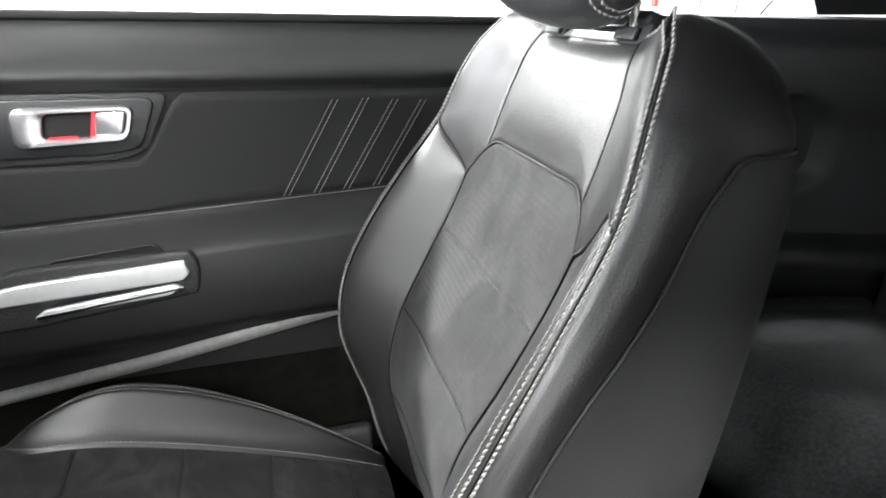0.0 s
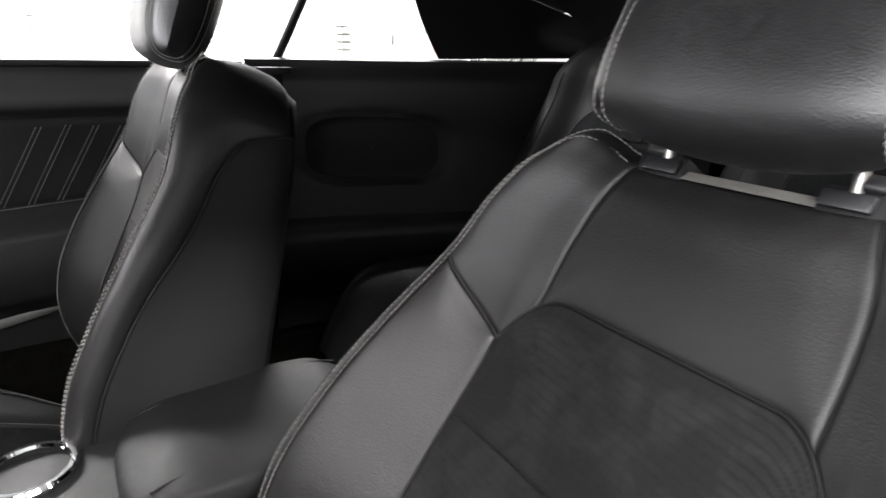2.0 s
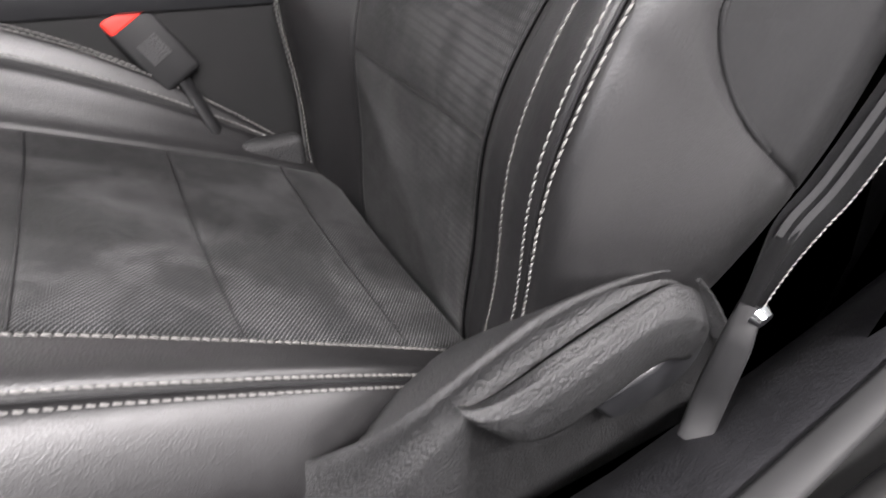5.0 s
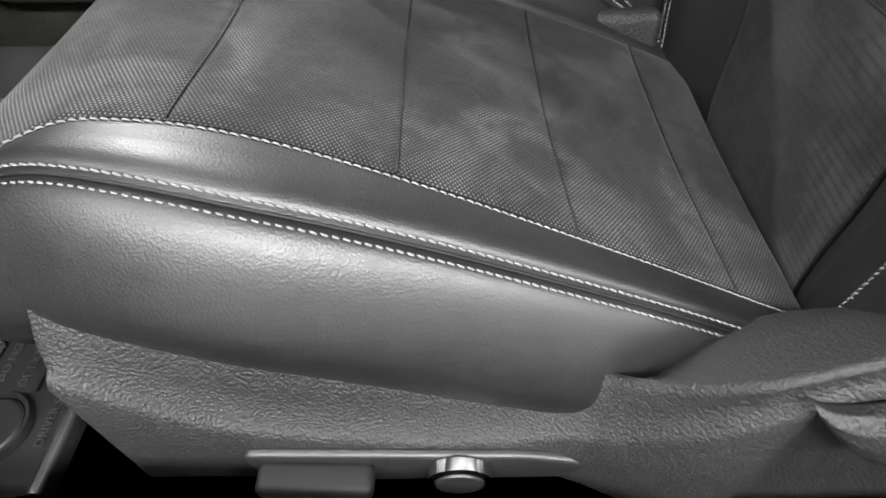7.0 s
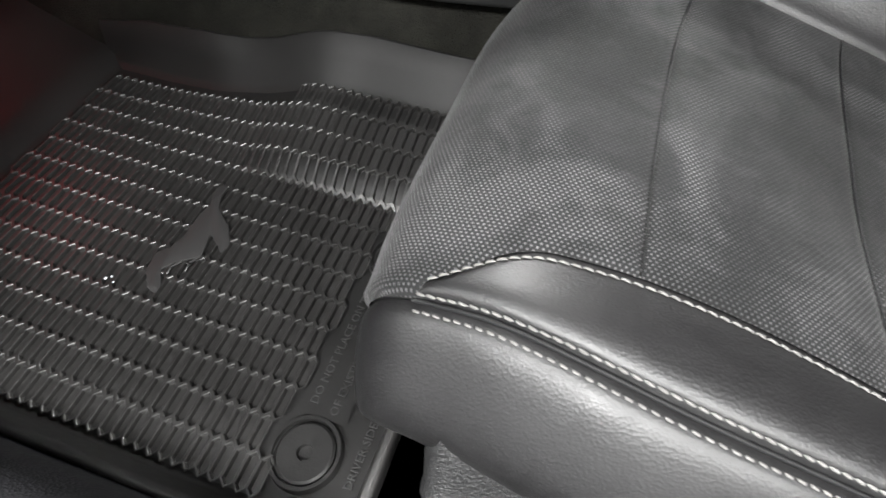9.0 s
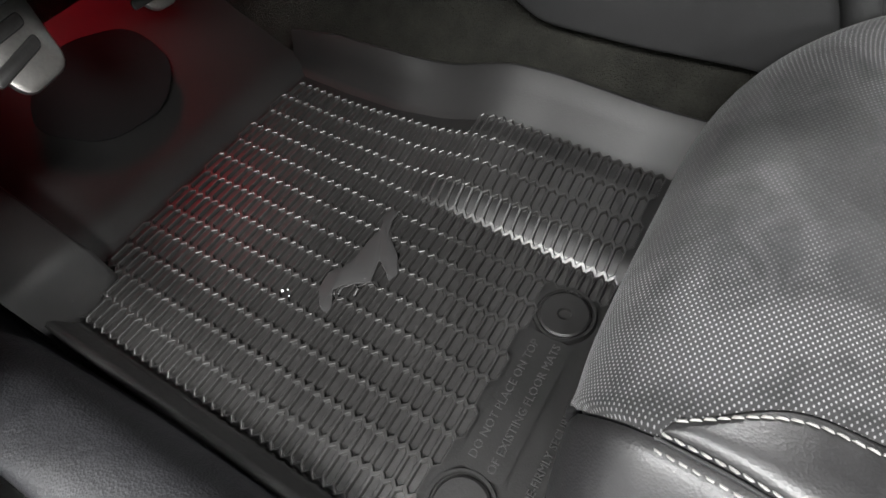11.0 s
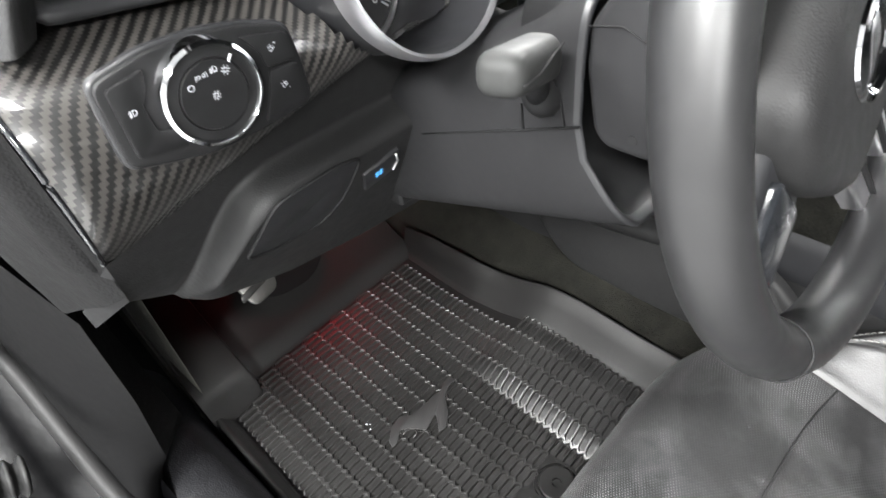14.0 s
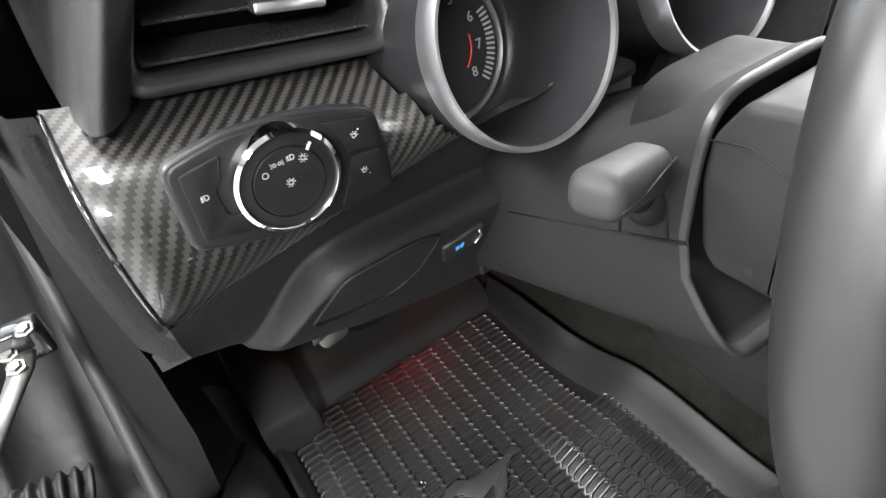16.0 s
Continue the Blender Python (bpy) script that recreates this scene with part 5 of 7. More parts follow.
part("scuff_plate", sheet(np.array([[(x, sill_in(x) + a, b) for a, b in ((-0.6475, 0.130), (-0.648, 0.1345), (-0.651, 0.1365), (-0.668, 0.1355), (-0.671, 0.133), (-0.6715, 0.12))] for x in np.linspace(0.1, 1.19, 40)])), material("grey_scuff_plate", (0.016, 0.016, 0.0165), 0.6, vary=0.15, spec=0.3), sill_l, "grey scuff strip")
SEAL = material("black_seal_rubber", (0.008, 0.008, 0.008), 0.55, vary=0.2, scale=12, spec=0.3, bumps=(("noise", 300, 0.2, 0.0006),))
seal = thing("door_seal", "black rubber door seal round the opening", "seal", (-0.6, -0.66, 0.1))
sp = np.array([[1.1, -0.690, 0.118], [0.1, -0.688, 0.116], [-0.5, -0.672, 0.114], [-0.655, -0.682, 0.132], [-0.771, -0.69, 0.194], [-0.88, -0.69, 0.28], [-1.0, -0.69, 0.40], [-1.14, -0.69, 0.55]])
kk = np.linspace(0, 1, 8)
k = np.linspace(0, 1, 90)
part("seal_bulb", tube(np.stack([cub(kk, sp[:, i], k) for i in range(3)], -1), 0.0145, 12), SEAL, seal)
part("flange", rbox(0.0, -0.675, 0.07, 2.3, 0.06, 0.06, 0.006), SEAL, seal, "flat rubber seal foot")
rocker = thing("rocker_panel", "gloss black painted rocker panel", "body panel", (0.0, -0.75, -0.2))
sec = np.array([(-0.67, 0.1), (-0.69, 0.085), (-0.72, 0.08), (-0.75, 0.06), (-0.77, 0.0), (-0.775, -0.1), (-0.75, -0.2)])
pr = np.stack([cub(np.linspace(0, 1, 7), sec[:, i], np.linspace(0, 1, 30)) for i in (0, 1)], -1)
part("panel", sheet(np.array([[(x, a, b) for a, b in pr] for x in np.linspace(-1.0, 1.2, 12)])), GLOSS, rocker)

# ---- centre console ----
console = thing("centre_console", "black centre console with leather arm rest", "console", (-0.1, 0.15, 0.0))
u, v = np.meshgrid(np.linspace(-0.95, 0.4, 60), np.linspace(0, 1, 30), indexing="ij")
hz = cub([-0.95, -0.6, -0.3, -0.1, 0.05, 0.25, 0.4], [0.40, 0.36, 0.345, 0.345, 0.345, 0.33, 0.2], u)
s = np.linspace(0, 1, 30)
# driver's side wall, top, passenger's side wall as one skin
ysec = np.interp(s, [0, 0.28, 0.36, 0.64, 0.72, 1], [0.02, 0.018, 0.032, 0.292, 0.308, 0.31])
zsec = np.interp(s, [0, 0.28, 0.36, 0.64, 0.72, 1], [0.0, 0.93, 1.0, 1.0, 0.93, 0.0])
part("console_body", sheet(np.stack([u, np.broadcast_to(ysec, u.shape), hz * zsec[None]], -1)), SOFT, console, "soft black console body", smooth=60)
# upper side rail above the shadow line
part("side_rail", sheet(np.array([[(x, 0.014 - 0.004 * math.sin(math.pi * j) ** 0.4, (0.285 + 0.07 * j) + 0.02 * max(0, -0.35 - x)) for j in np.linspace(0, 1, 8)] for x in np.linspace(-0.66, 0.4, 30)])), SMOOTH, console, "satin black side rail")
# arm rest lid: a thick pad with a crowned top and tucked edges
u, v = np.meshgrid(np.linspace(0, 2 * np.pi, 81), np.linspace(0, 1, 22), indexing="ij")
cu, su = np.sign(np.cos(u)) * np.abs(np.cos(u)) ** 0.55, np.sign(np.sin(u)) * np.abs(np.sin(u)) ** 0.55
grow = cub([0, 0.12, 0.3, 0.45, 0.62, 0.8, 1.0], [0.86, 0.95, 1.0, 0.985, 0.9, 0.55, 0.0], v)
high = cub([0, 0.12, 0.3, 0.45, 0.62, 0.8, 1.0], [0.348, 0.350, 0.358, 0.372, 0.384, 0.391, 0.393], v)
lx, ly = 0.298 + 0.162 * cu * grow, 0.163 + 0.118 * su * grow
lz = high - 0.018 * smooth01((0.21 - lx) / 0.09) - 0.012 * smooth01((lx - 0.4) / 0.06)
LID = material("dull_lid_leather", (0.008, 0.008, 0.0083), 0.62, vary=0.15, spec=0.22, bumps=(("grain", 560, 0.35, 0.0004),))
lid = part("armrest_lid", sheet(np.stack([lx, ly, lz], -1), flip=True), LID, console, "padded leather arm rest lid", smooth=60)
for y in (0.085, 0.241):
    k = np.linspace(0.165, 0.44, 60)
    zk = 0.3905 - 0.018 * smooth01((0.21 - k) / 0.09) - 0.012 * smooth01((k - 0.4) / 0.06)
    part("lid_seam", tube(np.stack([k, np.full(60, y), zk - 0.004], -1), 0.0016, 6), DARK, lid)
part("lid_latch", rbox(0.235, 0.036, 0.340, 0.055, 0.02, 0.024, 0.007, 3), DARK, console, "black lid latch")
# cup holders
for cx, cy in ((0.052, 0.232), (-0.065, 0.232)):
    cup = part("cup_holder", lathe([(0.0, -0.07), (0.038, -0.07), (0.0425, 0.0)], Matrix.Translation((cx, cy, 0.352)), 36), DARK, console, "deep black cup holder")
    part("chrome_rim", lathe([(0.0415, 0.001), (0.0435, 0.005), (0.0485, 0.005), (0.0515, 0.001), (0.0505, -0.004)], Matrix.Translation((cx, cy, 0.352)), 48), MIRROR_CHROME, cup, "bright chrome rim")
# hand brake gaiter in its well
u, v = np.meshgrid(np.linspace(0, 2 * np.pi, 40), np.linspace(0, 1, 14), indexing="ij")
part("brake_well", rbox(0.06, 0.085, 0.3475, 0.13, 0.085, 0.006, 0.002), DARK, console, "dark hand brake well")
fold = 1 + 0.13 * np.sin(u * 5 + 3 * v) * np.sin(v * 3.1) + 0.06 * np.sin(v * 26)
part("gaiter", sheet(np.stack([0.075 - 0.03 * v + 0.05 * (1 - 0.75 * v) * np.cos(u) * fold, 0.085 + 0.034 * (1 - 0.7 * v) * np.sin(u) * fold, 0.35 + 0.05 * v], -1)), LEATHER, console, "crumpled leather gaiter")
# knee panel towards the footwell
pan = thing("knee_panel", "grey-black tunnel panel beside the footwell", "panel", (-0.45, 0.0, 0.1))
M = Matrix.Translation((0, 0.004, 0)) @ Matrix.Rotation(radians(90), 4, "X")
part("panel", slab(rounded([(-0.635, 0.280), (-0.482, 0.300), (-0.348, 0.317), (-0.289, 0.313), (-0.247, 0.283), (-0.205, 0.235), (-0.2, 0.14), (-0.309, 0.158), (-0.423, 0.154), (-0.537, 0.157), (-0.575, 0.179), (-0.611, 0.229)], 0.02, 6), 0.018, M, 0.008, 4), SOFT, pan)
k = np.linspace(0, 1, 50)
kk = [0, 0.28, 0.55, 0.68, 0.8, 0.9, 1.0]
band = np.stack([cub(kk, [-0.618, -0.482, -0.348, -0.298, -0.262, -0.241, -0.236], k), np.full(50, -0.008), cub(kk, [0.266, 0.284, 0.300, 0.291, 0.258, 0.205, 0.15], k)], -1)
part("raised_band", tube(band, 0.0165 - 0.004 * np.abs(2 * k - 1) ** 4, 18, up=(0, 1, 0)), SOFT, pan, "rounded band round the knee recess", smooth=60)
tun = thing("tunnel_carpet", "black carpet on the tunnel side", "carpet", (-0.6, 0.0, 0.0))
u, v = np.meshgrid(np.linspace(-1.25, -0.15, 40), np.linspace(0, 1, 24), indexing="ij")
part("carpet_skin", sheet(np.stack([u, -0.055 + 0.08 * smooth01(v * 2.6) - 0.04 * smooth01((-0.8 - u) / 0.4) + 0.004 * np.sin(u * 30 + v * 9) * 0.4, 0.02 + 0.42 * v], -1)), CARPET, tun)

# ---- dashboard ----
dash = thing("dashboard", "black soft dashboard with carbon trim", "dashboard", (-0.7, 0.15, 0.45))
# top pad over the whole width
u, v = np.meshgrid(np.linspace(-0.565, 0.9, 60), np.linspace(0, 1, 24), indexing="ij")
hood = np.exp(-(((u + 0.225) / 0.2) ** 4))
edge_x = -0.6 + 0.07 * hood
edge_z = 0.845 + 0.02 * hood
px = edge_x + (-1.18 - edge_x) * v
pz = edge_z - 0.05 * v - 0.03 * (1 - smooth01(v / 0.12))
part("top_pad", sheet(np.stack([px, u, pz], -1)), SOFT, dash, "grained soft top pad")
# passenger's fascia, plain and far from the lens
u, v = np.meshgrid(np.linspace(0.0, 0.9, 20), np.linspace(0, 1, 20), indexing="ij")
part("passenger_fascia", sheet(np.stack([-0.6 + 0.04 * np.sin(v * 3) - 0.08 * v, u, 0.83 - 0.38 * v], -1)), SOFT, dash)
part("middle_fascia", rbox(-0.63, 0.16, 0.58, 0.12, 0.26, 0.48, 0.03), SMOOTH, dash, "satin black centre stack")
part("stack_screen", rbox(-0.566, 0.16, 0.72, 0.01, 0.2, 0.12, 0.004), GLOSS, dash, "gloss black screen")

# carbon trim round the light switch
ny, nk = 60, 50


def carbon(y, k):
    """k runs from the vent (0) over the crease and down to the lower edge (1)."""
    zb = np.interp(y, [-0.556, -0.45, -0.33, -0.25], [0.6, 0.62, 0.645, 0.655])
    zt = 0.734 - 0.125 * (y + 0.535)
    z = np.where(k < 0.2, zt - 0.02 * (k / 0.2), (zt - 0.02) + (zb - zt + 0.02) * np.clip((k - 0.2) / 0.8, 0, 1))
    x = cub([0, 0.1, 0.2, 0.32, 0.6, 0.85, 1.0], [-0.572, -0.548, -0.517, -0.503, -0.501, -0.516, -0.535], k)
    x = x - 0.004 * np.clip((-0.54 - y) / 0.016, 0, 1) ** 2
    return np.stack([x, y + 0 * k, z], -1)


u, v = np.meshgrid(np.linspace(-0.556, -0.25, ny), np.linspace(0, 1, nk), indexing="ij")
bm = sheet(carbon(u, v), flip=True)
gone = [f for f in bm.faces if math.hypot(f.calc_center_median().y + 0.313, f.calc_center_median().z - 0.715) < 0.062 or f.calc_center_median().y > -0.268]
bmesh.ops.delete(bm, geom=gone, context="FACES")
part("carbon_trim", bm, CARBON, dash, "lacquered carbon weave trim", smooth=60)
part("trim_edge", tube(carbon(np.full(40, -0.556), np.linspace(0.02, 1, 40)), 0.0018, 8), GLOSS, dash, "gloss black trim edge")

# light switch
sw = thing("light_switch", "black light switch panel with chrome ringed rotary knob", "light switch", (-0.5, -0.46, 0.65))
FACE = Matrix.Translation((-0.499, 0, 0)) @ Matrix(((0, 0, 1, 0), (1, 0, 0, 0), (0, 1, 0, 0), (0, 0, 0, 1)))   # local x = y, local y = z, local z = x
outl = rounded([(-0.511, 0.716), (-0.483, 0.721), (-0.455, 0.7195), (-0.432, 0.715), (-0.407, 0.706), (-0.404, 0.682), (-0.405, 0.659), (-0.44, 0.6575), (-0.468, 0.6585), (-0.492, 0.665), (-0.5135, 0.672), (-0.5125, 0.695)], 0.006, 4)
part("surround", slab([((a + 0.46) * 1.035 - 0.46, (b - 0.69) * 1.06 + 0.69) for a, b in outl], 0.0055, FACE, 0.002, 3), SMOOTH, sw, "satin black lip")
SWITCH = material("matte_switch_plastic", (0.010, 0.010, 0.0105), 0.5, vary=0.1, spec=0.22, bumps=(("noise", 1500, 0.2, 0.0002),))
part("switch_body", slab(outl, 0.0085, FACE, 0.002, 2), SWITCH, sw, "satin black switch body")
UP = Matrix.Translation((0.0085, 0, 0)) @ FACE
part("fog_button", slab(rounded([(-0.507, 0.7125), (-0.487, 0.7155), (-0.491, 0.703), (-0.4945, 0.700), (-0.494, 0.685), (-0.4865, 0.682), (-0.482, 0.6705), (-0.5085, 0.6765)], 0.002, 2), 0.0018, UP, 0.0008, 2), SWITCH, sw, "black fog lamp button")
part("dimmer_button", slab(rounded([(-0.437, 0.711), (-0.410, 0.704), (-0.4085, 0.688), (-0.427, 0.690), (-0.428, 0.699)], 0.002, 2), 0.0018, UP, 0.0008, 2), SWITCH, sw, "black dimmer button")
part("dimmer_button", slab(rounded([(-0.426, 0.688), (-0.4085, 0.686), (-0.409, 0.664), (-0.438, 0.6615), (-0.43, 0.677)], 0.002, 2), 0.0018, UP, 0.0008, 2), SWITCH, sw, "black dimmer button")
KN = Matrix.Translation((-0.4925, -0.4615, 0.6915)) @ Matrix(((0, 0, 1, 0), (1, 0, 0, 0), (0, 1, 0, 0), (0, 0, 0, 1)))
knob = part("rotary_knob", lathe([(0, 0.010), (0.0178, 0.010), (0.0185, 0.0085), (0.0191, 0.0095), (0.0242, 0.0085), (0.0245, 0.0)], KN, 48), SWITCH, sw, "satin black rotary knob")
part("chrome_ring", lathe([(0.0243, 0.0), (0.0243, 0.009), (0.0253, 0.0105), (0.0273, 0.009), (0.0284, 0.0)], KN, 64), MIRROR_CHROME, knob, "bright chrome ring")
part("pointer_mark", rbox(0, 0, 0, 0.0006, 0.0012, 0.004, 0, 1), INK, knob).data.transform(Matrix.Translation((-0.4828, -0.4475, 0.7058)) @ Matrix.Rotation(radians(-40), 4, "X"))


def printed(shapes, cx, cy, m, parent):
    """Small printed lines: rings (x, y, r) and strokes (x0, y0, x1, y1) in mm round a middle."""
    bm = bmesh.new()
    for sh in shapes:
        if len(sh) == 3:
            x, y, r = sh
            n = 16
            ring = [[bm.verts.new((cx + (x + q * math.cos(a)) / 1000, cy + (y + q * math.sin(a)) / 1000, 0)) for q in (r - 0.14, r + 0.14)] for a in [2 * math.pi * i / n for i in range(n)]]
            for i in range(n):
                bm.faces.new([ring[i][0], ring[i][1], ring[(i + 1) % n][1], ring[(i + 1) % n][0]])
        else:
            x0, y0, x1, y1 = sh
            d = Vector((x1 - x0, y1 - y0)).normalized() * 0.14
            bm.faces.new([bm.verts.new((cx + a / 1000, cy + b / 1000, 0)) for a, b in ((x0 + d.y, y0 - d.x), (x1 + d.y, y1 - d.x), (x1 - d.y, y1 + d.x), (x0 - d.y, y0 + d.x))])
    bmesh.ops.transform(bm, matrix=m, verts=bm.verts)
    return part("printed_symbol", bm, INK, parent, "pale printed symbol", smooth=0)


KT = Matrix.Translation((-0.4822, 0, 0)) @ Matrix(((0, 0, 1, 0), (1, 0, 0, 0), (0, 1, 0, 0), (0, 0, 0, 1)))
BT = Matrix.Translation((-0.4885, 0, 0)) @ Matrix(((0, 0, 1, 0), (1, 0, 0, 0), (0, 1, 0, 0), (0, 0, 0, 1)))
sun = [(0, 0, 1.1)] + [(1.6 * math.cos(a), 1.6 * math.sin(a), 2.5 * math.cos(a), 2.5 * math.sin(a)) for a in [math.pi / 4 * i for i in range(8)]]
lamp = [(0, 1.4, 0, -1.4), (0, 1.4, 1.5, 1.1), (1.5, 1.1, 2.0, 0), (2.0, 0, 1.5, -1.1), (1.5, -1.1, 0, -1.4), (-0.5, 1.1, -2.0, 0.8), (-0.5, 0.35, -2.0, 0.1), (-0.5, -0.4, -2.0, -0.6), (-0.5, -1.1, -2.0, -1.3)]
cy, cz = -0.4615, 0.6915
printed(sun, cy + 0.0, cz + 0.0, KT, knob)
printed([(0, 0, 1.5)], cy - 0.0105, cz + 0.0085, KT, knob)
printed([(-1.4, 0, 0.8), (1.4, 0, 0.8), (-2.6, 0.8, -3.3, 1.2), (-2.6, 0, -3.4, 0), (-2.6, -0.8, -3.3, -1.2), (2.6, 0.8, 3.3, 1.2), (2.6, 0, 3.4, 0), (2.6, -0.8, 3.3, -1.2)], cy - 0.0035, cz + 0.0118, KT, knob)
printed(lamp, cy + 0.0035, cz + 0.0125, KT, knob)
printed(sun, cy + 0.0095, cz + 0.0098, KT, knob)
printed(lamp + [(-1.2, 1.5, -1.4, -1.6)], -0.5005, 0.6985, BT, sw)
printed(sun[:5] + [(2.4, 2.6, 3.4, 2.6), (2.9, 3.1, 2.9, 2.1)], -0.4215, 0.6985, BT, sw)
printed(sun[:5] + [(2.4, -2.6, 3.4, -2.6)], -0.4205, 0.677, BT, sw)

sw.scale, sw.location = (1.0, 1.06, 1.06), (-0.5, -0.4634, 0.6476)

# air vent
vent = thing("air_vent", "black dashboard air vent with thin slats", "air vent", (-0.58, -0.43, 0.73))


def vent_pt(y, z, d=0.0):
    return (-0.556 - d - 0.35 * (z - 0.735), y, z)


def vent_frame(o, d):
    pts = rounded([(-0.512 - o, 0.737 - o), (-0.357 + o, 0.717 - o), (-0.338 + o, 0.82 + o), (-0.458 - o, 0.84 + o)], 0.014, 4)
    return [vent_pt(a, b, d) for a, b in pts]


n = len(vent_frame(0, 0))
part("vent_frame", sheet(np.array([vent_frame(0.005, 0.014), vent_frame(0.005, 0.0), vent_frame(0.003, -0.003), vent_frame(-0.001, -0.003), vent_frame(-0.0035, 0.0), vent_frame(-0.0045, 0.005)]), close_v=True), SMOOTH, vent, "satin black vent frame", smooth=25)
bmv = sheet(np.array([vent_frame(-0.0043, 0.0048), vent_frame(-0.005, 0.012), vent_frame(-0.006, 0.075)]), close_v=True)
bmv.faces.new([bmv.verts.new(p) for p in vent_frame(-0.006, 0.074)])
part("vent_throat", bmv, DARK, vent, "dark vent throat")
for k in range(5):
    h = 0.1 + 0.185 * k                       # height in the opening, 0 to 1
    ya, yb = -0.507 + 0.054 * h, -0.362 + 0.019 * h
    zm = 0.727 + 0.103 * h
    m = Matrix.Translation((-0.556 - 0.35 * (zm - 0.735) - 0.024, (ya + yb) / 2, zm)) @ Matrix.Rotation(radians(-7.4), 4, "X") @ Matrix.Rotation(radians(10), 4, "Y")
    part("slat", rbox(0, 0, 0, 0.03, yb - ya, 0.0022, 0.0008, 1), PLASTIC, vent).data.transform(m)
part("slide_tab", rbox(0, 0, 0, 0.012, 0.045, 0.007, 0.002, 2), CHROME, vent, "bright chrome slide tab").data.transform(Matrix.Translation((-0.57, -0.411, 0.752)) @ Matrix.Rotation(radians(-9), 4, "X"))

# soft pad at the dash end, above the carbon trim
u, v = np.meshgrid(np.linspace(0, 1, 48), np.linspace(0, 1, 30), indexing="ij")
rim_y = -0.517 + 0.5 * 0.11 * v
turn = np.clip(u / 0.22, 0, 1)
pad_x = -0.550 + 0.020 * np.sin(np.pi * np.clip(turn * 1.15, 0, 1)) - 0.012 * turn**3 - 0.4 * np.clip((u - 0.22) / 0.78, 0, 1) ** 1.2
pad_y = rim_y - 0.026 * turn - 0.006 * np.sin(np.pi * turn) - (0.016 + 0.012 * v) * np.clip((u - 0.2) / 0.8, 0, 1) ** 0.85
part("end_pad", sheet(np.stack([pad_x, pad_y, 0.729 + 0.11 * v], -1)), SOFT, dash, "stitched soft end pad", smooth=60)
k = np.linspace(0, 1, 40)
for off in (0.0, 0.0025):
    stitches(np.stack([-0.5378 - 0.3 * off + 0 * k, -0.5325 - off + 0.055 * k, 0.733 + 0.1 * k], -1), np.tile([1, -0.5, 0], (40, 1)), dash, radius=0.0007, mat=SOFT)


def cap(u, v):
    """Dash end below the pad: from the carbon trim's edge (u 0) to the hinge pillar (u 1), lower edge (v 0) to the pad (v 1)."""
    x = np.interp(u, [0, 0.05, 0.25, 0.55, 1.0], [-0.556, -0.566, -0.674, -0.85, -1.3])
    y = np.interp(u, [0, 0.05, 0.25, 0.55, 1.0], [-0.557, -0.569, -0.598, -0.62, -0.66])
    low = np.interp(u, [0, 0.05, 0.25, 0.55, 1.0], [0.564, 0.557, 0.49, 0.516, 0.62])
    x = x + 0.03 * np.clip(1 - v, 0, 1) * np.exp(-((u / 0.12) ** 2)) * 0.3
    return np.stack([x, y - 0.006 * np.sin(np.pi * v) * np.clip(u / 0.1, 0, 1), low + (0.74 - low) * v], -1)


u, v = np.meshgrid(np.linspace(0, 1, 60), np.linspace(0, 1, 30), indexing="ij")
# base kept near black; the colour holds the shade on the dash end
END = material("grained_end_vinyl", (0.0045, 0.0045, 0.0047), 0.7, vary=0.2, spec=0.16, bumps=(("grain", 460, 0.5, 0.0007),))
part("end_cap", sheet(cap(u, v)), END, dash, "grained end cap", smooth=60)
part("pillar_foot", sheet(np.stack([-0.60 - 0.5 * u, -0.592 - 0.075 * u + 0.012 * np.sin(np.pi * v), 0.70 + 0.3 * v], -1)), END, dash, "dark trim at the windscreen pillar's foot")
u, v = np.meshgrid(np.linspace(0, 1, 16), np.linspace(0.16, 0.95, 40), indexing="ij")
p = cap(0.012 + 0.12 * u * (0.02 + np.sin(np.pi * (v - 0.16) / 0.79)) ** 0.6, v)
part("end_plate", sheet(p + np.array([0.0008, -0.0022, 0]) * np.clip(8 * np.minimum(u, 1 - u), 0, 1)[:, :, None]), END, dash, "smooth fuse cover")

# lower panel with a rolled lip and a pocket lid
ny, nk = 150, 120
u, v = np.meshgrid(np.linspace(-0.556, -0.2, ny), np.linspace(0, 1, nk), indexing="ij")
zb = np.interp(u, [-0.556, -0.45, -0.33, -0.25], [0.6, 0.62, 0.645, 0.655])
zlow = np.interp(u, [-0.556, -0.53, -0.48, -0.4, -0.3, -0.2], [0.545, 0.49, 0.415, 0.39, 0.372, 0.36])
back = np.interp(u, [-0.556, -0.53, -0.48, -0.4], [0.03, 0.085, 0.15, 0.15])
z = zb + (zlow - zb) * v
x = -0.536 - back * (0.73 * v + 0.27 * v**3)
lip = 0.607 - 2.2 * 0.012 * np.log1p(np.exp((-0.464 - u) / 0.012))       # the lip's height at each y
lipz = lip - 0.1 * np.clip(u + 0.464, 0, 1)
bulge = smooth01((lipz - z) / 0.026)
x = x + 0.036 * smooth01((u + 0.54) / 0.05) * bulge * (1 - 0.35 * v**2) + 0.004 * np.exp(-(((lipz - z) - 0.014) / 0.006) ** 2)
part("lower_panel", sheet(np.stack([x, u, z], -1), flip=True), SOFT, dash, "grained lower panel with rolled lip")
ys, zs = np.array(rounded([(-0.473, 0.529), (-0.445, 0.583), (-0.385, 0.580), (-0.355, 0.570), (-0.370, 0.527), (-0.393, 0.506), (-0.442, 0.515)], 0.012, 8)).T


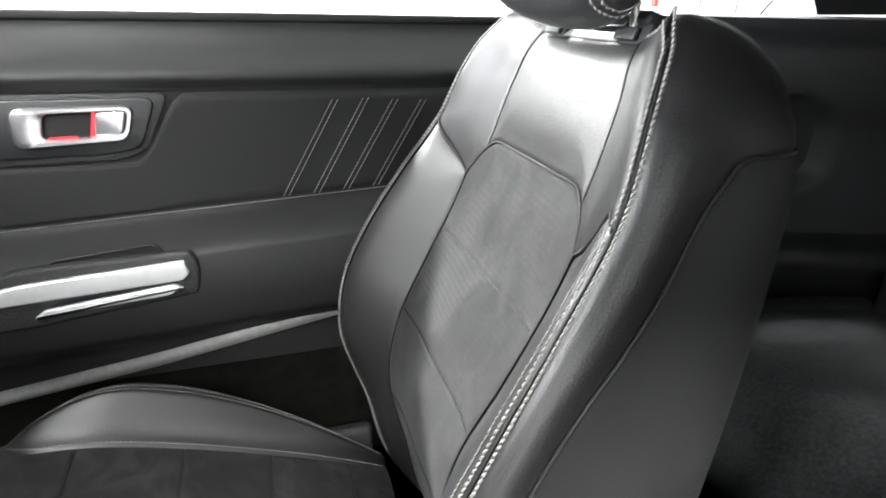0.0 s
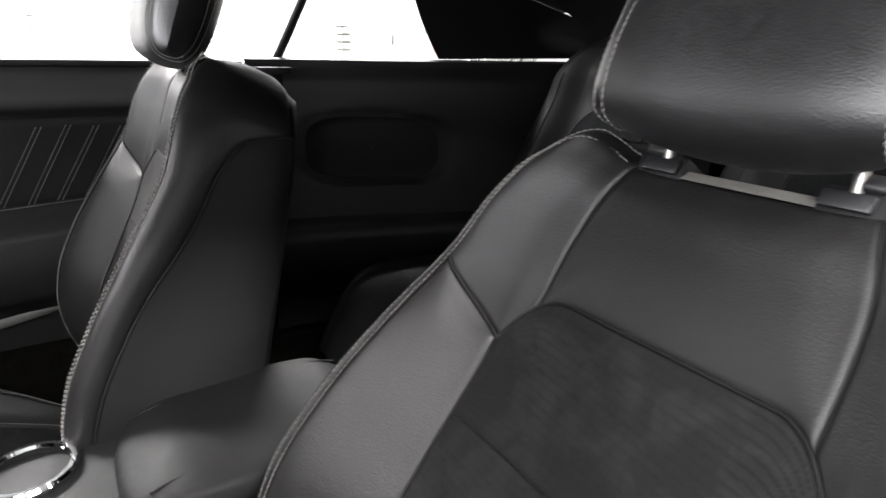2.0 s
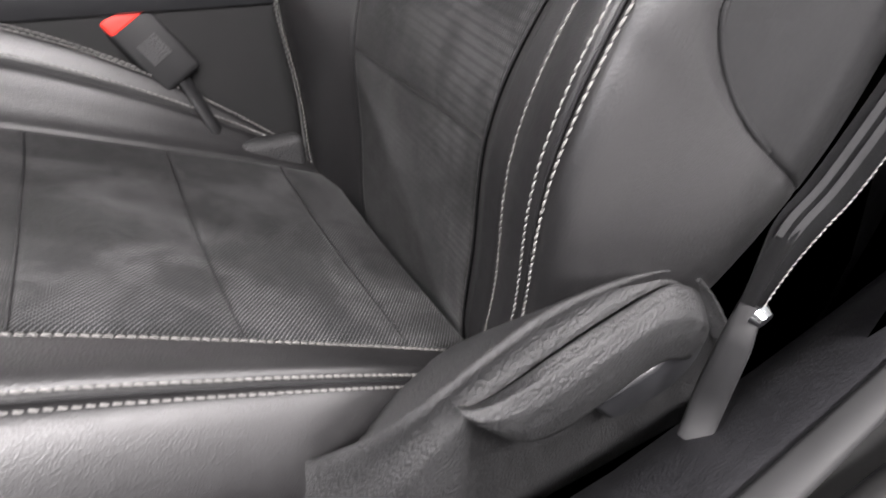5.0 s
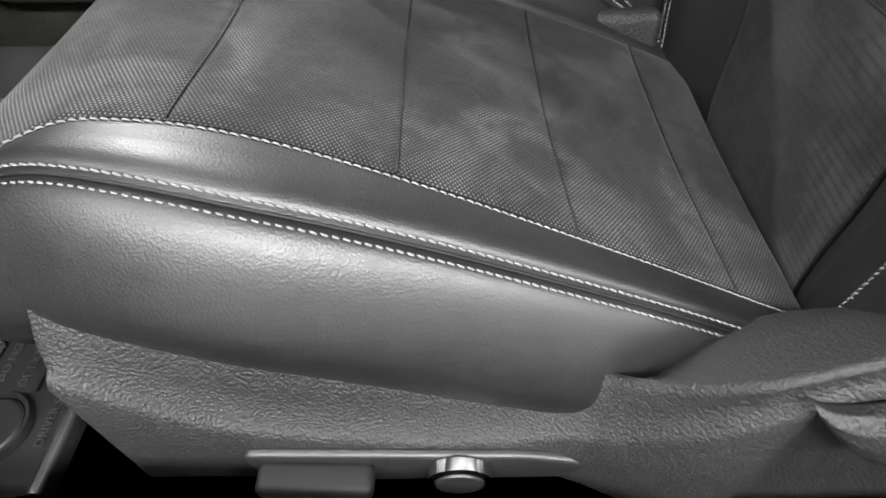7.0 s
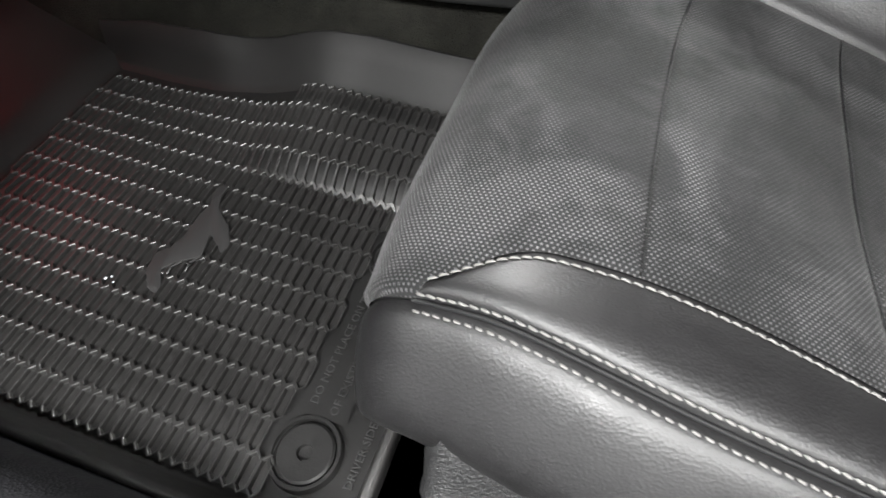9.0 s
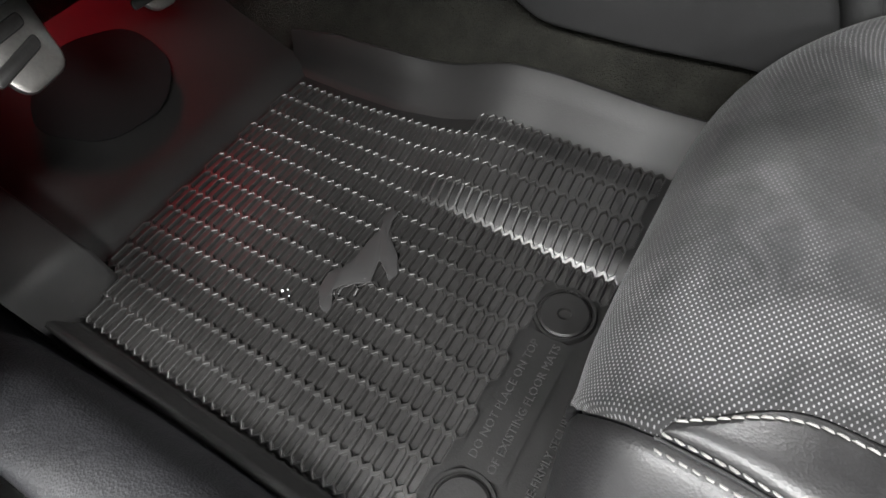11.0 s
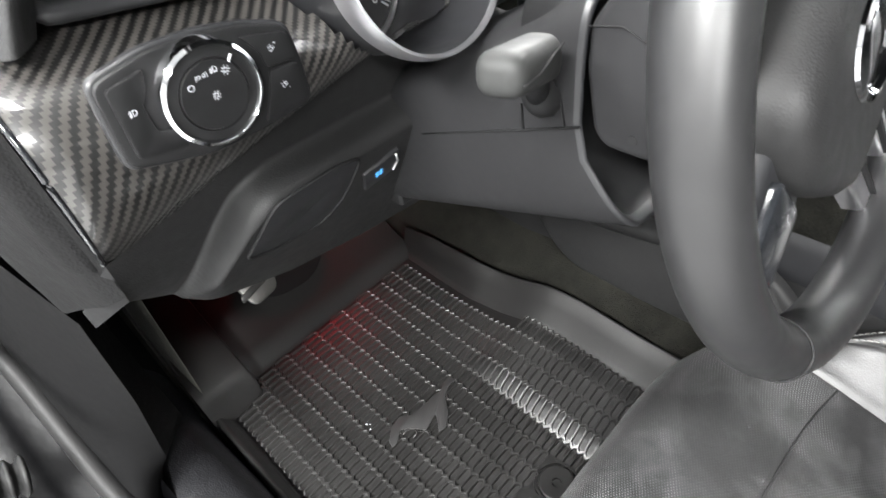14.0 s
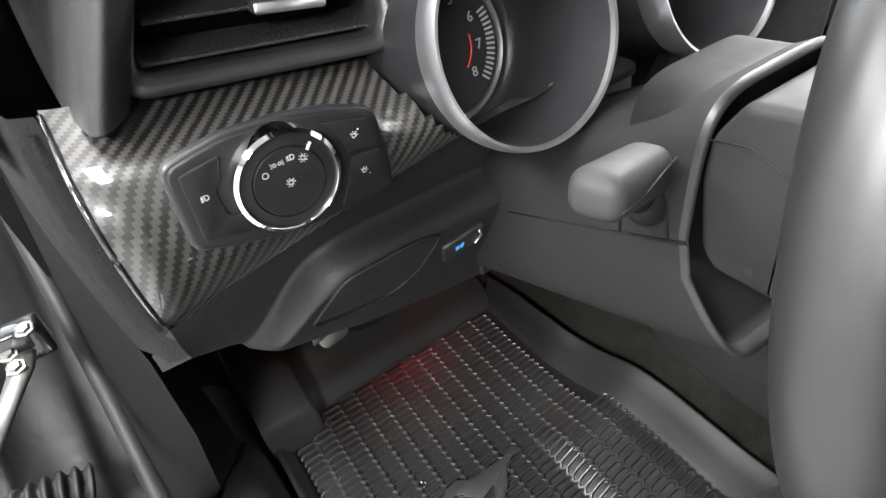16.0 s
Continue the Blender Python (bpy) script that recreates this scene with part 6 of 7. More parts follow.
def low_x(y, z):
    zb = np.interp(y, [-0.556, -0.45, -0.33, -0.25], [0.6, 0.62, 0.645, 0.655])
    zl = np.interp(y, [-0.556, -0.53, -0.48, -0.4, -0.3, -0.2], [0.545, 0.49, 0.415, 0.39, 0.372, 0.36])
    vv = np.clip((z - zb) / (zl - zb), 0, 1)
    return -0.536 - 0.11 * vv - 0.04 * vv**3 + 0.036 * (1 - 0.35 * vv**2)


rim = np.stack([low_x(ys, zs) + 0.001, ys, zs], -1)
part("pocket_lid", sheet(np.array([rim + (rim.mean(0) - rim) * q + np.array([0.0025 * math.sin(q * 3.1), 0, 0]) for q in np.linspace(0, 1, 8)]), close_v=True), SMOOTH, dash, "smooth pocket lid")
part("lid_gap", tube(rim + np.array([0.0005, 0, 0]), 0.0016, 6, closed=True), DARK, dash)
BT2 = Matrix.Translation((float(low_x(-0.326, 0.532)) + 0.001, -0.326, 0.532)) @ Matrix.Rotation(radians(29), 4, "Y") @ Matrix.Rotation(radians(12), 4, "X")
BLUE = material("blue_lit_symbol", (0.1, 0.45, 1.0), 0.5, emit=0.14)
boot = part("boot_button", rbox(0, 0, 0, 0.005, 0.042, 0.034, 0.002, 3), SMOOTH, dash, "small black button with a blue lit sign")
boot.data.transform(BT2)
for y0, z0, w0, h0 in ((0.0, 0.003, 0.009, 0.0012), (0.0, -0.002, 0.009, 0.0012), (-0.0025, 0.0005, 0.0012, 0.009), (0.0025, 0.0005, 0.0012, 0.009)):
    part("lit_sign", rbox(0.0026, y0 - 0.004, z0, 0.0006, w0, h0, 0), BLUE, boot, "blue lit sign").data.transform(BT2)
part("chrome_corner", tube([BT2 @ Vector(q) for q in ((0.0025, 0.016, 0.013), (0.003, 0.0185, -0.002), (0.0025, 0.013, -0.0145))], 0.0011, 6), CHROME, boot, "thin bright edge")
k = np.linspace(0, 1, 12)
part("end_return", sheet(np.array([[np.array([-0.536 - 0.03 * b, -0.556, 0.6 - 0.055 * b]) * (1 - a) + np.array([-0.62, -0.585, 0.52 - 0.02 * b]) * a for a in k] for b in k])), DARK, dash)
part("under_panel", sheet(np.array([[(-0.676 - 0.3 * a, y, float(np.interp(y, [-0.556, -0.53, -0.48, -0.4, -0.3, -0.2], [0.545, 0.49, 0.415, 0.39, 0.372, 0.36])) + 0.03 * a) for a in np.linspace(0, 1, 8)] for y in np.linspace(-0.556, 0.0, 12)])), DARK, dash, "black under-dash cover")
part("vacuum_slot", rbox(-0.6, -0.272, 0.452, 0.03, 0.03, 0.02, 0.003, 1), DARK, dash)

# instruments
gauges = thing("instrument_cluster", "twin round instruments in chrome-lipped tubes", "gauge", (-0.52, -0.22, 0.65))


DIAL_INK = material("grey_dial_print", (0.22, 0.225, 0.23), 0.6, vary=0.05)
BEZEL = material("dull_silver_bezel", (0.5, 0.5, 0.52), 0.4, metal=1.0, vary=0.05)


def gauge(cx, cy, cz, r, name, digits):
    m = Matrix.Translation((cx, cy, cz)) @ Matrix.Rotation(radians(-17), 4, "Y") @ Matrix.Rotation(radians(90), 4, "Y")
    tube_p = part(name, lathe([(r * 0.86, -0.11), (r * 0.9, -0.06), (r * 0.935, -0.004), (r * 0.95, 0.0)], m, 64), SMOOTH, gauges, "smooth black tube")
    part("bezel", lathe([(r * 0.945, -0.001), (r * 0.955, 0.0025), (r * 0.985, 0.003), (r * 1.0, 0.0), (r * 1.008, -0.005)], m, 64), BEZEL, tube_p, "satin chrome bezel")
    part("tube_flank", lathe([(r * 1.0075, -0.0045), (r * 1.008, -0.009), (r * 0.995, -0.016), (r * 0.96, -0.022)], m, 64), BEZEL, tube_p, "satin chrome flank")
    part("dial", lathe([(0, -0.109), (r * 0.86, -0.109)], m, 48), DARK, tube_p, "black dial face")
    f = m @ Matrix.Translation((0, 0, -0.1085)) @ Matrix.Rotation(radians(90), 4, "Z")
    part("dial_ring", lathe([(r * 0.78, 0.0), (r * 0.79, 0.003), (r * 0.83, 0.003), (r * 0.86, 0.0)], m @ Matrix.Translation((0, 0, -0.108)), 64), CHROME, tube_p, "thin chrome ring")
    for k in range(60):
        a = radians(225 - 4.55 * k)
        if k % 5 and k < 45:
            continue
        p = Matrix.Rotation(a, 4, "Z") @ Matrix.Translation((r * 0.69, 0, 0.0006))
        part("tick", rbox(0, 0, 0, r * 0.11, 0.0009 if k < 45 else 0.0016, 0.0004, 0), DIAL_INK, tube_p).data.transform(f @ p)
    for i in range(digits):
        a = radians(225 - 270 * i / (digits - 1))
        writing(str(i), r * 0.16, f @ Matrix.Translation((r * 0.53 * math.cos(a), r * 0.53 * math.sin(a), 0.0006)), tube_p, DIAL_INK, "numeral")
    k = np.linspace(radians(-45), radians(5), 12)
    bmr = tube([f @ Vector((r * 0.42 * math.cos(a), r * 0.42 * math.sin(a), 0.0006)) for a in k], 0.0006, 5)
    part("red_arc", bmr, RED, tube_p, "thin red line")
    return tube_p


gauge(-0.4715, -0.308, 0.7225, 0.067, "rev_counter", 9)
gauge(-0.4715, -0.133, 0.7225, 0.067, "speedometer", 9)
part("cluster_panel", rbox(-0.55, -0.22, 0.75, 0.02, 0.05, 0.16, 0.004), DARK, gauges)
part("cluster_ledge", rbox(-0.525, -0.22, 0.655, 0.06, 0.075, 0.012, 0.005, 3), SMOOTH, gauges, "satin black ledge between the dials")

# ---- steering column ----
COLUMN = material("grey_column_plastic", (0.012, 0.012, 0.0128), 0.6, vary=0.12, spec=0.22, bumps=(("noise", 900, 0.25, 0.0003),))
col = thing("steering_column", "grey-black steering column shroud with stalk", "steering column", (-0.45, -0.225, 0.5))


def shroud(x, a):
    """Outline of the shroud at a station x, round the column: flat sides, softly rounded corners."""
    k = np.clip((-0.37 - x) / 0.25, 0, 1)
    mid = 0.622 + 0.37 * (x + 0.37)
    c, s = np.cos(a), np.sin(a)
    e = 0.4
    yy = -0.224 + (0.064 + 0.006 * k) * np.sign(c) * np.abs(c) ** e
    zz = mid + np.where(s > 0, 0.086 - 0.04 * k, 0.086 + 0.012 * k) * np.sign(s) * np.abs(s) ** e
    return x + 0.75 * np.clip(0.6 - zz, 0, 0.06) * (1 - k), yy, zz


aa = np.linspace(0, 2 * np.pi, 88, endpoint=False)
P = np.array([np.stack(np.broadcast_arrays(*shroud(x, aa)), -1) for x in np.linspace(-0.372, -0.64, 26)])
part("shroud", sheet(P, close_v=True), COLUMN, col, "satin grey-black shroud", smooth=60)
R0 = P[0]
cen = R0.mean(0)
part("shroud_lip", sheet(np.array([R0, R0 + [0.003, 0, 0] + (cen - R0) * 0.008, R0 + [0.005, 0, 0] + (cen - R0) * 0.03, R0 + [0.003, 0, 0] + (cen - R0) * 0.055, R0 + [-0.004, 0, 0] + (cen - R0) * 0.07]), close_v=True), SMOOTH, col, "rounded shroud lip", smooth=70)
part("shroud_throat", sheet(np.array([R0 + [-0.003, 0, 0] + (cen - R0) * 0.068, R0 + [-0.05, 0, 0] + (cen - R0) * 0.1, R0 + [-0.055, 0, 0] + (cen - R0) * 0.9]), close_v=True), DARK, col, "dark inside of the shroud")
SIDE = -0.2885
part("seam_line", tube([(-0.525, SIDE - 0.003, 0.560), (-0.47, SIDE - 0.002, 0.580), (-0.413, SIDE - 0.001, 0.601), (-0.366, SIDE, 0.6185)], 0.0010, 6), DARK, col)
part("seam_line", tube([(-0.413, SIDE - 0.001, 0.601), (-0.414, SIDE - 0.001, 0.622)], 0.0009, 6), DARK, col)
part("seam_line", tube([(-0.378, SIDE, 0.614), (-0.382, SIDE, 0.634), (-0.388, SIDE, 0.650)], 0.0009, 6), DARK, col)
HOUSE = Matrix.Translation((0, -0.165, 0)) @ Matrix.Rotation(radians(90), 4, "X")
part("switch_housing", slab(rounded([(-0.368, 0.684), (-0.353, 0.708), (-0.318, 0.712), (-0.312, 0.604), (-0.352, 0.604), (-0.361, 0.614), (-0.369, 0.657)], 0.006, 4), 0.118, HOUSE, 0.006, 3), COLUMN, col, "grey-black switch housing")
part("housing_back", slab(rounded([(-0.327, 0.70), (-0.28, 0.70), (-0.275, 0.575), (-0.318, 0.580), (-0.330, 0.604)], 0.008, 4), 0.104, HOUSE, 0.008, 3), COLUMN, col, "darker rear of the housing")
part("housing_seam", tube([(-0.3675, -0.2835, 0.684), (-0.345, -0.2838, 0.688), (-0.316, -0.2838, 0.676)], 0.0005, 6), DARK, col)
part("housing_hole", lathe([(0, 0.0003), (0.0032, 0.0003), (0.0036, -0.001)], Matrix.Translation((-0.331, -0.2834, 0.6175)) @ Matrix.Rotation(radians(90), 4, "X"), 16), DARK, col)
part("hub_neck", lathe([(0.045, -0.03), (0.05, 0.0), (0.06, 0.02), (0.07, 0.04)], Matrix.Translation((-0.305, -0.225, 0.665)) @ Matrix.Rotation(radians(72), 4, "Y"), 40), DARK, col)
# indicator stalk: a ball in the shroud, a short neck and a faceted grip with a flat end
part("stalk_boot", lathe([(0, 0.014), (0.008, 0.012), (0.0135, 0.007), (0.016, 0.0), (0.0165, -0.004)], Matrix.Translation((-0.397, SIDE + 0.001, 0.633)) @ Matrix.Rotation(radians(90), 4, "X"), 28), DARK, col, "black stalk boot")
stalk = part("indicator_stalk", tube([(-0.397, -0.292, 0.636), (-0.392, -0.303, 0.650), (-0.386, -0.312, 0.666), (-0.383, -0.318, 0.676)], [0.0095, 0.0098, 0.0112, 0.012], 20, flat=0.9, up=(1, 0, 0.4)), COLUMN, col, "grey indicator stalk with flat end")
tip, root = Vector((-0.369, -0.367, 0.687)), Vector((-0.383, -0.304, 0.675))
dz = (tip - root).normalized()
dx = (Vector((1, 0, 0.1)) - dz * dz.dot(Vector((1, 0, 0.1)))).normalized()
HM = Matrix((dx, dz.cross(dx), dz)).transposed().to_4x4()
HM.translation = (tip + root) / 2
bm = rbox(0, 0, 0, 0.029, 0.027, (tip - root).length, 0.0105, 5)
for q in bm.verts:
    f = q.co.z / 0.032
    q.co.x *= 1 + 0.06 * f
    q.co.y *= 1 - 0.06 * f
    if f < 0:
        q.co.y += 0.004 * f
bm.transform(HM)
GRIP = material("grey_stalk_plastic", (0.022, 0.0225, 0.022), 0.6, vary=0.08, spec=0.3, bumps=(("noise", 1200, 0.2, 0.0002),))
grip_o = part("stalk_grip", bm, GRIP, stalk, "faceted grey grip with flat end", smooth=40)
part("grip_groove", tube([HM @ Vector(p) for p in ((0.0146, -0.004, 0.028), (0.0148, -0.003, 0.008), (0.0146, 0.002, -0.008), (0.0142, 0.006, -0.026))], 0.0007, 6), DARK, grip_o)

# ---- steering wheel ----
wheel = thing("steering_wheel", "black leather steering wheel with silver spokes", "steering wheel", (-0.248, -0.225, 0.69))
C, tl = np.array([-0.247, -0.214, 0.671]), radians(17)
upv, rgt, fwd = np.array([-math.sin(tl), 0, math.cos(tl)]), np.array([0, 1.0, 0]), np.array([math.cos(tl), 0, math.sin(tl)])


def wpt(a, b, d=0.0):
    """A point of the wheel's own plane: a to +y, b up, d towards the driver."""
    return C + rgt * a + upv * b + fwd * d


q = np.linspace(0, 2 * np.pi, 120, endpoint=False)
grip = 0.0172 + 0.0016 * np.exp(-((np.abs(((q / np.pi * 180 + 180) % 360) - 180 - 45) / 14) ** 2)) + 0.0016 * np.exp(-((np.abs(((q / np.pi * 180 + 180) % 360) - 180 - 135) / 14) ** 2))
ring = np.array([wpt(0.170 * math.cos(a), 0.170 * math.sin(a)) for a in q])
part("rim", tube(ring, grip, 20, True, up=fwd, flat=1.1), material("smooth_wheel_leather", (0.014, 0.014, 0.0145), 0.4, vary=0.08, bumps=(("grain", 900, 0.06, 0.0002),)), wheel, "smooth black leather rim")
for a in (228, 312):
    b0 = radians(a)
    loop = [wpt((0.170 + 0.0178 * math.cos(s)) * math.cos(b0), (0.170 + 0.0178 * math.cos(s)) * math.sin(b0), 0.0195 * math.sin(s)) for s in np.linspace(0, 2 * np.pi, 24, endpoint=False)]
    part("rim_seam", tube(loop, 0.0008, 5, True), DARK, wheel)
inner = np.array([wpt(0.1522 * math.cos(a), 0.1522 * math.sin(a), 0.006) for a in np.linspace(radians(-60), radians(60), 60)])
stitches(inner, -(inner - C), wheel, pitch=0.007, length=0.004, radius=0.0008, mat=DARK)


TURNED = radians(34)     # the wheel stands turned to the left


def wslab(outline, depth, d, bevel):
    m = Matrix(((rgt[0], upv[0], fwd[0], 0), (rgt[1], upv[1], fwd[1], 0), (rgt[2], upv[2], fwd[2], 0), (0, 0, 0, 1)))
    m.translation = C + fwd * d
    ct, sn = math.cos(TURNED), math.sin(TURNED)
    return slab([(ct * a - sn * b, sn * a + ct * b) for a, b in outline], depth, m, bevel, 3)


hub = part("airbag_cover", wslab(rounded([(-0.075, 0.055), (0.075, 0.055), (0.092, 0.0), (0.06, -0.07), (-0.06, -0.07), (-0.092, 0.0)], 0.03, 8), 0.045, -0.035, 0.016), SOFT, wheel, "soft black airbag cover")
part("emblem_ring", lathe([(0.024, 0.0), (0.026, 0.003), (0.03, 0.002), (0.031, 0.0)], Matrix.Translation(C + fwd * 0.0105) @ Matrix.Rotation(radians(90) - tl, 4, "Y"), 40), MIRROR_CHROME, hub, "bright chrome emblem ring")
part("emblem", lathe([(0, 0.002), (0.018, 0.002), (0.022, 0.0)], Matrix.Translation(C + fwd * 0.0105) @ Matrix.Rotation(radians(90) - tl, 4, "Y"), 32), MIRROR_CHROME, hub, "plain bright emblem disc")
for s in (-1, 1):
    part("side_spoke", wslab(rounded([(s * 0.07, 0.03), (s * 0.154, 0.03), (s * 0.157, -0.025), (s * 0.075, -0.03)], 0.012), 0.022, -0.03, 0.006), SMOOTH, wheel, "black switch spoke")
    part("switch_pad", wslab(rounded([(s * 0.09, 0.02), (s * 0.14, 0.02), (s * 0.142, -0.015), (s * 0.092, -0.018)], 0.008), 0.008, -0.01, 0.003), GLOSS, wheel, "black switch pad")
    part("silver_spoke", wslab(rounded([(s * 0.013, -0.06), (s * 0.037, -0.058), (s * 0.032, -0.156), (s * 0.013, -0.158)], 0.006), 0.014, -0.02, 0.004), CHROME, wheel, "satin silver lower spoke")
    part("spoke_inlay", wslab(rounded([(s * 0.0155, -0.075), (s * 0.02, -0.075), (s * 0.018, -0.155), (s * 0.0155, -0.155)], 0.001), 0.004, -0.0065, 0.001), DARK, wheel, "black spoke inlay")

# ---- pedals ----


def pedal(name, label, pts, holes, parent_at):
    th = thing(name, label, "pedal", parent_at, group="pedals")
    a, b, c, d = (Vector(p) for p in pts)      # top left, top right, bottom right, bottom left
    ux = ((b - a) + (c - d)).normalized()
    uz = ((d - a) + (c - b)).normalized().cross(ux).normalized()
    uy = uz.cross(ux)
    m = Matrix((ux, uy, uz)).transposed().to_4x4()
    m.translation = a
    inv = m.inverted()
    out = rounded([(p.x, p.y) for p in (inv @ q for q in (a, b, c, d))], 0.012, 5)
    part("pad_plate", slab(out, 0.006, m, 0.003), STEEL, th, "brushed steel plate")
    w = (b - a).length
    for k in range(holes):
        f = (k + 0.8) / (holes + 0.6)
        o = [(w * (0.22 + 0.0 * f), uy.dot(d - a) * f - 0.005), (w * 0.82, uy.dot(c - b) * f - 0.005), (w * 0.82, uy.dot(c - b) * f + 0.005), (w * 0.22, uy.dot(d - a) * f + 0.005)]
        part("rubber_grip", slab(rounded(o, 0.005, 4), 0.003, m @ Matrix.Translation((0, 0, 0.006)), 0.0015), RUBBER, th, "black rubber grip bar")
    mid = (a + b + c + d) / 4
    part("arm", tube([mid + Vector((-0.012, 0, 0)), mid + Vector((-0.06, 0, 0.12)), mid + Vector((-0.1, 0, 0.3))], 0.009, 8), DARK, th)
    return th


pedal("clutch_pedal", "steel clutch pedal with rubber bars", ((-0.775, -0.455, 0.375), (-0.775, -0.388, 0.353), (-0.745, -0.398, 0.305), (-0.745, -0.438, 0.300)), 3, (-0.76, -0.42, 0.3))
pedal("brake_pedal", "steel brake pedal with rubber bars", ((-0.885, -0.285, 0.30), (-0.885, -0.213, 0.282), (-0.86, -0.226, 0.237), (-0.86, -0.258, 0.239)), 3, (-0.87, -0.25, 0.24))
pedal("accelerator_pedal", "steel accelerator pedal beside the tunnel", ((-0.965, -0.14, 0.31), (-0.965, -0.085, 0.30), (-0.93, -0.083, 0.182), (-0.93, -0.14, 0.19)), 2, (-0.94, -0.11, 0.18))

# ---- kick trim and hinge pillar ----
# near-black base, so that the colour itself carries the shade on this trim
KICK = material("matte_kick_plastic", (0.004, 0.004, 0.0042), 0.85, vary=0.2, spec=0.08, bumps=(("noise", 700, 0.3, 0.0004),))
kick = thing("kick_trim", "black moulded trim below the dash end", "trim", (-0.7, -0.62, 0.1))
kk = [0, 0.3, 0.65, 1.0]
inn = np.array([(-0.80, -0.64, 0.10), (-0.72, -0.622, 0.2), (-0.69, -0.604, 0.34), (-0.655, -0.594, 0.487)])
outp = np.array([(-0.62, -0.682, 0.11), (-0.78, -0.683, 0.2), (-0.89, -0.684, 0.3), (-1.3, -0.69, 0.66)])
rows = []
for k in np.linspace(0, 1, 26):
    i0 = np.array([np.interp(k, kk, inn[:, j]) for j in range(3)])
    o0 = np.array([np.interp(k, kk, outp[:, j]) for j in range(3)])
    rows.append([i0 + (o0 - i0) * a + np.array([0.015, -0.01, 0]) * math.sin(math.pi * a) for a in np.linspace(0, 1, 24)])
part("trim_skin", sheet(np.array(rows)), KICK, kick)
part("trim_return", sheet(np.array([[np.array(r[0]) * (1 - a) + np.array([r[0][0] - 0.05, -0.58, r[0][2]]) * a for a in np.linspace(0, 1, 8)] for r in rows])), END, kick, "dark inner return")
inner_k = thing("footwell_side", "black carpet on the footwell side", "carpet", (-0.95, -0.56, 0.0))
part("carpet_skin", sheet(np.array([[(-1.25 + a * (0.4 + 0.17 * smooth01((k - 0.35) / 0.15)), -0.558 + 0.02 * k, 0.0 + 0.6 * k) for k in np.linspace(0, 1, 30)] for a in np.linspace(0, 1, 12)])), CARPET, inner_k)
# added plate that closes a see-through gap
part("kick_backing", rbox(-1.0, -0.625, 0.33, 0.01, 0.125, 0.86, 0.002), KICK, kick, "added dark plate closing the gap behind the trim")
# darker copy of the car's black paint; the pillar's shade is in the colour
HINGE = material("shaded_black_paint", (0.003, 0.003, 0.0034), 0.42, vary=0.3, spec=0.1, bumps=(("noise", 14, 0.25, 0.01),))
pillar = thing("hinge_pillar", "black painted hinge pillar with pressed ribs", "body panel", (-0.95, -0.8, 0.0))
rows = []
for k in np.linspace(0, 1, 24):
    z = -0.1 + 1.15 * k
    xo = float(np.interp(z, [-0.1, 0.1, 0.36, 0.62, 0.8, 1.05], [-0.6, -0.66, -1.0, -1.28, -1.45, -1.6]))
    rows.append([(xo - 0.02 - 0.13 * a - 0.02 * math.sin(a * 9), -0.655 - 0.245 * a + 0.012 * math.sin(a * 14 + 5 * k), z) for a in np.linspace(0, 1, 30)])
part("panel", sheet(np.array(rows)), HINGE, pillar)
strap = thing("door_check_strap", "zinc door check strap with bolts on the pillar", "door check", (-0.88, -0.73, 0.38))
ZINC = material("dull_zinc", (0.22, 0.22, 0.21), 0.42, metal=1.0, vary=0.2, scale=25)
part("strap_bar", tube([(-0.885, -0.735, 0.395), (-0.85, -0.735, 0.40), (-0.79, -0.745, 0.41), (-0.70, -0.765, 0.42)], [0.016, 0.015, 0.012, 0.010], 10, flat=0.35, up=(0, 0, 1)), ZINC, strap, "zinc plated strap")
part("bracket", rbox(-0.905, -0.728, 0.40, 0.03, 0.05, 0.05, 0.006), GLOSS, strap, "black painted bracket")
for p in ((-0.85, -0.735, 0.407), (-0.885, -0.715, 0.425), (-0.89, -0.745, 0.4)):
    part("bolt", lathe([(0, 0.007), (0.006, 0.007), (0.008, 0.004), (0.011, 0.003), (0.011, 0)], Matrix.Translation(p) @ Matrix.Rotation(radians(15), 4, "Y"), 6), ZINC, strap, "zinc bolt head")
grommet = thing("wiring_grommet", "ribbed black rubber wiring boot on the pillar", "wiring boot", (-0.8, -0.78, 0.2))
k = np.linspace(0, 1, 60)
part("bellows", tube(np.stack([-0.79 - 0.0 * k, -0.74 - 0.12 * k, 0.25 + 0.02 * np.sin(k * 3)], -1), 0.022 + 0.004 * np.sin(k * 60), 14, up=(0, 0, 1)), SEAL, grommet)
odoor = thing("driver_door", "gloss black driver's door standing wide open", "car door", (-1.1, -1.3, 0.0))
part("door_body", rbox(-1.12, -1.35, 0.28, 0.12, 0.95, 0.85, 0.03, 3, Matrix.Rotation(radians(-16), 4, "Z")), GLOSS, odoor, "gloss black door shell")
part("door_card", rbox(-1.045, -1.35, 0.3, 0.05, 0.88, 0.76, 0.025, 3, Matrix.Rotation(radians(-16), 4, "Z")), SOFT, odoor, "soft black door card")
# outer skin of the car so that the hall doesn't show through
bonnet = thing("bonnet", "gloss black painted bonnet", "body panel", (-2.0, 0.16, 0.3))
u, v = np.meshgrid(np.linspace(0, 1, 16), np.linspace(-1, 1, 16), indexing="ij")
part("panel", sheet(np.stack([-1.2 - 1.3 * u, YC + 0.82 * v, 0.74 - 0.12 * u**2 - 0.1 * np.abs(v) ** 3], -1)), GLOSS, bonnet)

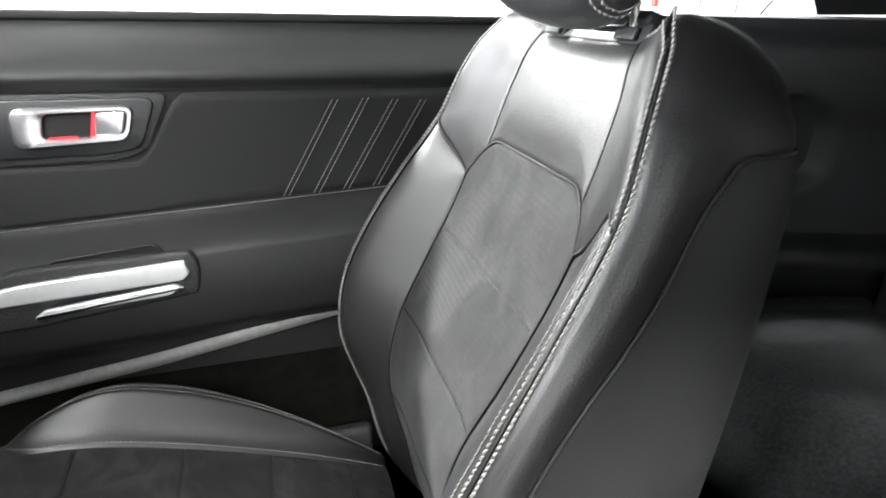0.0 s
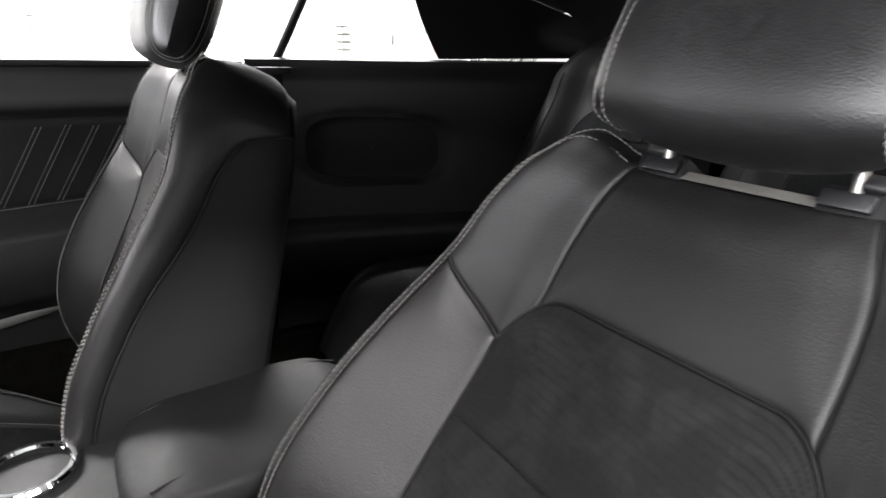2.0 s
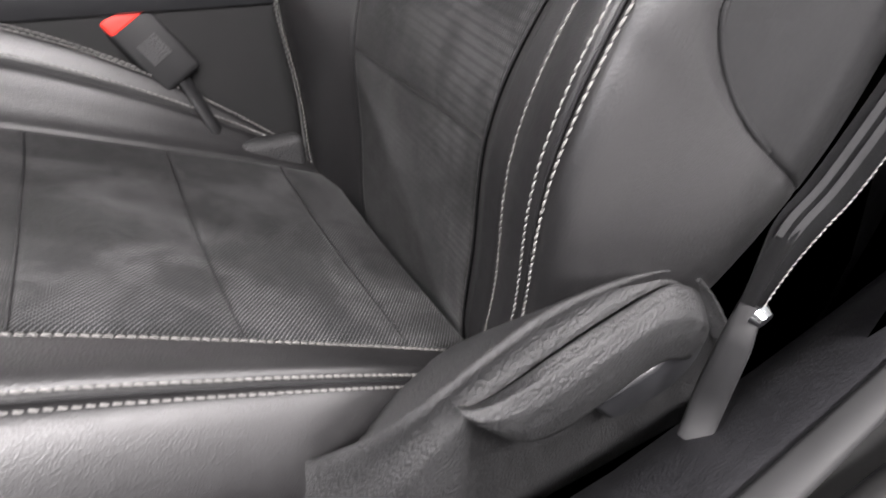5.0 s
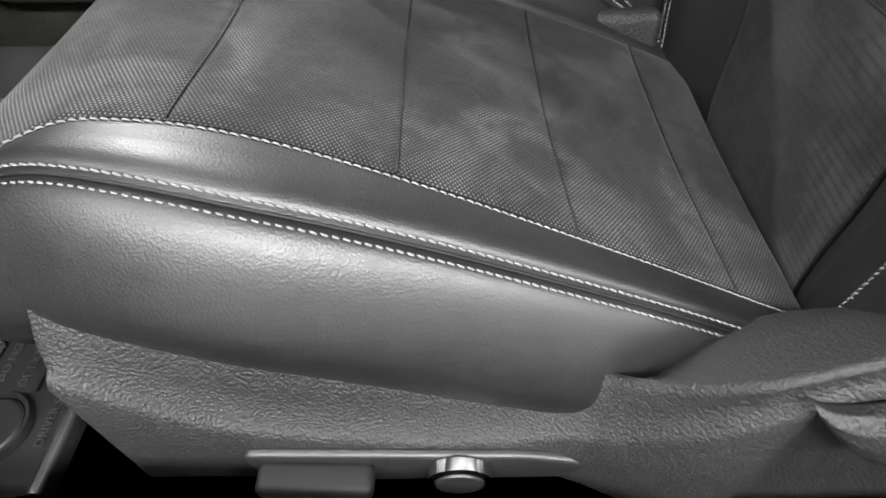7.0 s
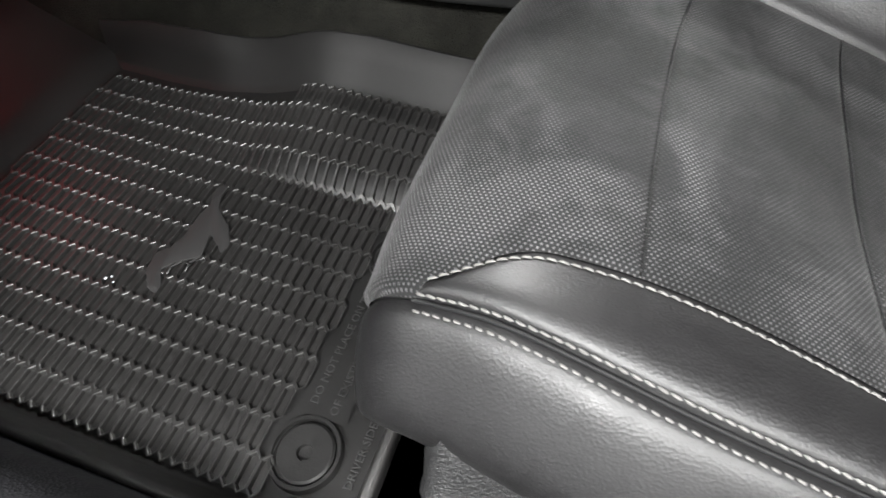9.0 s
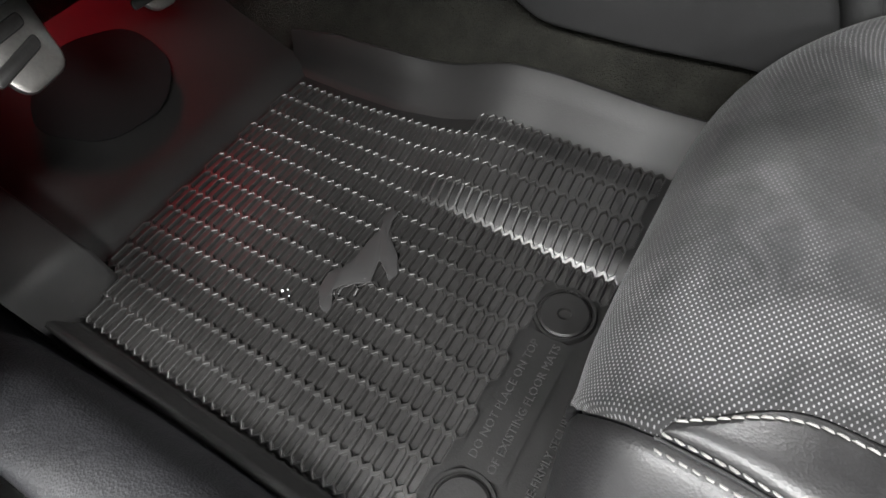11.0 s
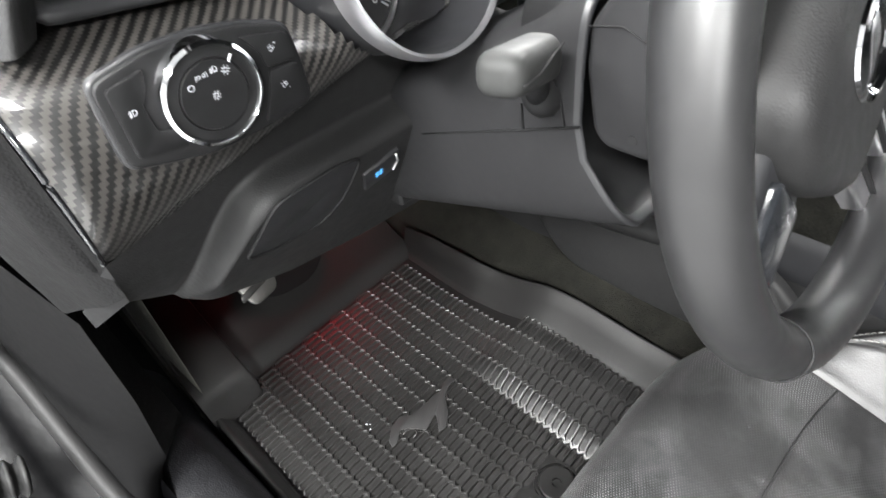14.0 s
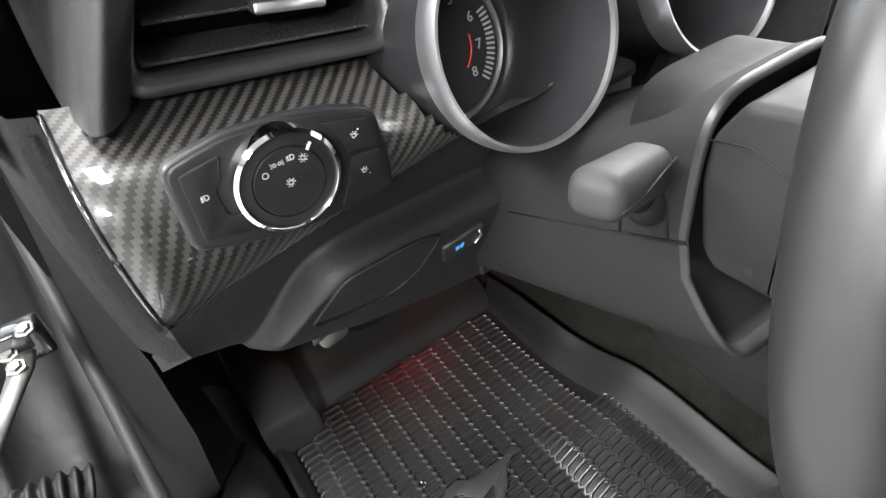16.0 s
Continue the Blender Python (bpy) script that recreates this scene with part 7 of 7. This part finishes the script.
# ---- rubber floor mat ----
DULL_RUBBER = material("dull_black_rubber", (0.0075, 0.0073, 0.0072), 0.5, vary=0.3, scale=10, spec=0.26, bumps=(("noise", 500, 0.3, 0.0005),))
mat_t = thing("floor_mat", "black ribbed rubber floor mat in the driver's footwell", "floor mat", (-0.6, -0.32, 0.0))


def mat_z(x, y):
    return 0.016 + 0.078 * np.clip(-0.385 - x, 0, 1) + 0.026 * smooth01((y + 0.225) / 0.15) * smooth01((x + 0.80) / 0.25) + 0.016 * smooth01((y + 0.222) / 0.034) * smooth01((x + 0.64) / 0.1)


def mat_right(x):
    return np.interp(x, [-0.9, -0.87, -0.76, -0.70, -0.5, -0.33], [-0.10, -0.098, -0.098, -0.10, -0.082, -0.08])


X = np.linspace(-0.868, -0.326, 60)
pts = np.array([[(x, -0.53 + (mat_right(x) + 0.53) * k, float(mat_z(x, -0.53 + (mat_right(x) + 0.53) * k))) for k in np.linspace(0, 1, 50)] for x in X])
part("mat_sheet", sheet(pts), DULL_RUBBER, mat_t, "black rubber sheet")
# sunken six-sided cells in a flat web
W, F, Pn, HT = 0.0121, 0.0255, 0.0058, 0.0048
verts, faces = [], []
hexa = [(0.5, 0.5), (0.0, 1.0), (-0.5, 0.5), (-0.5, -0.5), (0.0, -1.0), (0.5, -0.5)]


def corner(i, w, f, p):
    sx, sy = hexa[i]
    return (sx * w, math.copysign(f / 2 + (p if abs(sy) == 1.0 else 0), sy))


for j in range(15):
    y = -0.508 + j * (F + Pn)
    for i in range(46):
        x = -0.338 - i * W - (W / 2 if j % 2 else 0)
        if x < -0.858 or y > mat_right(x) - 0.012:
            continue
        btn = any((x - bx) ** 2 + (y - by) ** 2 < 0.037**2 for bx, by in ((-0.385, -0.479), (-0.385, -0.268)))
        if btn or x > -0.352 or (-0.414 < x < -0.356 and -0.49 < y < -0.26):
            continue
        b = len(verts)
        for w, f, pt, h in ((W, F, Pn, HT), (0.0099, 0.0236, 0.0049, HT), (0.0090, 0.0231, 0.0044, HT - 0.0005), (0.0084, 0.0227, 0.0041, HT - 0.0012), (0.0078, 0.0224, 0.0038, 0.0002)):
            for c in range(6):
                dx, dy = corner(c, w, f, pt)
                verts.append((x + dx, y + dy, float(mat_z(x + dx, y + dy)) + h))
        for r in (0, 6, 12, 18):
            for c in range(6):
                faces.append((b + r + c, b + r + (c + 1) % 6, b + r + 6 + (c + 1) % 6, b + r + 6 + c))
        faces.append(tuple(b + 24 + c for c in range(6)))
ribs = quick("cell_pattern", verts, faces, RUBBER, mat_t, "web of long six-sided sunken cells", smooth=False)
tagged(ribs, kind="stuff")
# buttons
for by in (-0.479, -0.268):
    z = float(mat_z(-0.385, by))
    m = Matrix.Translation((-0.385, by, z)) @ Matrix.Rotation(radians(-2), 4, "Y")
    b = part("retention_button", lathe([(0.0, -0.003), (0.006, -0.003), (0.0072, 0.0048), (0.024, 0.0056), (0.0262, 0.004), (0.0265, 0.0)], m, 48), DULL_RUBBER, mat_t, "round rubber retention button")
    part("button_ring", lathe([(0.0275, 0.0), (0.0285, 0.0062), (0.0315, 0.0062), (0.0330, 0.0)], m, 48), DULL_RUBBER, b)
# lettered strip between the buttons
part("letter_strip", sheet(np.array([[(x, y, float(mat_z(x, y)) + 0.0046) for y in np.linspace(-0.448, -0.299, 12)] for x in (-0.408, -0.385, -0.362)])), DULL_RUBBER, mat_t, "flat lettered strip")
MOULD = material("moulded_rubber_lettering", (0.017, 0.017, 0.017), 0.5, vary=0.1)
T = Matrix(((0, -1, 0, 0), (1, 0, 0, 0), (0, 0, 1, 0), (0, 0, 0, 1)))
zt = float(mat_z(-0.385, -0.37)) + 0.0050
writing("DO NOT PLACE ON TOP", 0.0115, Matrix.Translation((-0.397, -0.3735, zt + 0.001)) @ T, mat_t, MOULD, depth=0.0006)
writing("OF EXISTING FLOOR MATS", 0.0115, Matrix.Translation((-0.376, -0.3735, zt)) @ T, mat_t, MOULD, depth=0.0006)
writing("DRIVER SIDE-FIRMLY SECURE MAT TO RETENTION POSTS", 0.0105, Matrix.Translation((-0.3385, -0.36, float(mat_z(-0.3385, -0.36)) + 0.0022)) @ T, mat_t, MOULD, depth=0.0006)
# plain raised shape in the middle
EMBLEM = material("smooth_grey_rubber", (0.019, 0.0185, 0.0185), 0.42, vary=0.12)
shape = [(-0.622, -0.371), (-0.607, -0.388), (-0.596, -0.390), (-0.596, -0.381), (-0.608, -0.364), (-0.601, -0.353), (-0.578, -0.336), (-0.582, -0.322), (-0.586, -0.308), (-0.571, -0.318), (-0.562, -0.326), (-0.558, -0.314), (-0.573, -0.292), (-0.597, -0.274), (-0.604, -0.256), (-0.603, -0.242), (-0.614, -0.243), (-0.615, -0.257), (-0.609, -0.271), (-0.612, -0.293), (-0.611, -0.316), (-0.615, -0.336), (-0.626, -0.348)]
part("raised_shape", slab(rounded(shape, 0.003, 3), 0.0020, Matrix.Translation((-0.6, 0, float(mat_z(-0.6, -0.33)) + 0.0040)) @ Matrix.Rotation(radians(4.5), 4, "Y") @ Matrix.Translation((0.6, 0, 0)), 0.0008, 2), EMBLEM, mat_t, "plain smooth raised shape")
for ox, oy in ((-0.594, -0.357), (-0.579, -0.346)):
    part("raised_rim", tube([(ox - 0.006, oy - 0.012, float(mat_z(ox, oy)) + 0.004), (ox - 0.008, oy, float(mat_z(ox, oy)) + 0.0045), (ox, oy + 0.011, float(mat_z(ox, oy)) + 0.004), (ox + 0.010, oy + 0.008, float(mat_z(ox, oy)) + 0.0035)], 0.0012, 6), EMBLEM, mat_t)
for ox, oy, r in ((-0.654, -0.392, 0.0016), (-0.650, -0.388, 0.0011), (-0.644, -0.393, 0.0009)):
    grit = tagged(new("grit", None), "pale speck of grit lying on the rubber mat", "grit", "grit on the mat")
    grit.location = (ox, oy, float(mat_z(ox, oy)))
    BASE[grit.name] = Vector(grit.location)
    part("grain", lathe([(0, r * 1.4), (r * 0.8, r), (r, 0.3 * r), (r * 0.6, 0.0)], Matrix.Translation((ox, oy, float(mat_z(ox, oy)) + 0.0048)), 6), INK, grit)
# edge lips: rear, door side, tunnel wall, front rise
part("rear_edge", rbox(-0.322, -0.31, 0.012, 0.012, 0.45, 0.022, 0.004), RUBBER, mat_t)
rows = []
for x in np.linspace(-0.868, -0.318, 30):
    z0 = float(mat_z(x, -0.53))
    rows.append([(x, -0.524, z0), (x, -0.528, z0 + 0.001), (x, -0.533, z0 + 0.008), (x, -0.541, z0 + 0.026), (x, -0.546, z0 + 0.032), (x, -0.551, z0 + 0.030), (x, -0.553, z0)])
part("door_lip", sheet(np.array(rows)), DULL_RUBBER, mat_t, "raised outer lip")
rows = []
for x in np.linspace(-0.88, -0.30, 50):
    y0 = float(mat_right(x))
    z0 = float(mat_z(x, y0))
    hgt = float(np.interp(x, [-0.88, -0.8, -0.72, -0.66, -0.5, -0.3], [0.042, 0.055, 0.05, 0.038, 0.04, 0.035]))
    off = float(np.interp(x, [-0.88, -0.76, -0.66, -0.5, -0.3], [0.018, 0.026, 0.038, 0.04, 0.042]))
    rows.append([(x, y0 - 0.004, z0), (x, y0 + 0.002, z0 + 0.004), (x, y0 + 0.006, z0 + 0.008), (x, y0 + off * 0.6, z0 + 0.012 + hgt * 0.4), (x, y0 + off, z0 + 0.012 + hgt), (x, y0 + off + 0.003, z0 + 0.013 + hgt), (x, y0 + off + 0.006, z0 + 0.008 + hgt), (x, y0 + off + 0.008, z0)])
part("tunnel_wall", sheet(np.array(rows)), DULL_RUBBER, mat_t, "raised wall along the tunnel")
rows = []
for y in np.linspace(-0.475, -0.085, 24):
    z0 = float(mat_z(-0.868, y))
    rows.append([(-0.860, y, z0), (-0.868, y, z0 + 0.004), (-0.876, y, z0 + 0.018), (-0.9, y, z0 + 0.028), (-0.98, y, z0 + 0.07), (-1.06, y, z0 + 0.13), (-1.075, y, z0 + 0.14)])
part("front_rise", sheet(np.array(rows)), DULL_RUBBER, mat_t, "smooth rising front flap")
# thin patch, darker and more matte than the flap under it
part("flap_patch", slab(rounded([(-1.03, -0.37), (-0.99, -0.40), (-0.93, -0.36), (-0.92, -0.28), (-0.96, -0.22), (-1.03, -0.22), (-1.06, -0.3)], 0.03, 6), 0.0012, Matrix.Translation((-0.868, 0, 0.0875)) @ Matrix.Rotation(radians(31), 4, "Y") @ Matrix.Translation((0.868, 0, 0)), 0.002), KICK, mat_t, "matte dark patch on the front flap")
foot = thing("footrest", "black rubber covered footrest beside the pedals", "footrest", (-0.94, -0.51, 0.0))
P8 = np.array([[(-0.818, -0.556, 0.0), (-0.818, -0.556, 0.116), (-0.835, -0.556, 0.128), (-1.05, -0.556, 0.26), (-1.12, -0.556, 0.32)], [(-0.826, -0.474, 0.0), (-0.826, -0.474, 0.110), (-0.84, -0.474, 0.122), (-1.05, -0.474, 0.25), (-1.12, -0.474, 0.31)], [(-0.83, -0.468, 0.0), (-0.83, -0.468, 0.10), (-0.85, -0.468, 0.10), (-1.05, -0.468, 0.2), (-1.12, -0.468, 0.2)]])
part("cover", sheet(P8), DULL_RUBBER, foot, smooth=20)
for k in range(4):
    x = -1.0 - 0.022 * k
    part("grip_bar", rbox(x, -0.515, 0.127 + (-0.835 - x) * 0.61 + 0.004, 0.012, 0.06, 0.005, 0.002, 2, Matrix.Rotation(radians(31), 4, "Y")), RUBBER, foot)
